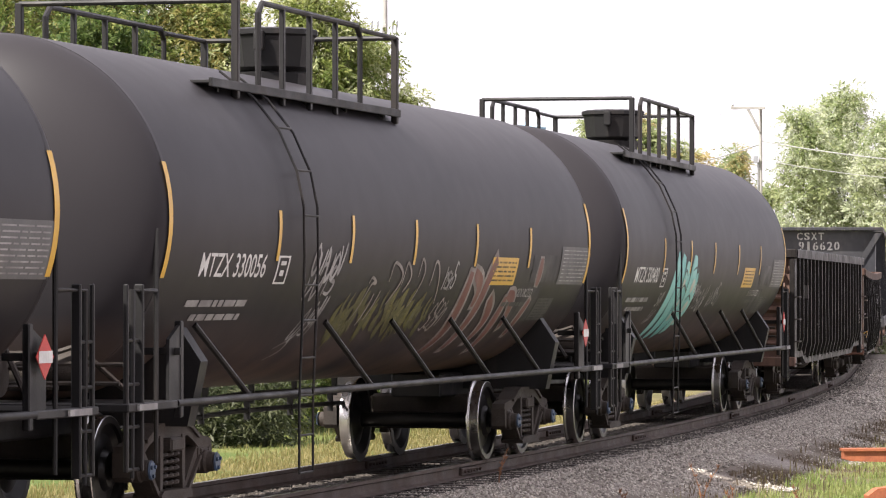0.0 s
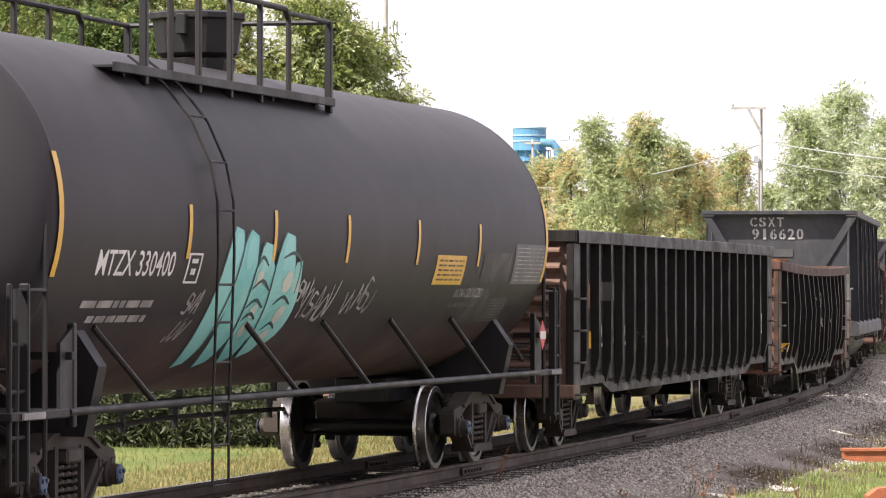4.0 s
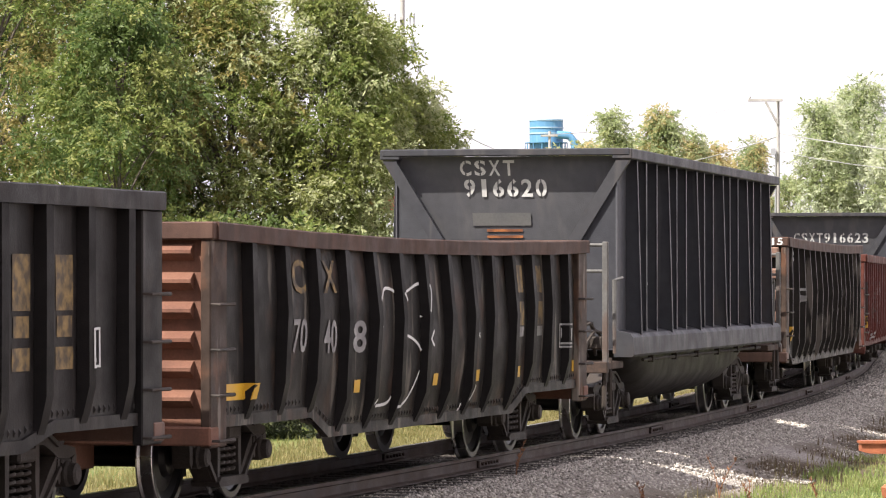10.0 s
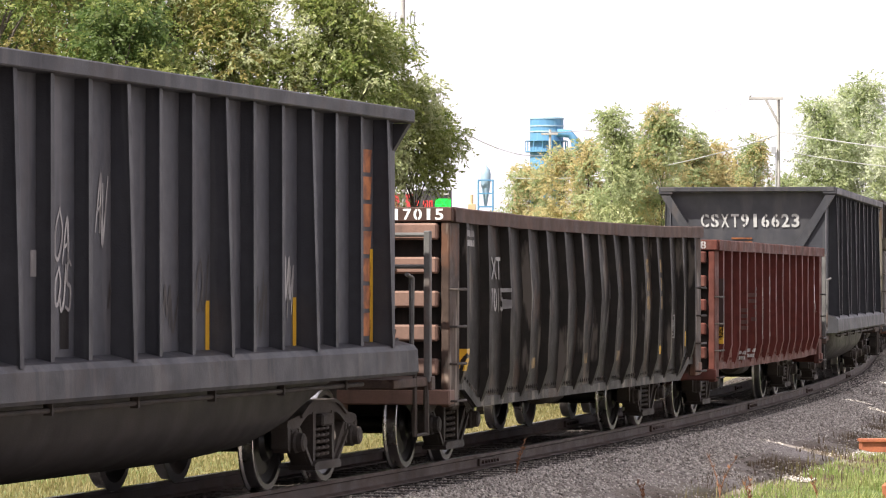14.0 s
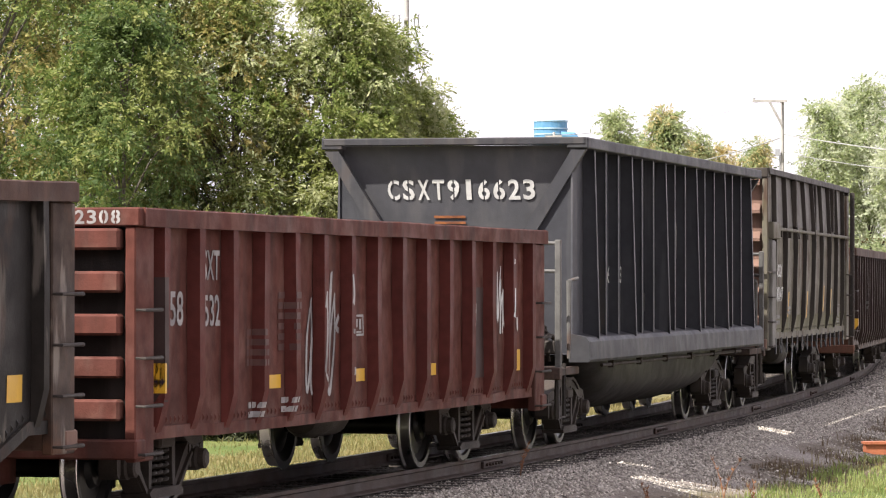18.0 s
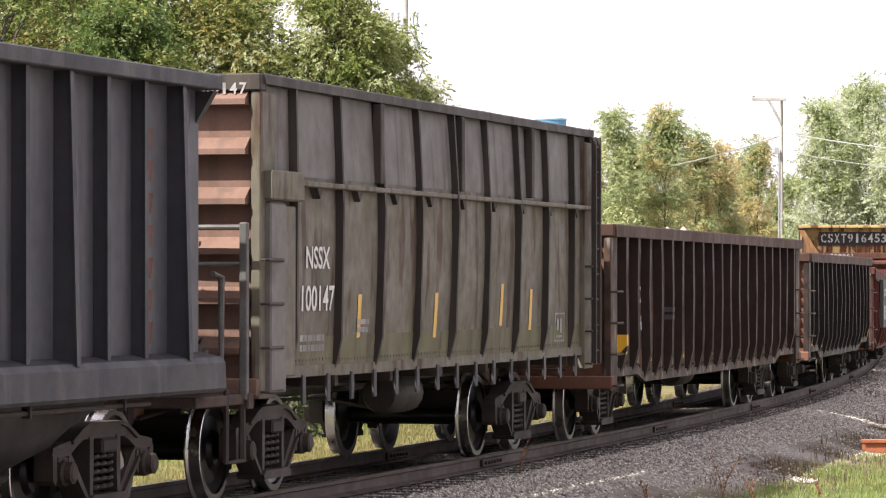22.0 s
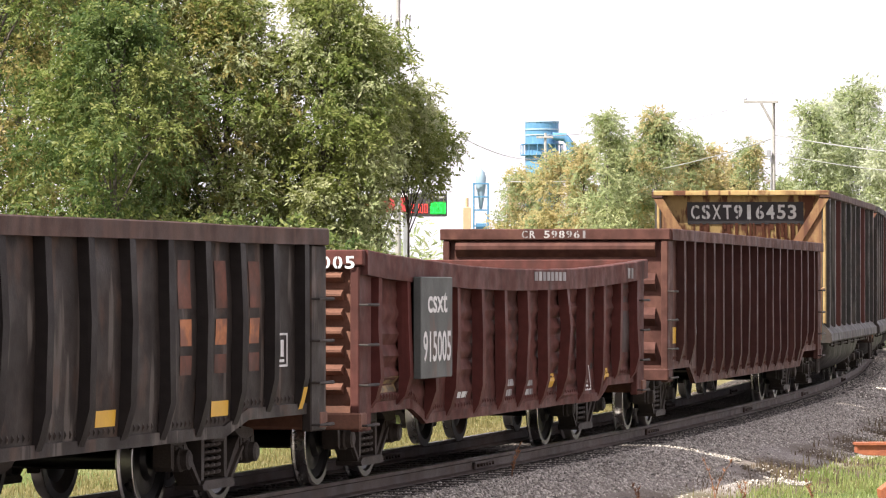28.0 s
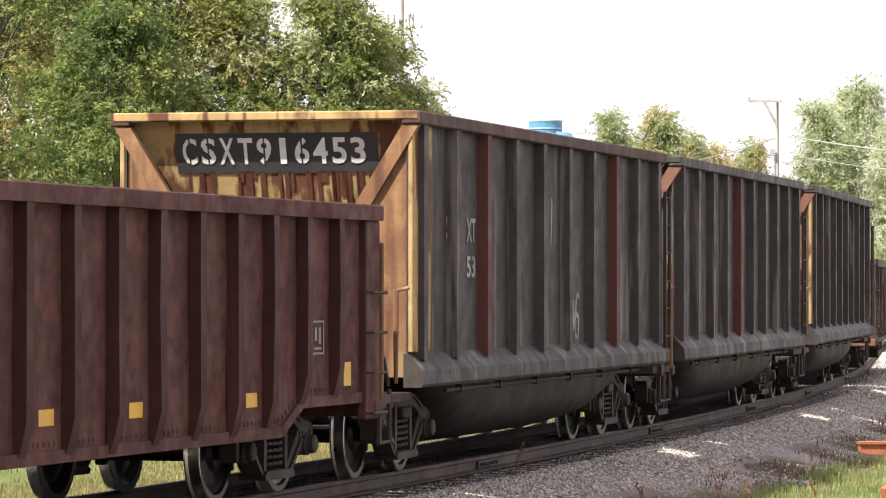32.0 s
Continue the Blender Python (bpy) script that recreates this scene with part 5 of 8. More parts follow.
def build_ground():
    ss = np.concatenate([np.linspace(-300, -70, 12), np.linspace(-60, 70, 261), np.linspace(80, 400, 30), [419]])
    ls = np.concatenate([-np.geomspace(900, 14, 22), np.linspace(-13.5, 13.5, 109), np.geomspace(14, 900, 22)])
    S, Lt = np.meshgrid(ss, ls, indexing="ij")
    lc = np.clip(Lt, -380, 900)
    x, y = at(S.ravel(), lc.ravel())
    bump_ = np.array([noise.noise((a * 0.35, b * 0.35, 0.0)) for a, b in zip(x, y)]) * 0.05
    z = bed_height(Lt.ravel()) + bump_ * smooth(1.6, 3.5, np.abs(Lt.ravel()))
    ns, nl = len(ss), len(ls)
    faces = [(i * nl + j, i * nl + j + 1, (i + 1) * nl + j + 1, (i + 1) * nl + j) for i in range(ns - 1) for j in range(nl - 1)]
    me = bpy.data.meshes.new("ground")
    me.from_pydata(np.stack([x, y, z], 1).tolist(), [], faces)
    la = Lt.ravel()
    wig = np.array([noise.noise((a * 0.5, b * 0.5, 3.0)) for a, b in zip(x, y)])
    bed = 1 - smooth(2.6, 4.0, la + wig * 1.2)
    bed = np.where(la < 0, 1 - smooth(1.7, 2.5, -la + wig * 0.4), bed)
    # unseen ground made gravel so that no green bounces onto the cars
    bed = np.maximum(bed, smooth(5.8, 7.2, la + wig * 0.6))
    bed = np.maximum(bed, smooth(2.0, 3.0, la) * (1 - smooth(-15, -11, S.ravel())))
    dry = np.where(la < 0, 1 - smooth(3.6, 7.0, -la + wig * 2.5), np.maximum((1 - smooth(3.2, 4.2, la + wig * 1.5)) * 0.8, smooth(5.4, 7.2, la + wig)))
    soil = smooth(-0.12, 0.10, np.array([noise.noise((a * 0.55, b * 0.55, 26.0)) for a, b in zip(x, y)])) * smooth(2.2, 2.9, la) * (1 - smooth(4.0, 4.6, la))
    for nm, val in (("bed", bed), ("dry", dry), ("soil", soil), ("oil_shade", 1 - smooth(0.75, 1.15, np.abs(la)))):
        me.attributes.new(nm, "FLOAT", "POINT").data.foreach_set("value", val.astype(np.float32))
    me.materials.append(M["ground"])
    me.polygons.foreach_set("use_smooth", [True] * len(me.polygons))
    ob = new("ground", me)
    return tagged(ob, "green lawn with dry verge beside the gravel track bed", "ground", kind="structure")


build_ground()

RAIL_PROFILE = [(-0.036, 0.0), (0.036, 0.0), (0.036, -0.035), (0.010, -0.048), (0.009, -0.135), (0.068, -0.155), (0.068, -0.168), (-0.068, -0.168), (-0.068, -0.155), (-0.009, -0.135), (-0.010, -0.048), (-0.036, -0.035)]


def sweep(name, lat, prof, s0, s1, step, mats, label, category):
    ss = np.arange(s0, s1, step)
    a = np.interp(ss, _S, _ang)
    V, n = [], len(prof)
    for s_, a_ in zip(ss, a):
        x, y = at(s_, lat)
        V += [(x + p * math.cos(a_), y - p * math.sin(a_), RAIL_Z + q) for p, q in prof]
    F = [(k * n + i, k * n + (i + 1) % n, (k + 1) * n + (i + 1) % n, (k + 1) * n + i) for k in range(len(ss) - 1) for i in range(n)]
    me = bpy.data.meshes.new(name)
    me.from_pydata(V, [], F)
    for m_ in mats:
        me.materials.append(m_)
    me.polygons.foreach_set("material_index", [1 if i % n == 0 else 0 for i in range(len(F))])
    return tagged(new(name, me), label, category, kind="structure")


rail_near = sweep("rail", 0.7525, RAIL_PROFILE, -70, 300, 0.5, [M["rail"], M["railhead"]], "rusty steel rail with a worn shiny head", "rail")
rail_far = sweep("rail", -0.7525, RAIL_PROFILE, -70, 300, 0.5, [M["rail"], M["railhead"]], "rusty steel rail with a worn shiny head", "rail")



FISHPLATE = Shape()
FISHPLATE.box(-0.45, 0.45, -0.045, -0.012, -0.135, -0.05, 0.008)
FISHPLATE.box(-0.45, 0.45, 0.012, 0.045, -0.135, -0.05, 0.008)
for _x in (-0.36, -0.2, -0.07, 0.07, 0.2, 0.36):
    FISHPLATE.tube((_x, -0.075, -0.09), (_x, 0.075, -0.09), 0.02, 6)
FISHPLATE_MESH = FISHPLATE.mesh("joint_bar", M["rail"])
for s_ in (-18.2, -6.2, 4.5, 14.6, 24.4, 36.0):
    for rail_, lt in ((rail_near, 0.7525), (rail_far, -0.7525)):
        x, y = at(s_ + (0 if lt > 0 else 1.5), lt)
        part("joint_bar", FISHPLATE_MESH, None, rail_, m=pose(x, y, RAIL_Z, 0, 0, heading(s_)))

bed = tagged(new("sleepers"), "weathered wooden sleepers half buried in gravel", "sleepers", kind="structure")
TIE = Shape().box(-0.11, 0.11, -1.3, 1.3, -0.18, 0.0, 0.012).mesh("sleeper", M["tie"])
for i, s_ in enumerate(np.arange(-26, 60, 0.53)):
    x, y = at(s_)
    part("sleeper", TIE, None, bed, m=pose(x, y, RAIL_Z - 0.170, 0, 0, heading(s_) + random.uniform(-1, 1)))


def scatter_stones(name, count, s0, s1, lat0, lat1, size, label, seed, mat="stone"):
    r_ = np.random.default_rng(seed)
    ss, ll = r_.uniform(s0, s1, count), r_.uniform(lat0, lat1, count)
    x, y = at(ss, ll)
    bare = np.array([noise.noise((a * 0.55, b * 0.55, 26.0)) for a, b in zip(x, y)])
    ok = (ll < 2.4) | (bare < -0.08) | (r_.random(count) < 0.10)
    x, y, ll = x[ok], y[ok], ll[ok]
    count = len(x)
    z = bed_height(ll)
    base = np.array([(1, 0, 0), (-1, 0, 0), (0, 1, 0), (0, -1, 0), (0, 0, 1), (0, 0, -1)], float)
    faces = np.array([(0, 2, 4), (2, 1, 4), (1, 3, 4), (3, 0, 4), (2, 0, 5), (1, 2, 5), (3, 1, 5), (0, 3, 5)])
    V = base[None] * (size * (0.5 + 0.9 * r_.random((count, 1, 3)))) + r_.normal(size=(count, 6, 3)) * size * 0.22
    a = r_.uniform(0, 6.28, count)
    c, q = np.cos(a)[:, None], np.sin(a)[:, None]
    X = V[..., 0] * c - V[..., 1] * q
    Y = V[..., 0] * q + V[..., 1] * c
    P = np.stack([X + x[:, None], Y + y[:, None], V[..., 2] * 0.75 + z[:, None] + size * 0.12], -1).reshape(-1, 3)
    Fc = (faces[None] + 6 * np.arange(count)[:, None, None]).reshape(-1, 3)
    me = bpy.data.meshes.new(name)
    me.vertices.add(len(P))
    me.vertices.foreach_set("co", P.astype(np.float32).ravel())
    me.loops.add(Fc.size)
    me.loops.foreach_set("vertex_index", Fc.astype(np.int32).ravel())
    me.polygons.add(len(Fc))
    me.polygons.foreach_set("loop_start", np.arange(0, Fc.size, 3, dtype=np.int32))
    me.update(calc_edges=True)
    me.materials.append(M[mat])
    return tagged(new(name, me), label, "gravel", kind="stuff")


scatter_stones("ballast", 60000, -17, 26, 0.86, 3.5, 0.021, "loose grey crushed stone ballast beside the rail", 11)
scatter_stones("ballast", 16000, 26, 75, 0.86, 3.5, 0.034, "loose grey crushed stone ballast beside the rail", 12)
scatter_stones("ballast", 20000, -17, 50, -2.0, 0.66, 0.030, "loose oily crushed stone ballast between the rails, shade painted in", 13, "stone_oily_shade")


def grass(name, count, s0, s1, lat0, lat1, height, mat, label, seed, keep=None, width=0.008):
    """bent blades, two quads each"""
    r_ = np.random.default_rng(seed)
    ss, ll = r_.uniform(s0, s1, count), r_.uniform(lat0, lat1, count)
    x, y = at(ss, ll)
    if keep is not None:
        n_ = np.array([noise.noise((a * 0.6, b * 0.6, seed)) for a, b in zip(x, y)])
        ok = n_ + 0.35 * np.array([noise.noise((a * 2.6, b * 2.6, seed)) for a, b in zip(x, y)]) > keep
        x, y, ll = x[ok], y[ok], ll[ok]
    n = len(x)
    z = bed_height(ll)
    a = r_.uniform(0, 6.28, n)
    h_ = height * (0.45 + 0.9 * r_.random(n))
    lean = h_ * r_.uniform(0.1, 0.7, n)
    d = np.stack([np.cos(a), np.sin(a)], 1)
    w = np.stack([-np.sin(a), np.cos(a)], 1) * width * (0.6 + 0.8 * r_.random(n))[:, None]
    b0 = np.stack([x, y], 1)
    b1 = b0 + d * (lean * 0.35)[:, None]
    b2 = b0 + d * lean[:, None]
    mk = lambda xy, zz: np.concatenate([xy, zz[:, None]], 1)
    q1 = np.stack([mk(b0 - w, z - 0.02), mk(b0 + w, z - 0.02), mk(b1 + w * 0.8, z + h_ * 0.6), mk(b1 - w * 0.8, z + h_ * 0.6)], 1)
    q2 = np.stack([mk(b1 - w * 0.8, z + h_ * 0.6), mk(b1 + w * 0.8, z + h_ * 0.6), mk(b2 + w * 0.15, z + h_), mk(b2 - w * 0.15, z + h_)], 1)
    P = np.concatenate([q1, q2], 1).reshape(-1, 3)
    me = quads_mesh(name, P, M[mat])
    return tagged(new(name, me), label, "grass", kind="stuff")


# ---------------------------------------------------------------- trees
def leaf_cloud(rng_, blobs, count, size, flat=0.5, per=9):
    """narrow leaves set along drooping twigs near the skins of many clumps; blobs rows: x, y, z, r"""
    blobs = np.array(blobs)
    w = blobs[:, 3] ** 2
    n = max(1, count // per)
    pick = rng_.choice(len(blobs), n, p=w / w.sum())
    unit = lambda a: a / (np.linalg.norm(a, axis=-1, keepdims=True) + 1e-9)
    d = unit(rng_.normal(size=(n, 3)))
    rad = blobs[pick, 3] * (0.25 + 0.95 * rng_.random(n) ** 0.7)
    c = blobs[pick, :3] + d * rad[:, None] * np.array([1, 1, 0.7])
    twig = unit(d * 0.9 + rng_.normal(size=(n, 3)) * 0.45 + np.array([0, 0, -0.1]))
    reach = size * rng_.uniform(3.0, 7.0, n)
    k = np.arange(per) / (per - 1)
    pos = c[:, None] + twig[:, None] * (reach[:, None] * k)[..., None] + np.array([0, 0, -1]) * (reach[:, None] * 0.35 * k ** 2)[..., None]
    side = unit(np.cross(twig, rng_.normal(size=(n, 3)) * 0.5 + np.array([0, 0, 1.0])))
    hand = np.where(np.arange(per) % 2 == 0, 1.0, -1.0)
    u = unit(twig[:, None] * 0.75 + side[:, None] * hand[None, :, None] * 0.75 + rng_.normal(size=(n, per, 3)) * 0.35 + np.array([0, 0, -0.3]))
    nrm = rng_.normal(size=(n, per, 3)) * 0.45 + (np.array([-0.25, -0.3, 0.6]) + rng_.normal(size=(n, 1, 3)) * 0.4)
    v = unit(np.cross(nrm, u))
    nrm = np.cross(u, v)
    sz = size * (0.55 + 0.9 * rng_.random((n, per)))[..., None]
    pos = pos + u * sz
    P = np.stack([pos - u * sz, pos - v * sz * flat * 0.5 + nrm * sz * 0.12, pos + u * sz, pos + v * sz * flat * 0.5 + nrm * sz * 0.12], 2)
    return P.reshape(-1, 3)


def quads_mesh(name, P, mat):
    me = bpy.data.meshes.new(name)
    n = len(P) // 4
    me.vertices.add(len(P))
    me.vertices.foreach_set("co", P.astype(np.float32).ravel())
    me.loops.add(len(P))
    me.loops.foreach_set("vertex_index", np.arange(len(P), dtype=np.int32))
    me.polygons.add(n)
    me.polygons.foreach_set("loop_start", np.arange(0, len(P), 4, dtype=np.int32))
    me.update(calc_edges=True)
    me.materials.append(mat)
    return me


def tree(x, y, height, spread, leaves, label, mats=("leaf",), leaf=0.09, low=0.1, seed=1, name="tree", lean=0.0, group="", clump=0.22, nblobs=190, taper=0.7, flat=0.8, trunk=0.022):
    r_ = np.random.default_rng(seed)
    root = new(name)
    root.matrix_basis = pose(x, y, 0)
    tagged(root, label, "tree" if name == "tree" else "bush", group)
    s = Shape()
    tr = trunk * height
    top = (lean * height * 0.3, 0, height * 0.55)
    s.tube((0, 0, -0.1), (lean * height * 0.1, 0, height * 0.3), tr, 10, tr * 0.7)
    s.tube((lean * height * 0.1, 0, height * 0.3), top, tr * 0.7, 8, tr * 0.4)
    s.tube(top, (lean * height * 0.4, 0.1, height * 0.88), tr * 0.4, 6, tr * 0.08)
    blobs = [[] for _ in mats]
    for i in range(nblobs):
        h_ = low + (1 - low) * r_.random() ** 0.85
        k = (h_ - low) / (1 - low)
        env = spread * math.sin(math.pi * min(0.97, 0.2 + 0.77 * k)) ** taper
        a, q = r_.random() * 6.283, math.sqrt(0.15 + 0.85 * r_.random())
        b = (math.cos(a) * q * env + lean * h_ * height * 0.35, math.sin(a) * q * env, h_ * height)
        blobs[min(len(mats) - 1, int(r_.random() * len(mats)))].append((*b, spread * clump * (0.5 + 0.9 * r_.random())))
        if i % 4 == 0:
            z0 = max(0.12, h_ - 0.22) * height
            mid_ = (b[0] * 0.45 + lean * z0 * 0.2, b[1] * 0.45, (z0 + b[2]) / 2 + 0.1)
            s.tube((lean * z0 * 0.3, 0, z0), mid_, tr * 0.3, 6, tr * 0.2)
            s.tube(mid_, b, tr * 0.2, 5, tr * 0.05)
    part("trunk", s, M["bark"], root)
    for mt, bl in zip(mats, blobs):
        if bl:
            part("crown", quads_mesh("crown", leaf_cloud(r_, bl, int(leaves * len(bl) / nblobs), leaf, flat), M[mt]), None, root)
    return root


def px(x, d):
    return (x - 784) / 7000 * d


LT = "tall leafy tree with a dense sunlit crown behind the track"
tree(px(-60, 76), 76, 11.5, 2.5, 84000, LT, ("leaf", "leaf_gold", "leaf_dark"), 0.046, 0.06, 3, trunk=0.012, nblobs=230)
tree(px(110, 80), 80, 11.5, 2.3, 84000, LT, ("leaf", "leaf_gold", "leaf", "leaf_dark"), 0.046, 0.06, 4, trunk=0.012, nblobs=230)
tree(px(270, 82), 82, 10.6, 2.1, 84000, LT, ("leaf", "leaf_gold", "leaf_dark"), 0.046, 0.06, 5, trunk=0.012, nblobs=230)
tree(px(375, 80), 80, 8.5, 1.8, 74000, "green tree with yellowing twigs behind the track", ("leaf", "leaf_pale", "leaf_gold"), 0.046, 0.05, 6, taper=0.5, trunk=0.012, nblobs=220)
tree(px(550, 80), 80, 8.5, 1.5, 64000, "green tree with pale sunlit leaves and an uneven edge", ("leaf_pale", "leaf", "leaf"), 0.046, 0.34, 7, taper=0.6, trunk=0.012)
tree(px(180, 72), 72, 7.6, 1.7, 46000, "bright green young tree before the taller ones", ("leaf", "leaf_dark"), 0.046, 0.05, 11, taper=0.6, trunk=0.012, nblobs=130)
tree(px(645, 82), 82, 8.0, 1.2, 26000, "slim green tree with pale drooping sunlit leaves", ("leaf_pale", "leaf", "leaf_pale"), 0.046, 0.60, 8, taper=0.6, trunk=0.008, nblobs=110)
tree(px(700, 83), 83, 6.7, 0.95, 17000, "slim green tree with pale drooping sunlit leaves", ("leaf_pale", "leaf"), 0.046, 0.69, 9, taper=0.6, trunk=0.008, nblobs=80)
tree(px(10, 86), 86, 11.0, 2.4, 50000, LT, ("leaf_dark", "leaf"), 0.05, 0.06, 12, trunk=0.012, nblobs=200)
BU = "green shrub at the foot of the trees"
# shade at the trees' foot is put into the darker leaf mix
for i, (a, d, h_, sp) in enumerate([(60, 71, 3.3, 1.8), (230, 72, 3.5, 1.7), (390, 72, 3.6, 1.6), (530, 75, 3.4, 1.3), (-80, 70, 3.6, 1.8), (640, 78, 3.0, 0.9)]):
    tree(px(a, d), d, h_, sp, 14000, BU, ("leaf_dark", "leaf"), 0.055, 0.02, 40 + i, name="shrub", nblobs=90, taper=0.35, group="shrubs by the track", trunk=0.010, clump=0.34)


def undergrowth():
    """brush along the lawn's far edge, its shade put into dark leaf colour"""
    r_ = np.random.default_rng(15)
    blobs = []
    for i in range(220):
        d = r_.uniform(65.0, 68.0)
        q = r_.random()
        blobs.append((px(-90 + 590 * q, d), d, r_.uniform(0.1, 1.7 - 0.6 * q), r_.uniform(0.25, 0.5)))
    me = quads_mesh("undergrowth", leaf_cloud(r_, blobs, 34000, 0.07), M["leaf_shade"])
    tagged(new("undergrowth", me), "dense brush at the lawn's edge, shade in its dark green", "shrubs", kind="stuff")


undergrowth()
# haze over the poplars is carried by their pale leaf colours
PT = "slender pale green poplar with sparse yellowing leaves"
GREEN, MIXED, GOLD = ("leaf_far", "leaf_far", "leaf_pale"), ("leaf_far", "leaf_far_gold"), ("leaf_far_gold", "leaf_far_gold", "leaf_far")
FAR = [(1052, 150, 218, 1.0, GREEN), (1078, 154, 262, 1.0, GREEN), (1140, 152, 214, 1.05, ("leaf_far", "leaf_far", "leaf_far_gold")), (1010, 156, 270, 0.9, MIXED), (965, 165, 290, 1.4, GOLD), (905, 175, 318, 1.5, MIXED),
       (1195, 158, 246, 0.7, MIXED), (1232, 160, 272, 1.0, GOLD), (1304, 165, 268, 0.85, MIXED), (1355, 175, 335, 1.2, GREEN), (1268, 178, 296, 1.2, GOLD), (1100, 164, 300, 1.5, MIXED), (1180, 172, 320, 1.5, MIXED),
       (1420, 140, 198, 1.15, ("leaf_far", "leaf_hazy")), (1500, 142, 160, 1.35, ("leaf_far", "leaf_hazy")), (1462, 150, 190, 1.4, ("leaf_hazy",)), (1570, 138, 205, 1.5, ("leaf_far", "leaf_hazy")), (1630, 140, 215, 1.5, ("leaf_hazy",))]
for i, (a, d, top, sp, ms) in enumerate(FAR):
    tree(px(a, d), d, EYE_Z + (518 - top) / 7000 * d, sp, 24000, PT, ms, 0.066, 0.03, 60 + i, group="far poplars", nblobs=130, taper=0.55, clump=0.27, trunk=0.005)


def far_woods():
    """low line of woods along the horizon, its haze put into pale leaf colour"""
    r_ = np.random.default_rng(5)
    blobs = []
    for i in range(520):
        d = r_.uniform(230, 330)
        a = r_.uniform(-300, 1900)
        blobs.append((px(a, d), d, r_.uniform(0.2, 6.8) * (0.75 + 0.4 * math.sin(a * 0.013)), r_.uniform(0.7, 1.6)))
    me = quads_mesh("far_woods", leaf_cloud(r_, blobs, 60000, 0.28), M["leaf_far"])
    tagged(new("far_woods", me), "hazy pale green line of distant woods", "woods", kind="stuff")


far_woods()


def woods_belt():
    """unseen trees added on the camera's side of the track to darken the cars"""
    r_ = np.random.default_rng(9)
    blobs = []
    for i in range(1400):
        a = radians(r_.uniform(62.0, 235.0))
        d = r_.uniform(95, 130)
        blobs.append((math.sin(a) * d, math.cos(a) * d, r_.uniform(0.0, 15.0), r_.uniform(1.5, 3.2)))
    # nearer unseen trees, added to darken the rib flanks
    for i in range(700):
        a = radians(r_.uniform(140.0, 250.0))
        d = r_.uniform(38, 50)
        blobs.append((math.sin(a) * d, math.cos(a) * d, r_.uniform(0.0, 16.0), r_.uniform(1.5, 3.0)))
    me = quads_mesh("woods_belt", leaf_cloud(r_, blobs, 54000, 0.9, 0.9), M["leaf_brown"])
    tagged(new("woods_belt", me), "added unseen woods that darken the light on the cars", "woods", kind="stuff")


woods_belt()

# lawn and verge blades
grass("grass", 30000, -16, 34, -6.0, -2.0, 0.09, "straw", "dry yellow grass along the far side of the track", 21, width=0.007)
grass("grass", 30000, -14, 50, -20, -4.5, 0.08, "lawn_pale", "bright green mown lawn beyond the track", 22, width=0.008)
grass("grass", 34000, -8, 40, 3.3, 6.4, 0.105, "blade", "short green grass beside the gravel", 23, keep=-0.10, width=0.007)
grass("grass", 5000, -8, 40, 3.0, 6.4, 0.17, "straw", "dry seeding grass stalks in the lawn", 24, keep=0.0, width=0.004)
grass("weeds", 20000, -14, 46, 2.6, 4.3, 0.05, "matted", "matted dead brown weeds along the gravel edge", 26, keep=0.0, width=0.006)
grass("weeds", 700, -2, 30, 2.5, 4.2, 0.13, "matted", "brown withered weeds on the gravel shoulder", 25, keep=0.12, width=0.010)


def dry_weed(x, y, z, h_, seed):
    r_ = random.Random(seed)
    s = Shape()
    for i in range(2):
        a = r_.uniform(0, 6.28)
        k = h_ * r_.uniform(0.6, 1.0)
        p = [Vector((0, 0, 0))]
        for j in range(5):
            p.append(p[-1] + Vector((math.cos(a) * k * 0.07 * j * 0.5, math.sin(a) * k * 0.07 * j * 0.5, k * 0.2)))
        for j in range(5):
            s.tube(p[j], p[j + 1], 0.007 - 0.0009 * j, 5)
        for j in range(2, 6):
            for q in range(5):
                b = r_.uniform(0, 6.28)
                e = p[j] + Vector((math.cos(b) * 0.025, math.sin(b) * 0.025, r_.uniform(0.0, 0.05)))
                s.tube(p[j], e, 0.009, 4, 0.003)
    return thing("dry_weed", s, M["weed"], "rust brown dried dock stalk by the rail", "weed", "dried weeds", m=pose(x, y, z))


dry_weed(*at(-7.2, 1.35), 0.40, 0.42, 1)
dry_weed(*at(-5.6, 3.35), 0.02, 0.55, 2)
dry_weed(*at(-5.9, 3.75), 0.0, 0.40, 3)
dry_weed(*at(-6.8, 2.7), 0.1, 0.30, 4)
dry_weed(*at(-4.5, 4.3), 0.0, 0.32, 5)

# rusty steel beams lying across two stands near the verge
s = Shape()
s.prism([(0, 0.60), (0.10, 0.575), (1.7, 0.53), (1.7, 0.70), (0, 0.695)], -0.10, 0.10)
s.prism([(-0.015, 0.696), (1.7, 0.701), (1.7, 0.735), (-0.015, 0.728)], -0.13, 0.13)
beam = thing("steel_beam", s, M["orange_beam"], "rusty orange steel beam on a low stand in the grass", "beam", m=pose(px(1491, 48), 48, -0.06, 0, 0, 4))
s = Shape()
s.tube((0.75, 0, 0), (0.75, 0, 0.56), 0.03, 8)
s.tube((1.5, 0, 0), (1.5, 0, 0.54), 0.03, 8)
part("stand", s, M["iron"], beam)
s = Shape()
s.prism([(0, 0.0), (1.4, 0.0), (1.4, 0.26), (0.12, 0.24), (0, 0.17)], -0.11, 0.11)
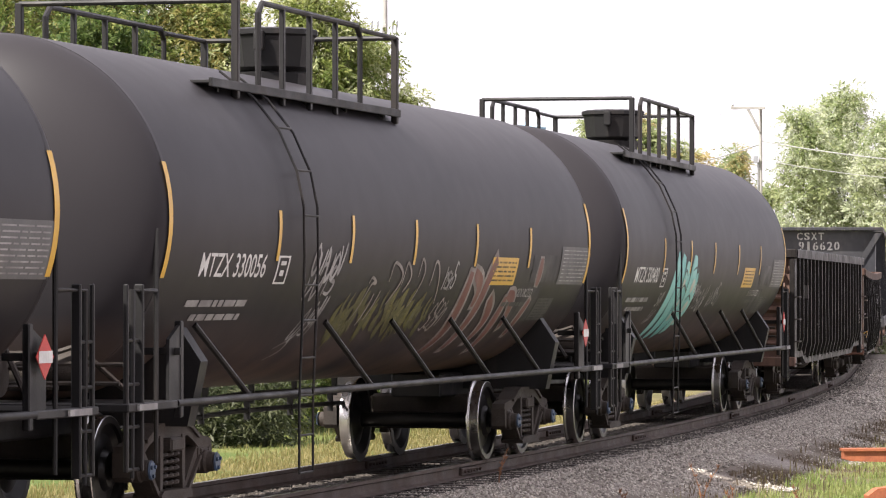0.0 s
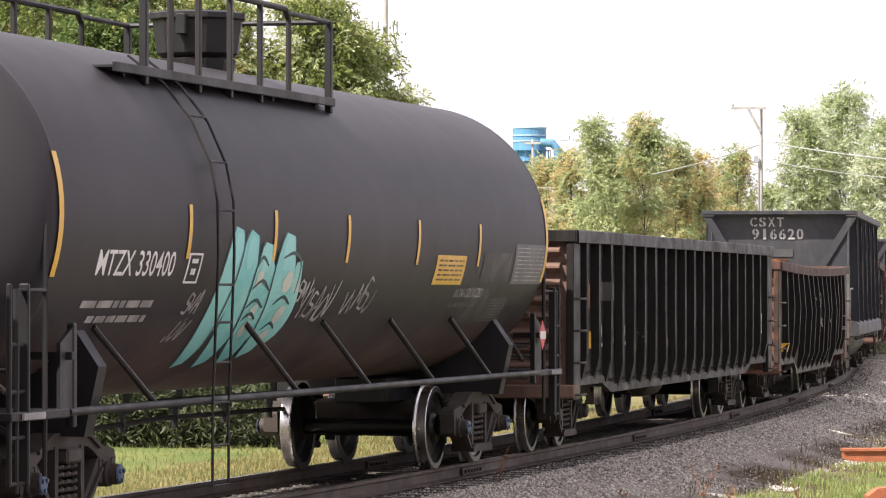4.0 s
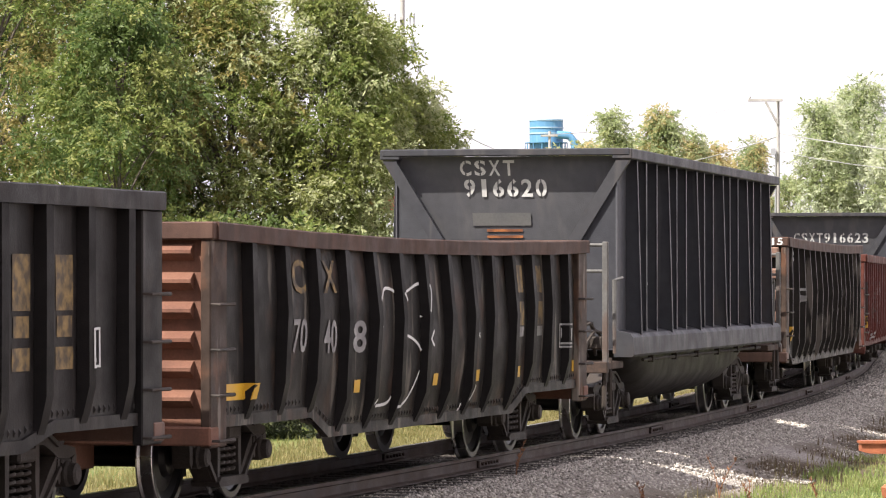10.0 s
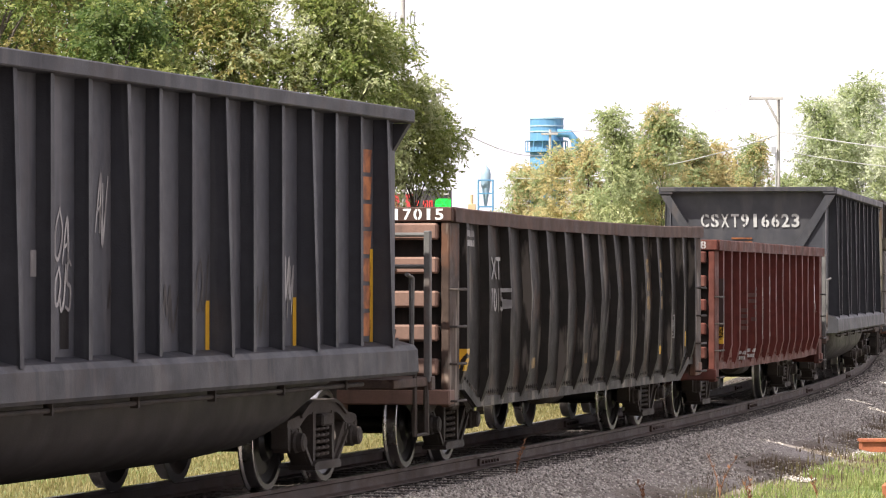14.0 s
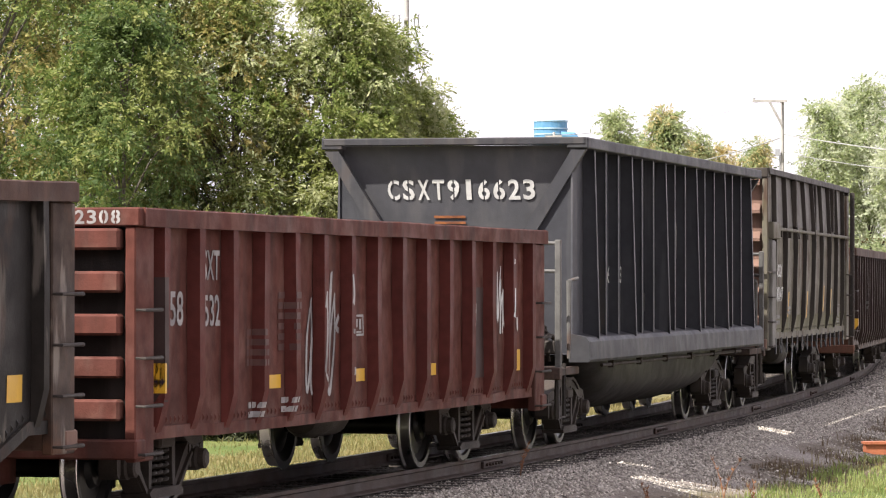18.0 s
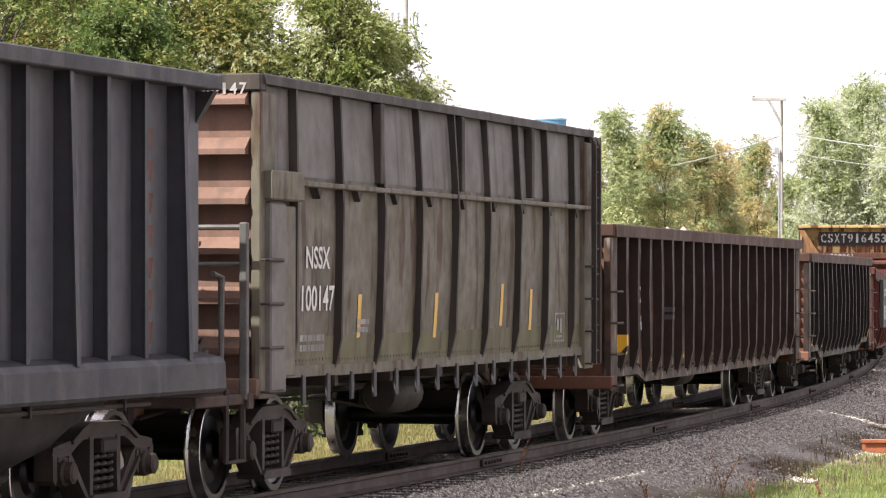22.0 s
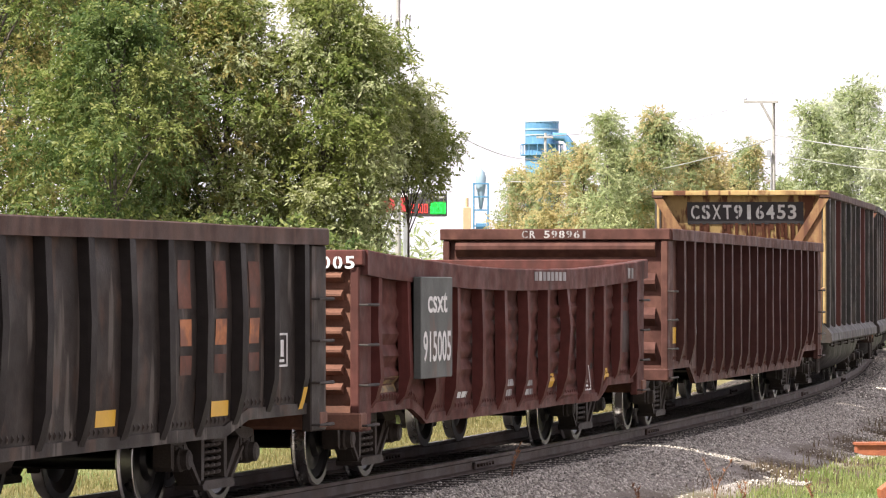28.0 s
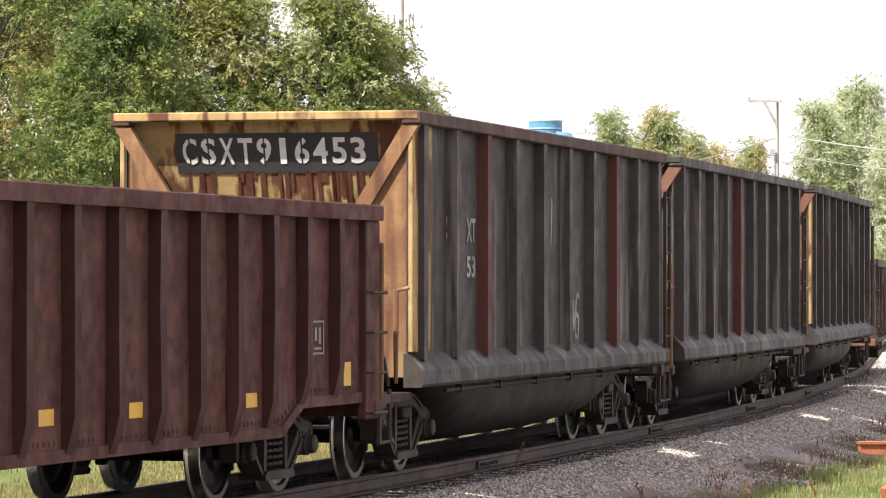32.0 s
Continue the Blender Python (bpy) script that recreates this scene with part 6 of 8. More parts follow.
thing("steel_beam", s, M["orange_beam"], "rusty orange steel beam lying low in the grass", "beam", m=pose(px(1535, 46), 46, 0.03, 0, -6, 8))


# ---------------------------------------------------------------- silo, poles, sign, crossing signs
def silo(x, y, top, r):
    root = new("silo")
    root.matrix_basis = pose(x, y, 0)
    tagged(root, "tall blue steel silo with a pale roof above the trees", "silo")
    part("drum", Shape().lathe([(0, r), (top - 0.9, r)], 40, "z"), M["silo"], root)
    part("roof", Shape().lathe([(top - 0.9, r + 0.06), (top - 0.75, r + 0.06), (top - 0.2, 0.6), (top, 0.1)], 40, "z"), M["silo_roof"], root)
    for z in (top - 1.7, top - 2.3):
        part("band", Shape().lathe([(z, r + 0.01), (z, r + 0.07), (z + 0.14, r + 0.07), (z + 0.14, r + 0.01)], 40, "z"), M["silo_roof"], root)
    walk_ = Shape().lathe([(top - 4.4, r + 0.02), (top - 4.4, r + 0.5), (top - 4.28, r + 0.5), (top - 4.28, r + 0.02)], 40, "z")
    part("gallery", walk_, M["silo"], root)
    for i in range(14):
        a = i * 6.283 / 14
        q = (math.cos(a) * (r + 0.45), math.sin(a) * (r + 0.45))
        part("post", Shape().tube((*q, top - 4.3), (*q, top - 3.2), 0.05, 6), M["silo"], root)
    part("gallery_rail", Shape().lathe([(top - 3.25, r + 0.42), (top - 3.25, r + 0.5), (top - 3.17, r + 0.5), (top - 3.17, r + 0.42)], 40, "z"), M["silo"], root)
    s = Shape()
    s.pipe([(r * 0.6, -r, top - 2.4), (r + 0.6, -r, top - 2.5), (r + 1.1, -r, top - 3.1), (r + 1.25, -r, top - 4.2), (r + 1.25, -r, top - 6.5)], 0.42, 14)
    part("duct", s, M["silo"], root)
    s = Shape()
    s.box(-r - 1.0, -r + 0.6, -r - 0.5, -r + 0.5, top - 9.5, top - 6.2, 0.05)
    s.box(-r - 1.8, -r - 0.8, -r - 0.5, -r + 0.5, top - 11, top - 8.0, 0.05)
    part("machine_house", s, M["tan"], root)
    return root


silo(px(936, 420), 420, EYE_Z + (518 - 213) / 7000 * 420, 1.78)


def cyclone(x, y, top):
    root = new("dust_cyclone")
    root.matrix_basis = pose(x, y, 0)
    tagged(root, "blue steel dust cyclone tower with open frame legs", "industrial tower")
    part("cone", Shape().lathe([(top - 3.2, 0.10), (top - 1.5, 0.36), (top - 0.75, 0.40), (top - 0.35, 0.30), (top - 0.15, 0.12), (top, 0.04)], 24, "z"), M["silo_pale"], root)
    for sx, sy in itertools.product((-0.55, 0.55), repeat=2):
        part("leg", Shape().tube((sx, sy, 0), (sx, sy, top - 1.2), 0.07, 8), M["silo"], root)
    for z in (top - 1.2, top - 2.2, top - 3.2, top - 4.4):
        part("frame_ring", Shape().box(-0.6, 0.6, -0.6, -0.52, z - 0.05, z + 0.05).box(-0.6, 0.6, 0.52, 0.6, z - 0.05, z + 0.05).box(-0.6, -0.52, -0.52, 0.52, z - 0.05, z + 0.05).box(0.52, 0.6, -0.52, 0.52, z - 0.05, z + 0.05), M["silo"], root)
    part("hopper_box", Shape().box(-0.38, 0.46, -0.45, 0.45, 0.0, top - 4.2, 0.03), M["silo"], root)
    part("ladder_cage", Shape().box(-1.35, -0.75, -0.7, -0.2, top - 5.2, top - 3.0, 0.03).tube((-1.05, -0.45, 0), (-1.05, -0.45, top - 2.3), 0.12, 8), M["tan"], root)
    return root


cyclone(px(828, 300), 300, EYE_Z + (518 - 308) / 7000 * 300)


def utility_pole(x, y, h_, r=0.14, label="weathered wooden utility pole"):
    root = new("utility_pole")
    root.matrix_basis = pose(x, y, 0)
    tagged(root, label, "utility pole")
    part("post", Shape().tube((0, 0, 0), (0, 0, h_), r, 14, r * 0.7), M["polewood"], root)
    return root


p1 = utility_pole(px(681, 100), 100, 12.2, 0.085, "weathered wooden utility pole with a grey transformer")
part("transformer", Shape().lathe([(8.2, 0.06), (8.22, 0.14), (8.68, 0.14), (8.72, 0.12), (8.76, 0.03)], 18, "z", (0.22, -0.08, 0)), M["galv"], p1)
part("transformer_bracket", Shape().box(0.05, 0.2, -0.12, -0.04, 8.3, 8.36).box(0.05, 0.2, -0.12, -0.04, 8.55, 8.61), M["galv"], p1)
part("cross_arm", Shape().box(-0.05, 0.05, -1.1, 0.3, 9.18, 9.27, 0.01), M["polewood"], p1)
for x in (-0.33, -0.18, 0.2, 0.3):
    part("insulator", Shape().lathe([(9.10, 0.012), (9.27, 0.02), (9.30, 0.035), (9.36, 0.02), (9.40, 0.035), (9.44, 0.015)], 10, "z", (x, -0.12, 0)), M["galv"], p1)

D2 = 140
p2 = utility_pole(px(1346, D2), D2, EYE_Z + (518 - 188) / 7000 * D2, 0.085, "grey utility pole with a one-sided braced cross arm")
h2 = EYE_Z + (518 - 191) / 7000 * D2
part("cross_arm", Shape().box(-1.06, 0.16, -0.15, -0.07, h2 - 0.05, h2 + 0.05, 0.01), M["polewood"], p2)
part("brace", Shape().tube((-0.45, -0.12, h2 - 0.05), (-0.02, -0.12, h2 - 0.85), 0.045, 8), M["polewood"], p2)
part("brace", Shape().tube((-0.05, -0.12, h2 - 0.05), (-0.02, -0.12, h2 - 0.85), 0.03, 8), M["polewood"], p2)
part("insulator", Shape().lathe([(h2 + 0.05, 0.03), (h2 + 0.1, 0.05), (h2 + 0.16, 0.03)], 10, "z", (-1.0, -0.11, 0)), M["galv"], p2)
part("conduit", Shape().tube((-0.10, -0.08, 0), (-0.10, -0.08, h2 - 1.9), 0.025, 10), M["galv"], p2)
part("meter_box", Shape().box(-0.26, -0.10, -0.2, -0.06, h2 - 1.95, h2 - 1.7, 0.01), M["galv"], p2)
D3 = 200
p3 = utility_pole(px(942, D3), D3, EYE_Z + (518 - 246) / 7000 * D3, 0.09, "slim pale utility pole beside the silo")
h3 = EYE_Z + (518 - 254) / 7000 * D3
for k, hh in enumerate((h3, h3 - 1.3)):
    part("cross_arm", Shape().box(-0.45, 0.4, -0.14, -0.06, hh - 0.05, hh + 0.05, 0.01), M["polewood"], p3)


def cable(name, a, b, sag, r, label):
    n = 16
    pts = [Vector(a).lerp(Vector(b), i / n) - Vector((0, 0, sag * 4 * (i / n) * (1 - i / n))) for i in range(n + 1)]
    thing(name, Shape().pipe(pts, r, 5), M["wire"], label, "cable")


def spot(x, y, d):
    return (px(x, d), d, EYE_Z + (518 - y) / 7000 * d)


cable("power_cable", spot(681, 180, 100), spot(942, 290, 200), 0.6, 0.016, "thin power cable sagging between poles")
cable("power_cable", spot(942, 252, 200), spot(1346, 175, 400), 0.8, 0.02, "thin power cable sagging between poles")
cable("power_cable", spot(880, 332, 170), spot(1346, 255, 140), 0.5, 0.022, "sunlit telephone cable before the trees")
cable("power_cable", spot(1350, 250, 140), spot(1700, 292, 120), 0.1, 0.022, "sunlit telephone cable before the trees")
cable("power_cable", spot(1350, 282, 140), spot(1700, 322, 120), 0.15, 0.014, "thin telephone cable before the trees")


def price_sign(x, y):
    """petrol price board behind the trees"""
    root = new("price_sign")
    root.matrix_basis = pose(x, y, 0)
    tagged(root, "lit petrol price board with red and green digits", "sign")
    z0 = EYE_Z
    k = y / 7000
    zz = lambda v: z0 + (518 - v) * k
    xx = lambda v: (v - 750) * k
    part("board", Shape().box(xx(700), xx(768), -0.06, 0.12, zz(394), zz(353), 0.02), M["board"], root)
    part("canopy", Shape().box(xx(612), xx(700) - 0.01, -0.02, 0.12, zz(386), zz(360), 0.02), M["sign_red"], root)
    part("canopy_top", Shape().box(xx(612), xx(700) - 0.01, -0.04, 0.14, zz(360) + 0.01, zz(353), 0.01), M["white"], root)
    part("post", Shape().box(xx(690), xx(700), 0.13, 0.3, 0, zz(356), 0.02), M["galv"], root)

    def digit(cx, cz, w, h_, segs, mat):
        t = w * 0.24
        q = Shape()
        S = {"a": (-w / 2, w / 2, h_ / 2 - t, h_ / 2), "g": (-w / 2, w / 2, -t / 2, t / 2), "d": (-w / 2, w / 2, -h_ / 2, -h_ / 2 + t), "f": (-w / 2, -w / 2 + t, 0, h_ / 2), "b": (w / 2 - t, w / 2, 0, h_ / 2), "e": (-w / 2, -w / 2 + t, -h_ / 2, 0), "c": (w / 2 - t, w / 2, -h_ / 2, 0)}
        for i, g in enumerate(segs):
            x0, x1, a0, a1 = S[g]
            q.box(cx + x0, cx + x1, -0.075 - 0.001 * i, -0.062, cz + a0, cz + a1)
        part("digit", q, M[mat], root, smooth=0)
    part("green_panel", Shape().box(xx(738), xx(766), -0.068, -0.061, zz(390), zz(368)), M["led_green_dim"], root)
    for v, segs in ((742, "afgcd"), (749, "abged"), (756, "afgcd"), (763, "bc")):
        digit(xx(v), zz(379), 5 * k, 17 * k, segs, "led_green")
    for v, segs in ((707, "abged"), (716, "bc"), (723, "abcdef"), (731, "abcdef")):
        digit(xx(v), zz(380), 5.5 * k, 16 * k, segs, "led_red")
    part("caption_bar", Shape().box(xx(745), xx(763), -0.07, -0.061, zz(362), zz(358)), M["chalk"], root)
    return root


M["led_green_dim"] = glow_material("green_diode_panel", (0.01, 0.45, 0.05), 0.55)
price_sign(px(750, 112), 112)


def crossing_sign(x, y, turn):
    root = new("crossing_sign")
    root.matrix_basis = pose(x, y, 0, 0, 0, turn)
    tagged(root, "white crossbuck sign on a slim post at the crossing", "road sign", "crossing signs")
    part("post", Shape().tube((0, 0, 0), (0, 0, 4.2), 0.05, 10), M["galv"], root)
    for i, a in enumerate((0.75, -0.75)):
        q = Shape().box(-0.40, 0.40, -0.075 - 0.012 * i, -0.065 - 0.012 * i, -0.07, 0.07, 0.002)
        b = part("blade", q, M["white"], root)
        b.matrix_basis = Matrix.Translation((0, 0, 3.95)) @ Matrix.Rotation(a, 4, "Y")
    return root


crossing_sign(px(1158, 118), 118, 0)
crossing_sign(px(1012, 118), 118, 82)

# ---------------------------------------------------------------- lettering, reflectors and graffiti
def rib_depth(sp, x, z):
    """distance of the painted surface from the car's middle: panel, rib flank or rib face"""
    d = 0.0
    for r in sp["ribs"]:
        a = abs(x - r)
        if a <= sp["w"] / 2:
            d = sp["d"] * min(1.0, (sp["w"] / 2 - a) / (sp["w"] * 0.07)) * float(np.interp(z - sp["low"](r) - 0.02, (0.0, 0.12, 0.32), (0.15, 0.55, 1.0)))
            break
    return sp["wp"] + sp["out"](x, z) + d + 0.005


def flat_mesh(verts, faces, name):
    me = bpy.data.meshes.new(name)
    me.from_pydata(verts, [], faces)
    return me


def drape(car, me, mat, name, label="", lift=0.0):
    """lay a flat x, z mesh on the camera-side face so that it follows the ribs"""
    sp = SPEC[car.name]
    bm = bmesh.new()
    bm.from_mesh(me)
    xs = [v.co.x for v in bm.verts]
    lo, hi = min(xs), max(xs)
    for r in sp["ribs"]:
        for q in (-0.5, -0.43, 0.43, 0.5):
            c = r + q * sp["w"]
            if lo < c < hi:
                bmesh.ops.bisect_plane(bm, geom=bm.verts[:] + bm.edges[:] + bm.faces[:], plane_co=(c, 0, 0), plane_no=(1, 0, 0))
    for v in bm.verts:
        v.co.y = -rib_depth(sp, v.co.x, v.co.z) - lift
    bm.to_mesh(me)
    bm.free()
    me.materials.clear()
    me.materials.append(mat)
    me.name = name
    ob = new(name, me)
    ob.parent = car
    return tagged(ob, label) if label else ob


def bay(car, x, w):
    """middle and width of the panel between two ribs that holds x, for marks that fit into it"""
    r = sorted(SPEC[car.name]["ribs"])
    for a, b in zip(r[:-1], r[1:]):
        free = b - a - SPEC[car.name]["w"]
        if a <= x < b and w < free + 0.08:
            return (a + b) / 2 + 0.09, min(w, free - 0.18)
    return x, w


def side_text(car, text, x, z, h, w, mat, name="lettering", label=""):
    x, w = bay(car, x, w)
    for me in islands(letters(text, h, w)):
        for v in me.vertices:
            v.co = (v.co.x + x, 0, v.co.y + z)
        drape(car, me, mat, "letter", label, 0.005)


def side_patch(car, x, z, w, h, mat, name="reflector", label="", lean=0.0):
    x, w = bay(car, x, w)
    V, F = [], []
    n = max(2, int(h / 0.15))
    for i in range(n + 1):
        q = i / n
        V += [(x - w / 2 + lean * q, 0, z - h / 2 + h * q), (x + w / 2 + lean * q, 0, z - h / 2 + h * q)]
    F = [(2 * i, 2 * i + 1, 2 * i + 3, 2 * i + 2) for i in range(n)]
    return drape(car, flat_mesh(V, F, name), mat, name, label)


def side_bars(car, x, z, w, h, rows, mat, seed=0):
    """plain bars in place of small writing"""
    r_ = random.Random(seed)
    V, F = [], []
    for i in range(rows):
        zz = z + h / 2 - (i + 0.5) * h / rows
        a = x - w / 2
        while a < x + w / 2 - 0.02:
            b = min(x + w / 2, a + r_.uniform(0.06, 0.2))
            k = len(V)
            V += [(a, 0, zz - h / rows * 0.32), (b, 0, zz - h / rows * 0.32), (b, 0, zz + h / rows * 0.32), (a, 0, zz + h / rows * 0.32)]
            F.append((k, k + 1, k + 2, k + 3))
            a = b + 0.025
    return drape(car, flat_mesh(V, F, "small_print"), mat, "small_print", lift=0.004)


def frame_box(car, x, z, w, h, mat, seed=1):
    """stencilled frame with a few bars inside"""
    t = 0.02
    V, F = [], []
    for a, b, c, d in ((x - w / 2, x + w / 2, z + h / 2 - t, z + h / 2), (x - w / 2, x + w / 2, z - h / 2, z - h / 2 + t), (x - w / 2, x - w / 2 + t * 1.6, z - h / 2, z + h / 2), (x + w / 2 - t * 1.6, x + w / 2, z - h / 2, z + h / 2),
                       (x - w * 0.28, x - w * 0.1, z - h * 0.1, z + h * 0.3), (x + w * 0.05, x + w * 0.25, z - h * 0.2, z + h * 0.3), (x - w * 0.3, x + w * 0.28, z - h * 0.36, z - h * 0.28)):
        k = len(V)
        V += [(a, 0, c), (b, 0, c), (b, 0, d), (a, 0, d)]
        F.append((k, k + 1, k + 2, k + 3))
    return drape(car, flat_mesh(V, F, "stencil_box"), mat, "stencil_box", lift=0.004)


def curve(pts, n=10):
    """smooth line through the points"""
    P = [np.array(p, float) for p in pts]
    P = [2 * P[0] - P[1]] + P + [2 * P[-1] - P[-2]]
    out = []
    for i in range(1, len(P) - 2):
        for j in range(n):
            t = j / n
            out.append(0.5 * (2 * P[i] + (P[i + 1] - P[i - 1]) * t + (2 * P[i - 1] - 5 * P[i] + 4 * P[i + 1] - P[i + 2]) * t * t + (3 * P[i] - P[i - 1] - 3 * P[i + 1] + P[i + 2]) * t ** 3))
    out.append(P[-2])
    return out


def ribbon(strokes, width, taper=0.0):
    """flat ribbons along strokes of (x, z) points"""
    V, F = [], []
    for st in strokes:
        k = len(V)
        n = len(st)
        for i, p in enumerate(st):
            a, b = st[max(0, i - 1)], st[min(n - 1, i + 1)]
            d = np.array(b) - np.array(a)
            L_ = np.hypot(*d) + 1e-9
            nx, nz = -d[1] / L_, d[0] / L_
            w = width / 2 * (1 - taper * abs(2 * i / (n - 1) - 1) ** 2)
            V += [(p[0] - nx * w, 0, p[1] - nz * w), (p[0] + nx * w, 0, p[1] + nz * w)]
        F += [(k + 2 * i, k + 2 * i + 1, k + 2 * i + 3, k + 2 * i + 2) for i in range(n - 1)]
    return V, F


HOOKS = (((0, 0), (0.1, 1), (0.5, 0.3), (0.8, 1), (0.9, 0)), ((0.8, 0.9), (0.2, 1), (0.1, 0.6), (0.8, 0.45), (0.7, 0.05), (0.0, 0.1)), ((0.1, 1), (0.15, 0), (0.2, 0.5), (0.7, 0.7), (0.75, 0)),
         ((0.5, 1), (0.05, 0.6), (0.1, 0.1), (0.6, 0.0), (0.9, 0.5), (0.5, 0.95)), ((0, 0.9), (0.45, 0), (0.9, 1.0)), ((0.1, 0), (0.5, 1), (0.9, 0), (0.7, 0.4), (0.2, 0.35)), ((0.7, 1), (0.65, 0.2), (0.3, -0.1), (0.0, 0.2)))


def tag_strokes(x, z, w, h, seed, n=5, slant=0.25):
    """a run of hand-drawn hooks, peaks and loops filling a box"""
    r_ = random.Random(seed)
    out = []
    for i in range(n):
        hook = HOOKS[r_.randrange(len(HOOKS))]
        tall, lift = r_.uniform(0.7, 1.15), r_.uniform(-0.12, 0.12)
        x0 = x - w / 2 + w * i / n
        out.append(curve([(x0 + (p * 1.1 + r_.uniform(-0.05, 0.05)) * w / n + slant * (q - 0.5) * h * 0.5, z + (q * tall - 0.5 + lift) * h) for p, q in hook], 7))
    return out


def side_scrawl(car, strokes, width, mat, label="sprayed scrawl", taper=0.4):
    sp = SPEC[car.name]
    for st in strokes:
        V, F = ribbon([st], width, taper)
        Y_ = [-rib_depth(sp, x, z) - 0.002 for x, y, z in V]
        F = [f for f in F if max(Y_[i] for i in f) - min(Y_[i] for i in f) < 0.03]
        if not F:
            continue
        me = flat_mesh([(x, y, z) for (x, _, z), y in zip(V, Y_)], F, "graffiti")
        me.materials.append(mat)
        ob = new("graffiti", me)
        ob.parent = car
        tagged(ob, label)


def round_mesh(car, me, mat, name, label="", lift=0.004, r=1.53, zc=2.55):
    """wrap a flat (x, angle) mesh round the camera-side flank of a tank"""
    for v in me.vertices:
        a = v.co.z
        v.co = (v.co.x, -(r + lift) * math.cos(a), zc + (r + lift) * math.sin(a))
    me.materials.clear()
    me.materials.append(mat)
    ob = new(name, me)
    ob.parent = car
    return tagged(ob, label) if label else ob


def tank_text(car, text, x0, x1, a0, a1, mat):
    for me in islands(letters(text, abs(a0 - a1) * 1.53, x1 - x0, 0.010)):
        for v in me.vertices:
            v.co = (v.co.x + (x0 + x1) / 2, 0, (a0 + a1) / 2 + v.co.y / 1.53)
        round_mesh(car, me, mat, "letter")


def tank_patch(car, x0, x1, a0, a1, mat, name="placard", label="", lift=0.005):
    n = 6
    V = [(x, 0, a0 + (a1 - a0) * i / n) for i in range(n + 1) for x in (x0, x1)]
    return round_mesh(car, flat_mesh(V, [(2 * i, 2 * i + 1, 2 * i + 3, 2 * i + 2) for i in range(n)], name), mat, name, label, lift)


def tank_bars(car, x0, x1, a0, a1, rows, mat, seed=0, fill=0.6, lift=0.008):
    r_ = random.Random(seed)
    V, F = [], []
    for i in range(rows):
        c = a0 + (a1 - a0) * (i + 0.5) / rows
        hh = abs(a1 - a0) / rows * 0.5 * fill
        x = x0
        while x < x1 - 0.03:
            b = min(x1, x + r_.uniform(0.1, 0.35))
            k = len(V)
            V += [(x, 0, c - hh), (b, 0, c - hh), (b, 0, c + hh), (x, 0, c + hh)]
            F.append((k, k + 1, k + 2, k + 3))
            x = b + 0.04
    return round_mesh(car, flat_mesh(V, F, "small_print"), mat, "small_print", lift=lift)


def tank_scrawl(car, strokes, width, mat, label, taper=0.4, lift=0.006):
    """strokes in (x, angle); widths in metres"""
    for i, st in enumerate(strokes):
        V, F = ribbon([[(p[0], p[1] * 1.53) for p in st]], width, taper)
        V = [(x, y, z / 1.53) for x, y, z in V]
        round_mesh(car, flat_mesh(V, F, "graffiti"), mat, "graffiti", label, lift + 0.0004 * i)


# tank cars
def tank_marks(car, number):
    if number:
        tank_text(car, number, -7.05, -5.18, -0.19, -0.33, M["white"])
    for a, b, c, d in ((-4.84, -4.48, -0.188, -0.200), (-4.84, -4.48, -0.348, -0.36), (-4.84, -4.80, -0.188, -0.36), (-4.52, -4.48, -0.188, -0.36), (-4.74, -4.58, -0.22, -0.245), (-4.72, -4.60, -0.275, -0.31)):
        tank_patch(car, a, b, c, d, M["white"], "stencil_box")
    tank_bars(car, -7.1, -5.4, -0.445, -0.515, 1, M["chalk"], 2)
    tank_bars(car, -6.8, -5.4, -0.535, -0.605, 1, M["chalk"], 3)
    tank_patch(car, 3.2, 4.4, -0.15, -0.355, M["yellow"], "placard", "yellow stencilled placard")
    tank_bars(car, 3.3, 4.3, -0.17, -0.335, 5, M["ochre"], 4, 0.4)
    tank_patch(car, 6.55, 8.0, -0.05, -0.345, M["grey_patch"], "data_panel")
    tank_bars(car, 6.65, 7.9, -0.065, -0.33, 9, M["chalk"], 5, 0.3)
    tank_text(car, "NON-ODORIZED", 4.32, 5.50, -0.385, -0.455, M["chalk"])
    tank_bars(car, 4.25, 5.40, -0.485, -0.53, 1, M["tank_patch"], 7, 0.8)
    tank_patch(car, 5.15, 6.40, -0.12, -0.33, M["tank_fade"], "paint_patch")
    tank_patch(car, 4.9, 5.9, -0.37, -0.66, M["tank_fade"], "paint_patch", lift=0.0035)
    tank_patch(car, 5.95, 6.75, -0.46, -0.655, M["tank_patch"], "data_panel")
    tank_bars(car, 6.0, 6.7, -0.47, -0.645, 7, M["tank_fade"], 8, 0.4)


M["tank_fade"] = surface("dull_black_repaint", (0.026, 0.0245, 0.026), (0.032, 0.030, 0.031), 0.6, size=0.5, bump=0)
M["tank_patch"] = surface("greyed_paint_patch", (0.05, 0.049, 0.048), (0.065, 0.063, 0.06), 0.6, size=0.5, bump=0)
tank_marks(tank_a, "")
tank_marks(tank_b, "MTZX 330056")
tank_marks(tank_c, "MTZX 330400")


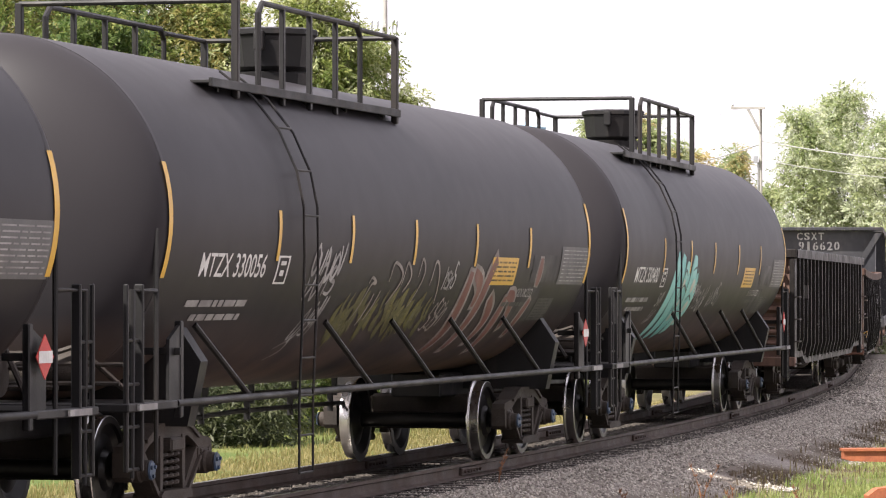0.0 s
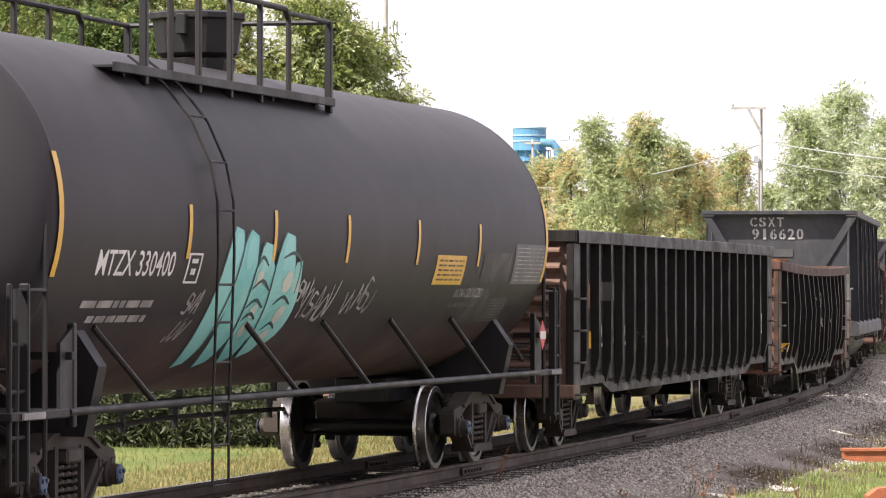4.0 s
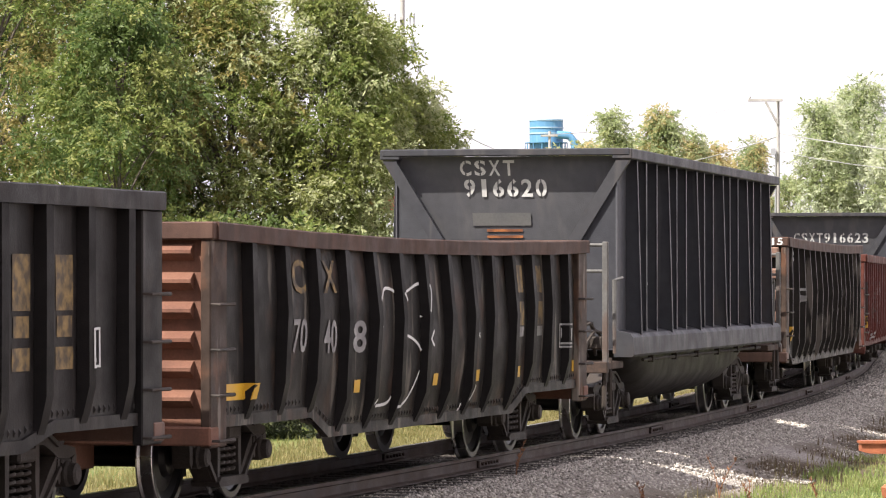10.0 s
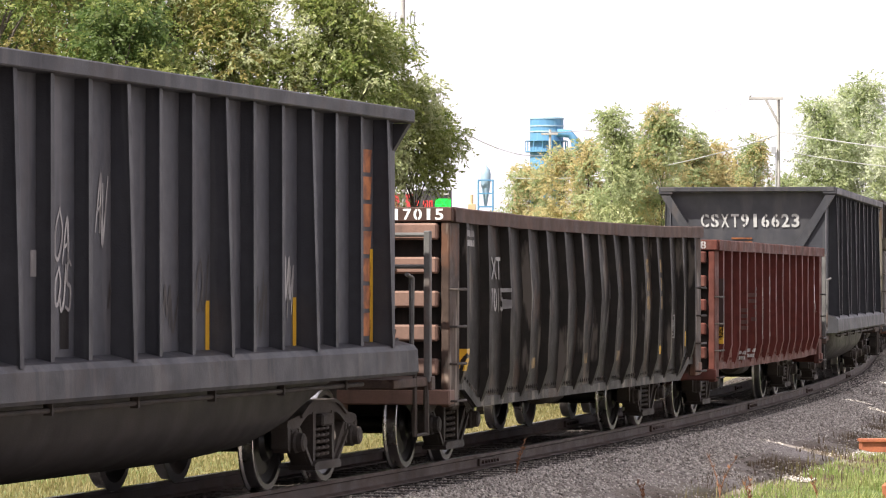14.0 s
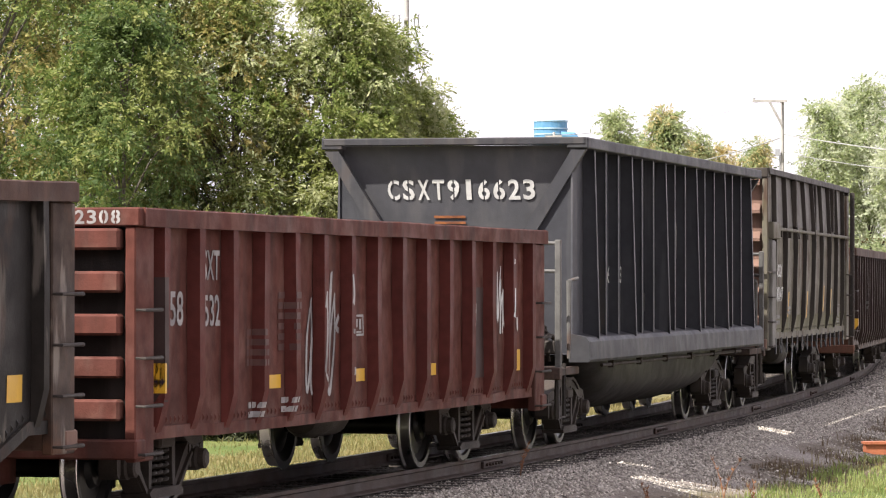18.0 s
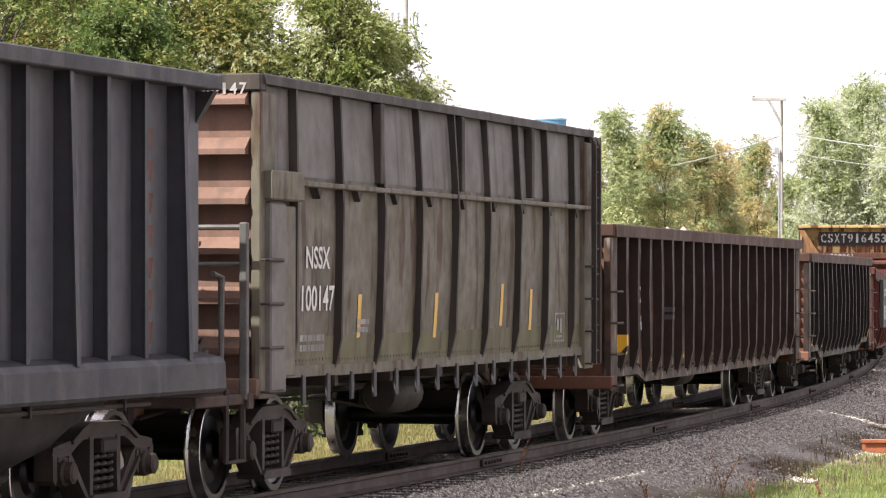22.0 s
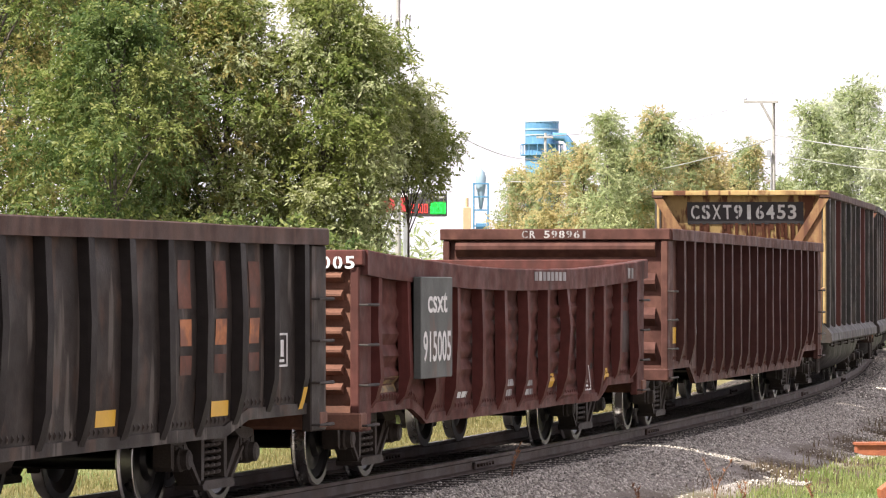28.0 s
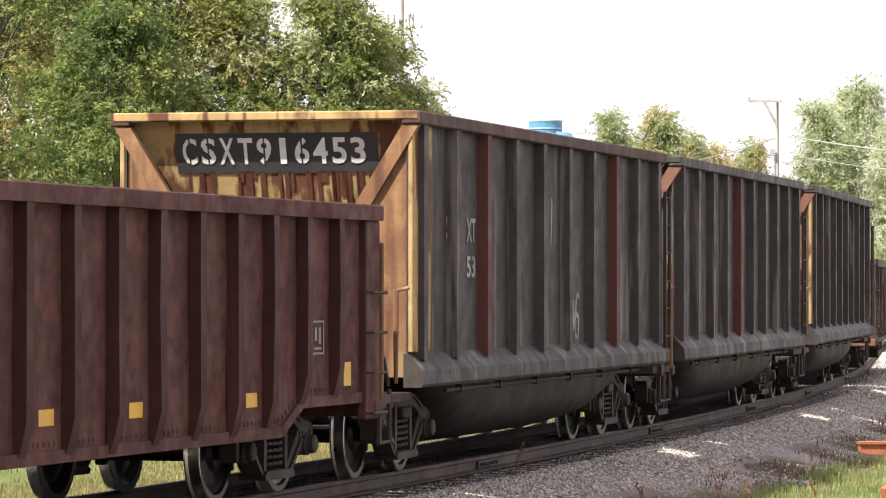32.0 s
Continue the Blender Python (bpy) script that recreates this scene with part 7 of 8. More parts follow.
def hazard_placard(car, x, y, z):
    """red diamond on a bracket beside the end of the tank, facing sideways"""
    V = [(x + p, y + q, z + r_) for q in (0.0, 0.008) for p, r_ in ((0, 0.17), (-0.17, 0), (0, -0.17), (0.17, 0))]
    s = Shape().add(V, [(0, 1, 2, 3), (4, 7, 6, 5), (0, 4, 5, 1), (1, 5, 6, 2), (2, 6, 7, 3), (3, 7, 4, 0)])
    p = part("hazard_placard", s, M["red"], car, "red diamond hazard placard", smooth=0)
    part("placard_bar", Shape().box(x - 0.13, x + 0.13, y - 0.006, y - 0.002, z - 0.045, z + 0.045), M["white"], p)


for c in (tank_a, tank_b, tank_c):
    for k in (-1, 1):
        part("board_arm", Shape().box(k * 7.75 - 0.03, k * 7.75 + 0.03, -1.54, -1.2, 1.42, 1.48, 0.005), M["black"], c)
        part("deck_plate", Shape().box(*sorted((k * 8.3, k * 8.75)), -1.525, -1.505, 0.99, 1.04), M["chalk"], c)
    hazard_placard(c, 7.75, -1.545, 1.45)

# teal piece: five long fingers, dark lines between them and pale pearls
FINGERS = [([(-3.54, -0.04), (-3.59, -0.27), (-3.57, -0.58), (-3.37, -0.96)], 0.52), ([(-3.10, -0.06), (-3.16, -0.27), (-2.98, -0.61), (-2.75, -0.96)], 0.56), ([(-2.64, -0.12), (-2.66, -0.29), (-2.50, -0.56), (-2.15, -0.93)], 0.60),
           ([(-2.03, -0.06), (-2.06, -0.27), (-1.92, -0.59), (-1.76, -0.88)], 0.62), ([(-1.66, -0.22), (-1.62, -0.42), (-1.50, -0.62), (-1.53, -0.78)], 0.40)]
for i, (st, w) in enumerate(FINGERS):
    line = curve(st, 8)
    tank_scrawl(tank_c, [line], w + 0.05, M["teal_dark"], "dark teal outline of the lettering", 0.5, 0.004)
    tank_scrawl(tank_c, [line], w, M["teal"], "teal sprayed lettering", 0.62, 0.006 + 0.0004 * i)
    tank_scrawl(tank_c, [line[1:9]], w * 0.45, M["teal_pale"], "pale tip of the teal lettering", 0.6, 0.009)
for st in ([(-3.36, -0.08), (-3.42, -0.29), (-3.42, -0.55), (-3.18, -0.95)], [(-2.84, -0.12), (-2.92, -0.31), (-2.80, -0.58), (-2.50, -0.92)], [(-2.34, -0.16), (-2.36, -0.31), (-2.22, -0.55), (-1.95, -0.90)],
           [(-2.86, -0.39), (-2.64, -0.34), (-2.34, -0.40)], [(-2.81, -0.51), (-2.62, -0.46), (-2.33, -0.51)], [(-2.05, -0.49), (-1.84, -0.44), (-1.55, -0.49)], [(-2.73, -0.60), (-2.58, -0.55), (-2.36, -0.59)],
           [(-1.95, -0.67), (-1.80, -0.62), (-1.58, -0.66)], [(-2.92, -0.27), (-2.80, -0.20), (-2.58, -0.25)], [(-2.18, -0.20), (-1.88, -0.17), (-1.62, -0.23), (-1.55, -0.42)]):
    tank_scrawl(tank_c, [curve(st, 6)], 0.035, M["teal_dark"], "dark line in the teal lettering", 0.5, 0.011)
for (xa, a0), (xb, a1), w in (((-2.74, -0.28), (-2.80, -0.36), 0.2), ((-1.90, -0.28), (-1.90, -0.41), 0.3), ((-2.55, -0.49), (-2.58, -0.57), 0.22), ((-1.72, -0.50), (-1.74, -0.62), 0.28), ((-1.60, -0.33), (-1.56, -0.42), 0.14), ((-1.75, -0.67), (-1.76, -0.77), 0.24), ((-2.52, -0.61), (-2.48, -0.72), 0.24)):
    tank_scrawl(tank_c, [curve([(xa, a0), ((xa + xb) / 2 + 0.02, (a0 + a1) / 2), (xb, a1)], 5)], w, M["teal_cream"], "pale pearl in the teal lettering", 0.75, 0.010)
tank_scrawl(tank_c, tag_strokes(-4.33, -0.47, 0.36, 0.13, 3, 3, 1.0), 0.035, M["chalk"], "white scrawled tag")
tank_scrawl(tank_c, tag_strokes(-4.33, -0.64, 0.36, 0.14, 6, 3, 1.0), 0.03, M["chalk"], "white scrawled tag")
tank_scrawl(tank_c, tag_strokes(-1.22, -0.40, 0.40, 0.16, 4, 3), 0.035, M["chalk"], "white scrawled tag")
tank_scrawl(tank_c, tag_strokes(-0.62, -0.46, 0.95, 0.24, 7, 5, 0.6), 0.035, M["chalk"], "white scrawled tag")
tank_scrawl(tank_c, tag_strokes(0.72, -0.45, 1.0, 0.20, 5, 5, 0.6), 0.035, M["chalk"], "white scrawled tag")
# pale piece with dull pink fill, olive smears and thin loops
for st, w in (([(2.38, -1.01), (2.45, -0.74), (2.36, -0.47), (2.38, -0.23)], 0.42), ([(2.47, -0.25), (2.88, -0.36), (2.92, -0.55)], 0.28), ([(3.45, -0.14), (3.19, -0.33), (3.16, -0.58), (3.21, -0.98)], 0.38),
              ([(3.53, -0.43), (3.90, -0.63), (3.94, -0.91)], 0.30), ([(4.31, -0.42), (4.36, -0.64), (4.60, -1.01)], 0.32), ([(4.31, -0.42), (4.67, -0.48), (4.91, -0.75)], 0.26), ([(5.55, -0.45), (5.45, -0.61), (5.44, -0.83)], 0.28), ([(5.56, -0.13), (5.56, -0.26), (5.55, -0.37)], 0.30)):
    c_ = curve(st, 8)
    tank_scrawl(tank_b, [c_], w, M["spray_pale"], "pale outline of the sprayed lettering", 0.4, 0.005)
    tank_scrawl(tank_b, [c_[1:-1]], w * 0.6, M["pink"], "dull pink sprayed lettering", 0.4, 0.007)
smear = random.Random(31)
for i in range(54):
    x, a = smear.uniform(-2.3, 1.2), smear.uniform(-0.50, -0.36) - 0.05 * (i % 3)
    tank_scrawl(tank_b, [curve([(x, a), (x - 0.06, a - 0.10), (x + 0.10, a - smear.uniform(0.16, 0.32))], 5)], smear.uniform(0.05, 0.16), M["moss"] if i % 4 else M["moss_bright"], "olive sprayed smear", 0.9, 0.0045)
for st in ([(-0.92, -0.34), (-0.84, -0.21), (-0.45, -0.30), (-0.7, -0.5)], [(-0.40, -0.36), (-0.36, -0.21), (-0.12, -0.30), (-0.26, -0.41)], [(0.16, -0.30), (0.20, -0.18), (0.38, -0.28), (0.2, -0.52)], [(0.72, -0.36), (0.75, -0.20), (0.95, -0.25), (1.21, -0.50)], [(-1.63, -0.35), (-1.55, -0.31), (-1.37, -0.35), (-1.54, -0.37), (-1.7, -0.62)], [(-1.3, -0.42), (-1.35, -0.66)], [(-1.1, -0.4), (-1.2, -0.62)]):
    tank_scrawl(tank_b, [curve(st, 7)], 0.035, M["spray_pale"], "thin pale loop", 0.5, 0.008)
tank_scrawl(tank_b, tag_strokes(-3.2, -0.22, 1.0, 0.17, 11, 6, 1.2), 0.05, M["chalk"], "white scrawled tag")
tank_scrawl(tank_b, tag_strokes(-3.3, -0.36, 0.9, 0.17, 17, 4, 1.2), 0.045, M["chalk"], "white scrawled tag")
tank_scrawl(tank_b, tag_strokes(-3.1, -0.61, 0.5, 0.28, 12, 4, 0.8), 0.035, M["chalk"], "white scrawled tag")
tank_scrawl(tank_b, [curve([(-3.5, -0.84), (-3.25, -0.77), (-3.2, -0.86), (-3.4, -0.95)], 7)], 0.04, M["spray_pale"], "pale sprayed hook", 0.5)
tank_scrawl(tank_b, tag_strokes(1.5, -0.29, 0.45, 0.18, 16, 4, 0.6), 0.035, M["chalk"], "white scrawled tag")
tank_scrawl(tank_b, tag_strokes(1.6, -0.57, 0.6, 0.30, 18, 4, 0.6), 0.035, M["spray_pale"], "pale scrawled tag")

# dark gondola with the worn numbers
Y, W, C, O = M["yellow"], M["white"], M["chalk"], M["ochre"]
side_patch(gon_d, -7.86, 1.89, 0.38, 0.30, M["orange"])
side_patch(gon_d, -7.78, 1.36, 0.48, 0.21, Y)
for x, t in ((-6.69, "2"), (-5.89, "3"), (-5.03, "2")):
    side_text(gon_d, t, x, 1.39, 0.29, 0.34, C, label="worn white number")
side_bars(gon_d, -6.3, 1.95, 1.2, 0.36, 1, M["gon_streak"], 3)
for x, z in ((-4.24, 1.22), (-1.73, 1.25), (0.73, 1.26), (3.26, 1.27)):
    side_patch(gon_d, x, z, 0.33, 0.12, Y)
for i, x in enumerate((4.9, 5.65, 6.35)):
    side_patch(gon_d, x, 1.95, 0.34, 0.42, O, "faded_logo")
    side_patch(gon_d, x, 1.62, 0.30, 0.16, O, "faded_logo")
    side_patch(gon_d, x, 1.38, 0.34, 0.17, O, "faded_logo")
side_bars(gon_d, -3.6, 1.36, 0.9, 0.16, 3, M["gon_streak"], 4)
frame_box(gon_d, 7.35, 1.45, 0.39, 0.31, W)
side_patch(gon_d, 8.2, 1.95, 0.25, 0.30, M["orange"])
side_patch(gon_d, 8.45, 1.62, 0.10, 0.22, C, "paint_mark")
# bowed gondola
for x, z, t in ((-4.64, 1.99, "C"), (-3.69, 1.99, "X"), (-4.64, 1.46, "70"), (-3.72, 1.44, "40"), (-2.77, 1.43, "8")):
    side_text(gon_e, t, x, z, 0.30, 0.40, O if z > 1.7 else C, label="worn white and ochre lettering")
LOOPS = ([(-2.2, 1.76), (-2.07, 1.67), (-1.94, 1.81), (-1.79, 1.9), (-1.46, 1.86), (-1.31, 1.72), (-1.31, 1.53)], [(-1.31, 1.5), (-1.17, 1.95), (-1.06, 1.84), (-1.06, 1.49)], [(-1.06, 1.86), (-0.53, 1.94), (-0.49, 1.73), (-0.56, 1.61)],
         [(-0.53, 1.38), (-0.35, 1.52), (-0.41, 1.34), (-0.53, 1.41)], [(-1.34, 1.34), (-1.06, 1.44), (-0.61, 1.33), (-0.53, 1.13), (-0.76, 0.89), (-1.05, 0.76), (-1.45, 0.75)], [(-1.94, 1.54), (-2.07, 1.33), (-2.23, 1.12), (-2.17, 0.93), (-2.34, 0.8)],
         [(-2.23, 1.06), (-2.06, 0.82), (-2.01, 1.03)], [(-1.99, 0.77), (-1.62, 0.79), (-1.45, 0.87)], [(1.48, 1.76), (1.75, 1.69), (1.71, 1.46), (1.41, 1.42), (1.65, 1.27), (1.48, 1.05), (1.41, 0.79), (1.15, 0.6)])
side_scrawl(gon_e, [curve(p, 14) for p in LOOPS], 0.03, M["white"], "white looping graffiti over the ribs", 0.1)
for x in (3.4, 4.25, 5.1):
    side_patch(gon_e, x, 2.0, 0.34, 0.30, O, "faded_logo")
    side_patch(gon_e, x, 1.62, 0.34, 0.26, O, "faded_logo")
    side_patch(gon_e, x, 1.42, 0.34, 0.11, C, "faded_logo")
side_patch(gon_e, -6.15, 1.02, 0.83, 0.14, Y)
for x in (-2.94, -0.43, 1.53, 3.97):
    side_patch(gon_e, x, 0.98, 0.18, 0.12, Y)
side_patch(gon_e, 6.8, 0.99, 0.40, 0.13, Y)
frame_box(gon_e, 6.0, 1.35, 0.35, 0.28, C)


def slope_x(half, zt, z):
    """x of the sloped end sheet's face at height z"""
    return -(half - 0.14 - (zt - 0.085 - z) * 0.30) - 0.012


def end_text(car, half, zt, text, y, z, h, w, mat):
    return write(car, text, h, slope_x(half, zt, z), y, z, mat, ON_END, w, tilt=16.7, label="stencilled lettering", cut=True)


def end_bar(car, half, zt, y, z, w, h, mat, name="paint_patch", label=""):
    a = radians(16.7)
    V = [(slope_x(half, zt, z + q), y + p, z + q) for q in (-h / 2, h / 2) for p in (-w / 2, w / 2)]
    V += [(v[0] + 0.004, v[1], v[2]) for v in V]
    return part(name, Shape().add(V, [(0, 1, 3, 2), (0, 4, 5, 1), (1, 5, 7, 3), (3, 7, 6, 2), (2, 6, 4, 0)]), mat, car, label, smooth=0)


end_text(hop_f, 6.675, 3.63, "CSXT", 0.27, 3.40, 0.20, 0.74, W)
end_text(hop_f, 6.675, 3.63, "916620", 0.05, 3.15, 0.23, 1.10, W)
end_bar(hop_f, 6.675, 3.63, 0.12, 2.76, 0.75, 0.16, M["grey_patch"], "paint_patch", "grey painted-over patch")
for dz in (0.0, 0.08):
    end_bar(hop_f, 6.675, 3.63, 0.09, 2.54 + dz, 0.46, 0.032, M["orange"], "small_print")
end_text(hop_i, 6.825, 3.67, "CSXT916623", -0.02, 3.07, 0.25, 1.83, W)
for dz in (0.0, 0.07):
    end_bar(hop_i, 6.825, 3.67, 0.14, 2.68 + dz, 0.38, 0.030, M["orange"], "small_print")
end_bar(hop_o, 6.475, 3.66, -0.06, 3.26, 2.1, 0.40, M["board"], "number_board", "dark painted number panel with rust")
drip = random.Random(8)
for i in range(26):
    q = drip.uniform(0.06, 0.55)
    end_bar(hop_o, 6.475, 3.66, drip.uniform(-1.05, 0.95), 3.08 - q / 2, drip.uniform(0.015, 0.07), q, M["rust_drip"], "rust_run", "dark rust run below the number panel")
write(hop_o, "CSXT916453", 0.27, slope_x(6.475, 3.66, 3.28) - 0.008, -0.03, 3.28, W, ON_END, 1.95, tilt=16.7, cut=True)
for x, t in ((-5.34, "T"), (-4.68, "16"), (-3.86, "20")):
    side_text(hop_f, t, x, 1.98, 0.21, 0.16 if len(t) == 1 else 0.34, W)
for n, (x, z, w, h) in enumerate(((-2.32, 2.32, 0.30, 0.40), (-2.30, 1.90, 0.34, 0.34), (-1.48, 2.60, 0.22, 0.62), (0.12, 1.75, 0.34, 0.42), (0.92, 1.92, 0.30, 0.46), (2.5, 1.74, 0.28, 0.5), (3.25, 1.92, 0.26, 0.62), (-1.2, 1.88, 0.25, 0.3))):
    side_scrawl(hop_f, tag_strokes(x, z, w, h, 40 + n, 2 if n != 1 else 3), 0.035, C if n in (0, 1, 2, 6) else M["gon_streak"], "white scrawled tag")
side_patch(hop_f, -1.78, 2.02, 0.16, 0.12, C, "paint_patch", "pale paint blotch")
side_patch(hop_f, -2.9, 2.08, 0.14, 0.2, C, "paint_patch", "pale paint blotch")
side_patch(hop_f, -2.27, 1.58, 0.18, 0.3, M["rib_black"], "paint_patch", "black paint blotch")
for i in range(7):
    side_patch(hop_f, 5.66, 3.10 - i * 0.26, 0.28, 0.22, M["orange"], "faded_logo", lean=0.05)
side_patch(hop_f, 5.84, 1.81, 0.10, 0.9, Y, "reflector")
side_patch(hop_f, 3.44, 1.58, 0.10, 0.45, Y, "reflector")
side_patch(hop_f, 1.05, 1.56, 0.10, 0.45, Y, "reflector")


def sill_patch(car, x, z, w, h, mat, y=1.625):
    return part("reflector", Shape().box(x - w / 2, x + w / 2, -y - 0.004, -y + 0.002, z - h / 2, z + h / 2), mat, car, smooth=0)


sill_patch(hop_f, 1.32, 1.16, 0.34, 0.09, Y)
for x in (-2.52, -0.30, 2.23):
    sill_patch(hop_i, x, 1.17, 0.46, 0.11, Y)
side_patch(hop_i, -5.44, 1.74, 0.10, 0.9, Y)
side_patch(hop_i, 6.45, 1.75, 0.12, 0.9, Y)
side_text(hop_i, "16", -4.68, 2.06, 0.2, 0.32, W)
part("valve_box", Shape().box(-2.32, -2.12, -1.44, -1.36, 1.60, 1.84, 0.01), M["black"], hop_i)
side_text(hop_i, "23", -3.86, 2.06, 0.2, 0.34, W)
side_scrawl(hop_i, [curve([(0.1, 2.9), (0.15, 2.4), (0.12, 2.2)], 6), curve([(0.2, 2.3), (0.3, 2.75), (0.35, 2.3)], 6)], 0.05, C, "white scrawled tag")
for i in range(7):
    side_patch(hop_i, 5.6, 3.10 - i * 0.26, 0.16, 0.17, M["logo_dim"], "faded_logo", lean=0.05)

# beamed gondola
def end_chord_text(car, half, text, y, z, h, w, mat=None):
    return write(car, text, h, -half - 0.124, y, z, mat or W, ON_END, w, cut=True)


end_chord_text(gon_g, 7.25, "CSXT 917015", -0.85, 2.635, 0.115, 1.25)
end_chord_text(gon_h, 6.75, "12308", -1.15, 2.475, 0.11, 0.5, C)
end_chord_text(gon_m, 6.8, "915005", -1.12, 2.16, 0.12, 0.72)
end_chord_text(gon_n, 8.825, "CR 598961", 0.0, 2.625, 0.10, 0.9, C)
end_chord_text(chip_j, 6.5, "100147", -1.18, 3.62, 0.10, 0.5, C)
side_text(gon_g, "SXT", -5.15, 2.08, 0.24, 0.56, C)
side_text(gon_g, "17015", -5.11, 1.74, 0.25, 0.70, C)
side_patch(gon_g, -6.74, 1.14, 0.36, 0.23, Y)
side_bars(gon_g, -6.4, 2.40, 0.7, 0.2, 2, C, 5)
for x in (-3.39, -0.88, 1.7):
    side_patch(gon_g, x, 1.04, 0.22, 0.12, O)
for x in (3.5, 4.4):
    for z in (2.16, 1.92, 1.68):
        side_patch(gon_g, x, z, 0.34, 0.17, O, "faded_logo")
frame_box(gon_g, 5.31, 1.36, 0.42, 0.31, C)
side_patch(gon_g, 6.4, 1.18, 0.30, 0.2, Y)
side_patch(gon_g, 4.19, 1.06, 0.30, 0.11, Y)
side_scrawl(gon_g, tag_strokes(0.6, 1.45, 1.6, 0.7, 52, 5), 0.04, M["gon_streak"], "pale worn scrawl")
# red gondola
side_text(gon_h, "SXT", -4.84, 2.09, 0.25, 0.44, C)
side_text(gon_h, "532", -4.84, 1.71, 0.26, 0.42, C)
side_text(gon_h, "58", -5.72, 1.73, 0.28, 0.34, C)
side_patch(gon_h, -6.45, 1.5, 0.55, 1.0, M["gon_patch"], "paint_patch", "dark repaint patch")
side_patch(gon_h, 3.93, 1.44, 0.55, 0.95, M["gon_patch"], "paint_patch", "dark repaint patch")
side_patch(gon_h, -6.46, 1.19, 0.46, 0.24, Y)
for x in (-3.4, -0.78, 2.59):
    side_patch(gon_h, x, 1.09, 0.32, 0.12, Y)
side_patch(gon_h, 6.15, 1.12, 0.2, 0.23, Y)
frame_box(gon_h, 3.85, 1.60, 0.36, 0.29, W)
frame_box(gon_h, -0.4, 1.56, 0.34, 0.20, C)
side_scrawl(gon_h, tag_strokes(-1.6, 1.6, 0.9, 1.05, 61, 6), 0.06, C, "white sprayed scrawl")
side_scrawl(gon_h, [curve([(-0.95, 2.12), (-0.9, 1.8), (-1.1, 1.55), (-0.75, 1.5)], 8), curve([(-0.8, 1.35), (-0.85, 1.1), (-0.72, 0.95)], 6)], 0.06, C, "white sprayed scrawl")
side_scrawl(gon_h, tag_strokes(5.2, 1.85, 0.55, 0.75, 62, 4), 0.05, W, "white sprayed scrawl")
side_bars(gon_h, -2.75, 1.62, 0.34, 0.55, 6, M["pink_dim"], 6)
side_bars(gon_h, -3.65, 1.40, 0.30, 0.35, 4, M["pink_dim"], 9)
side_bars(gon_h, -3.6, 0.86, 0.30, 0.16, 2, C, 14)
side_bars(gon_h, -2.7, 0.88, 0.30, 0.16, 2, C, 15)
# wood chip car
side_text(chip_j, "NSSX", -4.70, 2.16, 0.20, 0.72, W)
side_text(chip_j, "100147", -4.80, 1.79, 0.23, 1.0, W)
for x, z in ((-3.62, 1.61), (-0.88, 1.62), (1.39, 1.71), (3.58, 1.65)):
    side_patch(chip_j, x, z, 0.12, 0.45, Y)
side_bars(chip_j, -4.88, 1.40, 0.75, 0.18, 2, C, 7)
side_bars(chip_j, -3.25, 1.54, 0.4, 0.15, 2, C, 8)
frame_box(chip_j, 5.05, 1.44, 0.5, 0.33, C)
for k in (-1, 1):
    s = Shape()
    s.box(-5.55, 6.5, *sorted((k * 1.49, k * 1.60)), 2.80, 2.85, 0.01)
    s.box(-6.5, -5.56, *sorted((k * 1.49, k * 1.63)), 2.66, 2.92, 0.015)
    mr = part("belt_rail", s, M["chip"], chip_j)
    for x in np.linspace(-4.9, 5.6, 9):
        part("belt_bracket", Shape().prism([(x - 0.1, 2.80), (x + 0.1, 2.80), (x, 2.70)], *sorted((k * 1.48, k * 1.58))), M["iron"], mr)
    for x in np.linspace(-5.2, 5.8, 15):
        part("sill_tab", Shape().box(x - 0.05, x + 0.05, *sorted((k * 1.495, k * 1.52)), 0.86, 1.12, 0.005), M["hop_lip"], chip_j)
    for x in (-3.1, 0.0, 3.1):
        part("dark_rib", Shape().box(x + 0.2, x + 0.32, *sorted((k * 1.50, k * 1.59)), 2.885, 3.65, 0.008), M["iron"], chip_j)
    for x in (6.28, 6.52):
        part("ladder_stile", Shape().box(x - 0.025, x + 0.025, *sorted((k * 1.60, k * 1.66)), 1.0, 3.66, 0.006), M["iron"], chip_j)
    for z in np.arange(1.15, 3.6, 0.3):
        part("rung", Shape().tube((6.28, k * 1.63, z), (6.52, k * 1.63, z), 0.014, 6), M["iron"], chip_j)
    part("corner_panel", Shape().box(-6.46, -6.02, *sorted((k * 1.50, k * 1.60)), 0.98, 2.64, 0.015), M["chip_top"], chip_j)
    part("door_panel", Shape().box(-5.98, -5.62, *sorted((k * 1.50, k * 1.565)), 1.12, 2.62, 0.01), M["chip"], chip_j)
bays = [-6.42] + list(SPEC[chip_j.name]["ribs"]) + [6.42]
for a_, b_ in zip(bays[:-1], bays[1:]):
    side_patch(chip_j, (a_ + b_) / 2, 3.27, b_ - a_ - 0.12, 0.76, M["chip_top"], "upper_sheet", "plain dull grey upper sheet")
    side_patch(chip_j, (a_ + b_) / 2, 1.30, b_ - a_ - 0.12, 0.32, M["chip_low"], "lower_sheet", "moss-stained lower edge")
# brown and black gondolas
side_text(gon_k, "NYC", -6.66, 1.79, 0.21, 0.46, W)
side_text(gon_k, "98216", -6.66, 1.43, 0.19, 0.52, W)
side_patch(gon_k, -8.0, 1.19, 0.4, 0.24, Y)
for x in (-5.4, -2.88, -0.26, 2.31, 5.86):
    side_patch(gon_k, x, 1.0, 0.36, 0.125, Y)
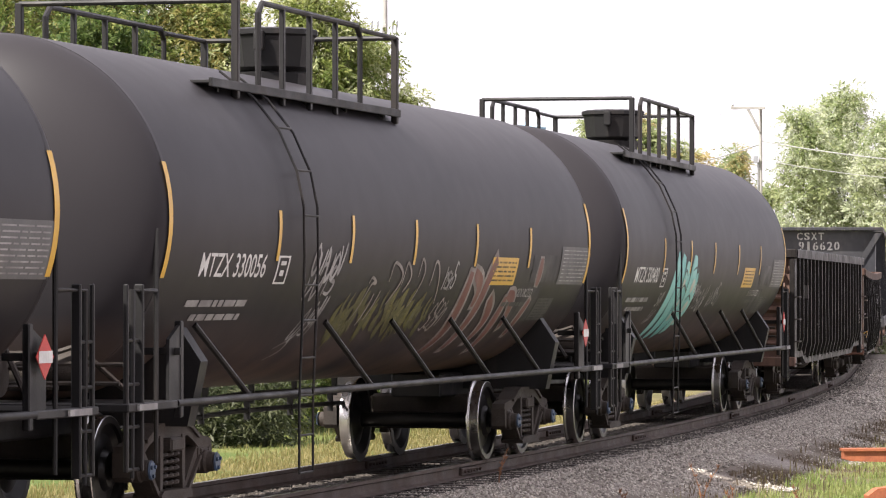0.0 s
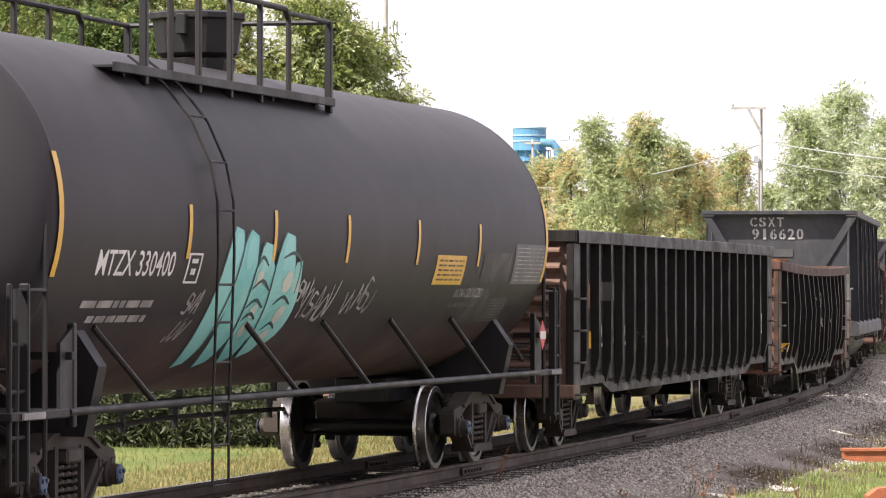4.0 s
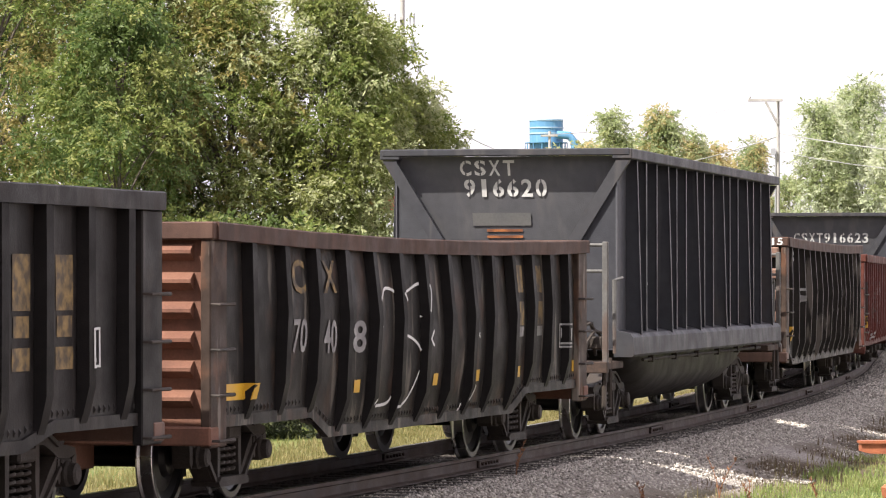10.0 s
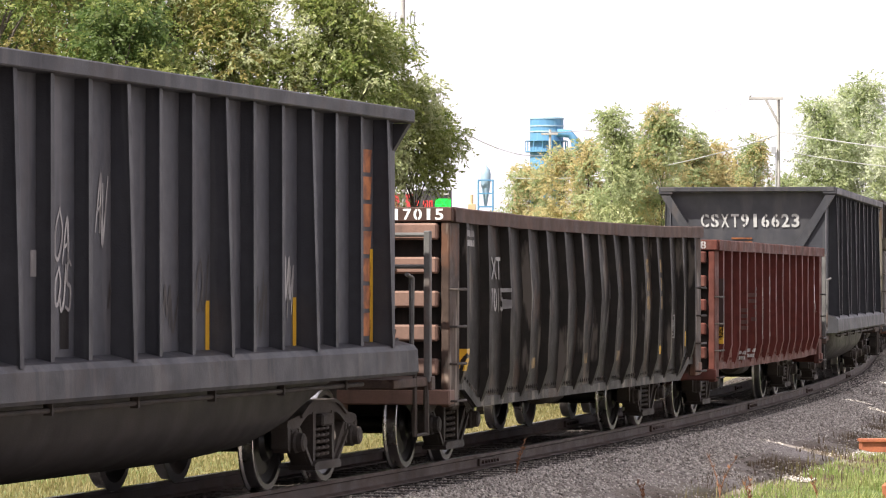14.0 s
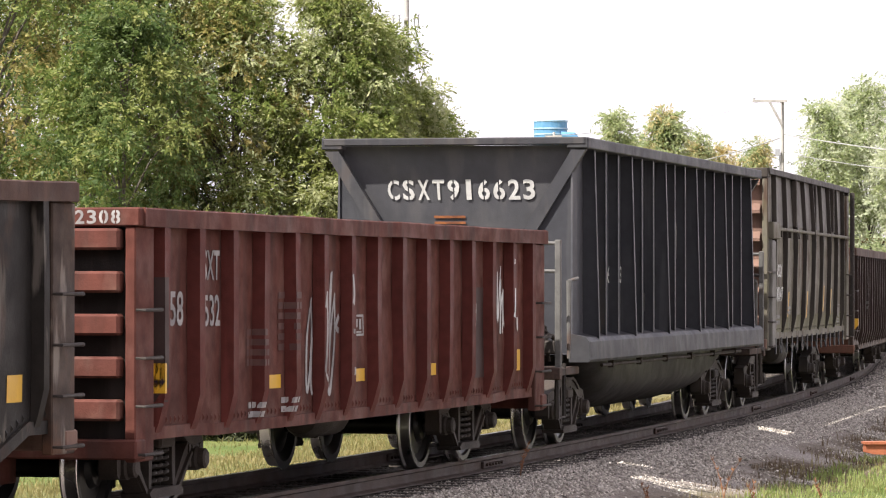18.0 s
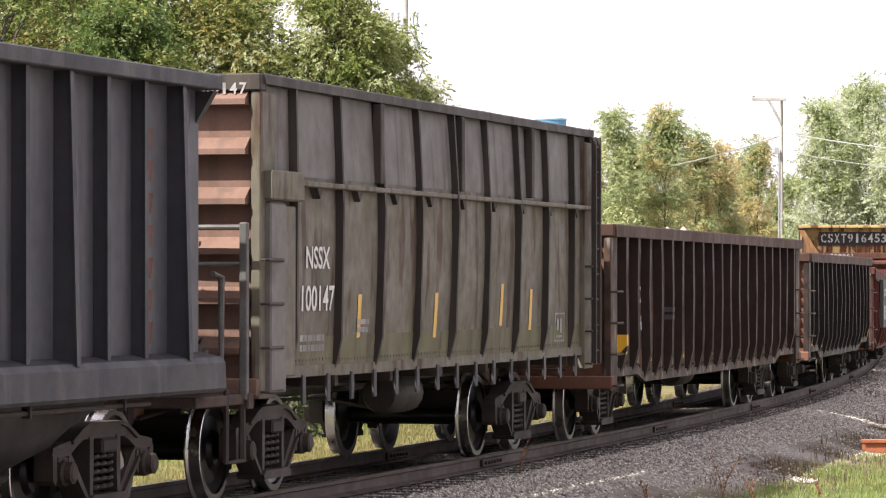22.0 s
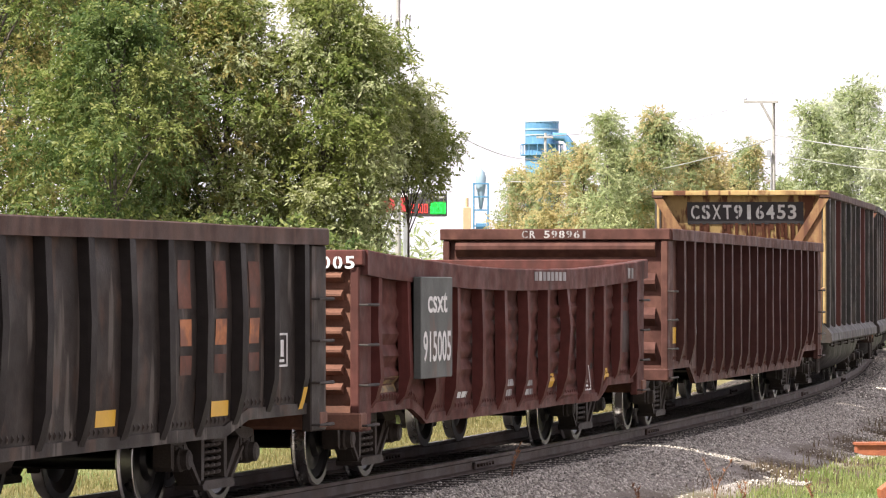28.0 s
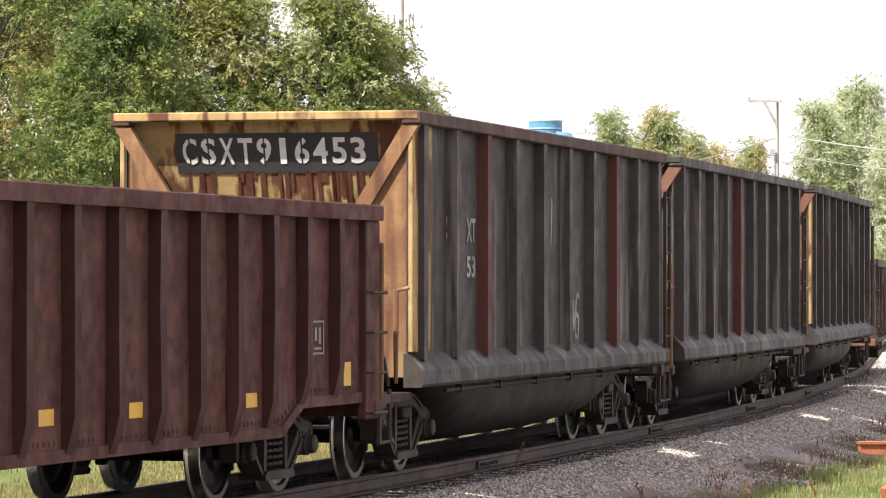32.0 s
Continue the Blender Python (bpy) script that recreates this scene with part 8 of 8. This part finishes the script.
side_patch(gon_k, 8.0, 1.23, 0.25, 0.2, Y)
side_bars(gon_k, -4.7, 1.55, 0.9, 0.2, 2, M["gon_streak"], 10)
for x in (2.9, 3.75, 4.6):
    side_patch(gon_l, x, 1.95, 0.30, 0.4, M["gon_rust"], "faded_logo")
    side_patch(gon_l, x, 1.55, 0.28, 0.22, M["orange"], "faded_logo")
    side_patch(gon_l, x, 1.28, 0.3, 0.16, M["gon_rust"], "faded_logo")
frame_box(gon_l, 5.74, 1.37, 0.46, 0.30, W)
for x in (-4.0, -1.4, 1.10, 3.69):
    side_patch(gon_l, x, 0.90, 0.42, 0.13, Y)
side_patch(gon_l, 6.4, 0.92, 0.3, 0.22, Y)
side_patch(gon_l, -6.3, 0.95, 0.4, 0.22, Y)
side_text(gon_l, "XT", -4.02, 2.02, 0.28, 0.62, C)
side_text(gon_l, "71", -4.02, 1.62, 0.28, 0.62, C)
# maroon gondolas
bd = Shape().box(-5.16, -3.88, -1.66, -1.58, 1.02, 2.03, 0.008)
board_ = part("number_board", bd, M["sign_board"], gon_m, "grey green board with white lettering")
write(board_, "csxt", 0.24, -4.52, -1.665, 1.78, W, ON_SIDE, 0.80)
write(board_, "915005", 0.30, -4.52, -1.665, 1.32, W, ON_SIDE, 1.12)
side_patch(gon_m, -6.0, 0.98, 0.8, 0.15, O)
for x in (1.18, 4.6):
    side_patch(gon_m, x, 0.85, 0.34, 0.16, Y)
side_patch(gon_m, 6.45, 0.9, 0.26, 0.2, Y)
frame_box(gon_m, 3.6, 0.84, 0.5, 0.30, W)
side_bars(gon_m, -2.6, 0.80, 0.35, 0.10, 1, W, 12)
side_bars(gon_m, -0.5, 0.82, 0.5, 0.22, 2, C, 11)
side_bars(gon_m, 0.55, 0.80, 0.35, 0.20, 2, C, 13)
for x in np.arange(0.35, 2.0, 0.21):
    sill_patch(gon_m, x, 2.05, 0.15, 0.10, C, 1.572)
for x in (5.6, 5.8):
    sill_patch(gon_m, x, 2.10, 0.12, 0.13, C, 1.572)
# added dark patch stands in for the opening of a missing panel
side_patch(gon_m, 5.75, 1.45, 0.80, 1.0, M["gon_patch"], "paint_patch", "dark patch in place of a missing panel")
side_text(gon_n, "CR", -6.55, 1.84, 0.26, 0.5, C)
side_text(gon_n, "989", -6.55, 1.28, 0.22, 0.52, C)
side_patch(gon_n, -7.95, 1.28, 0.40, 0.22, Y)
for x in (-4.75, -2.04, 0.55, 2.37, 5.12):
    side_patch(gon_n, x, 0.94, 0.30, 0.125, Y)
side_patch(gon_n, 8.1, 1.11, 0.22, 0.22, Y)
frame_box(gon_n, 7.2, 1.46, 0.36, 0.31, C)
for x, z, h in ((-6.55, 1.05, 0.5), (-5.6, 1.36, 0.5), (-4.65, 1.54, 0.8), (-3.74, 1.59, 0.7)):
    side_patch(gon_n, x, z, 0.34, h, M["pink_dim"], "paint_patch", "faded pinkish repaint patch")
# old hopper
side_text(hop_o, "SX", -4.75, 2.52, 0.25, 0.4, C)
side_text(hop_o, "XT", -3.85, 2.50, 0.25, 0.4, C)
side_text(hop_o, "10", -4.75, 2.14, 0.22, 0.38, C)
side_text(hop_o, "53", -3.85, 2.12, 0.22, 0.38, C)
side_scrawl(hop_o, [curve([(0.1, 2.95), (0.05, 2.4)], 6), curve([(0.75, 2.9), (0.7, 2.5), (0.85, 2.3), (0.75, 2.9)], 6)], 0.05, C, "white scrawled tag")
side_scrawl(hop_o, tag_strokes(1.2, 1.55, 0.8, 0.6, 81, 4), 0.05, C, "white scrawled tag")
for c_ in (hop_o, hop_p):
    for x in np.arange(-6.0, 6.1, 0.42):
        sill_patch(c_, x, 0.98, 0.16, 0.06, C, 1.624)
# ---------------------------------------------------------------- everything that moves
def car_pose(s, tc=5.6):
    x0, y0 = at(s - tc)
    x1, y1 = at(s + tc)
    return pose((x0 + x1) / 2, (y0 + y1) / 2, RAIL_Z, 0, 0, math.degrees(math.atan2(y1 - y0, x1 - x0)))


def motions():
    times = [i * 0.5 for i in range(65)]
    for car, s in CARS:
        walk(car, [(t, car_pose(s - rolled(t))) for t in times])
    where = dict((c.name, s) for c, s in CARS)
    fine = [i / 15 for i in range(481)]
    roll = [rolled(t) for t in fine]
    for w, car, x in ROLLING:
        s = where[car.name]
        span = [i for i in range(481) if -26 < s - roll[i] < 62]
        if not span:
            continue
        keep = sorted({0, 480, *span})
        first = roll[span[0]]
        last = roll[span[-1]]
        walk(w, [(fine[i], pose(x, 0, WHEEL_R) @ Matrix.Rotation(-(min(max(roll[i], first), last) - first) / WHEEL_R, 4, "Y")) for i in keep])


motions()
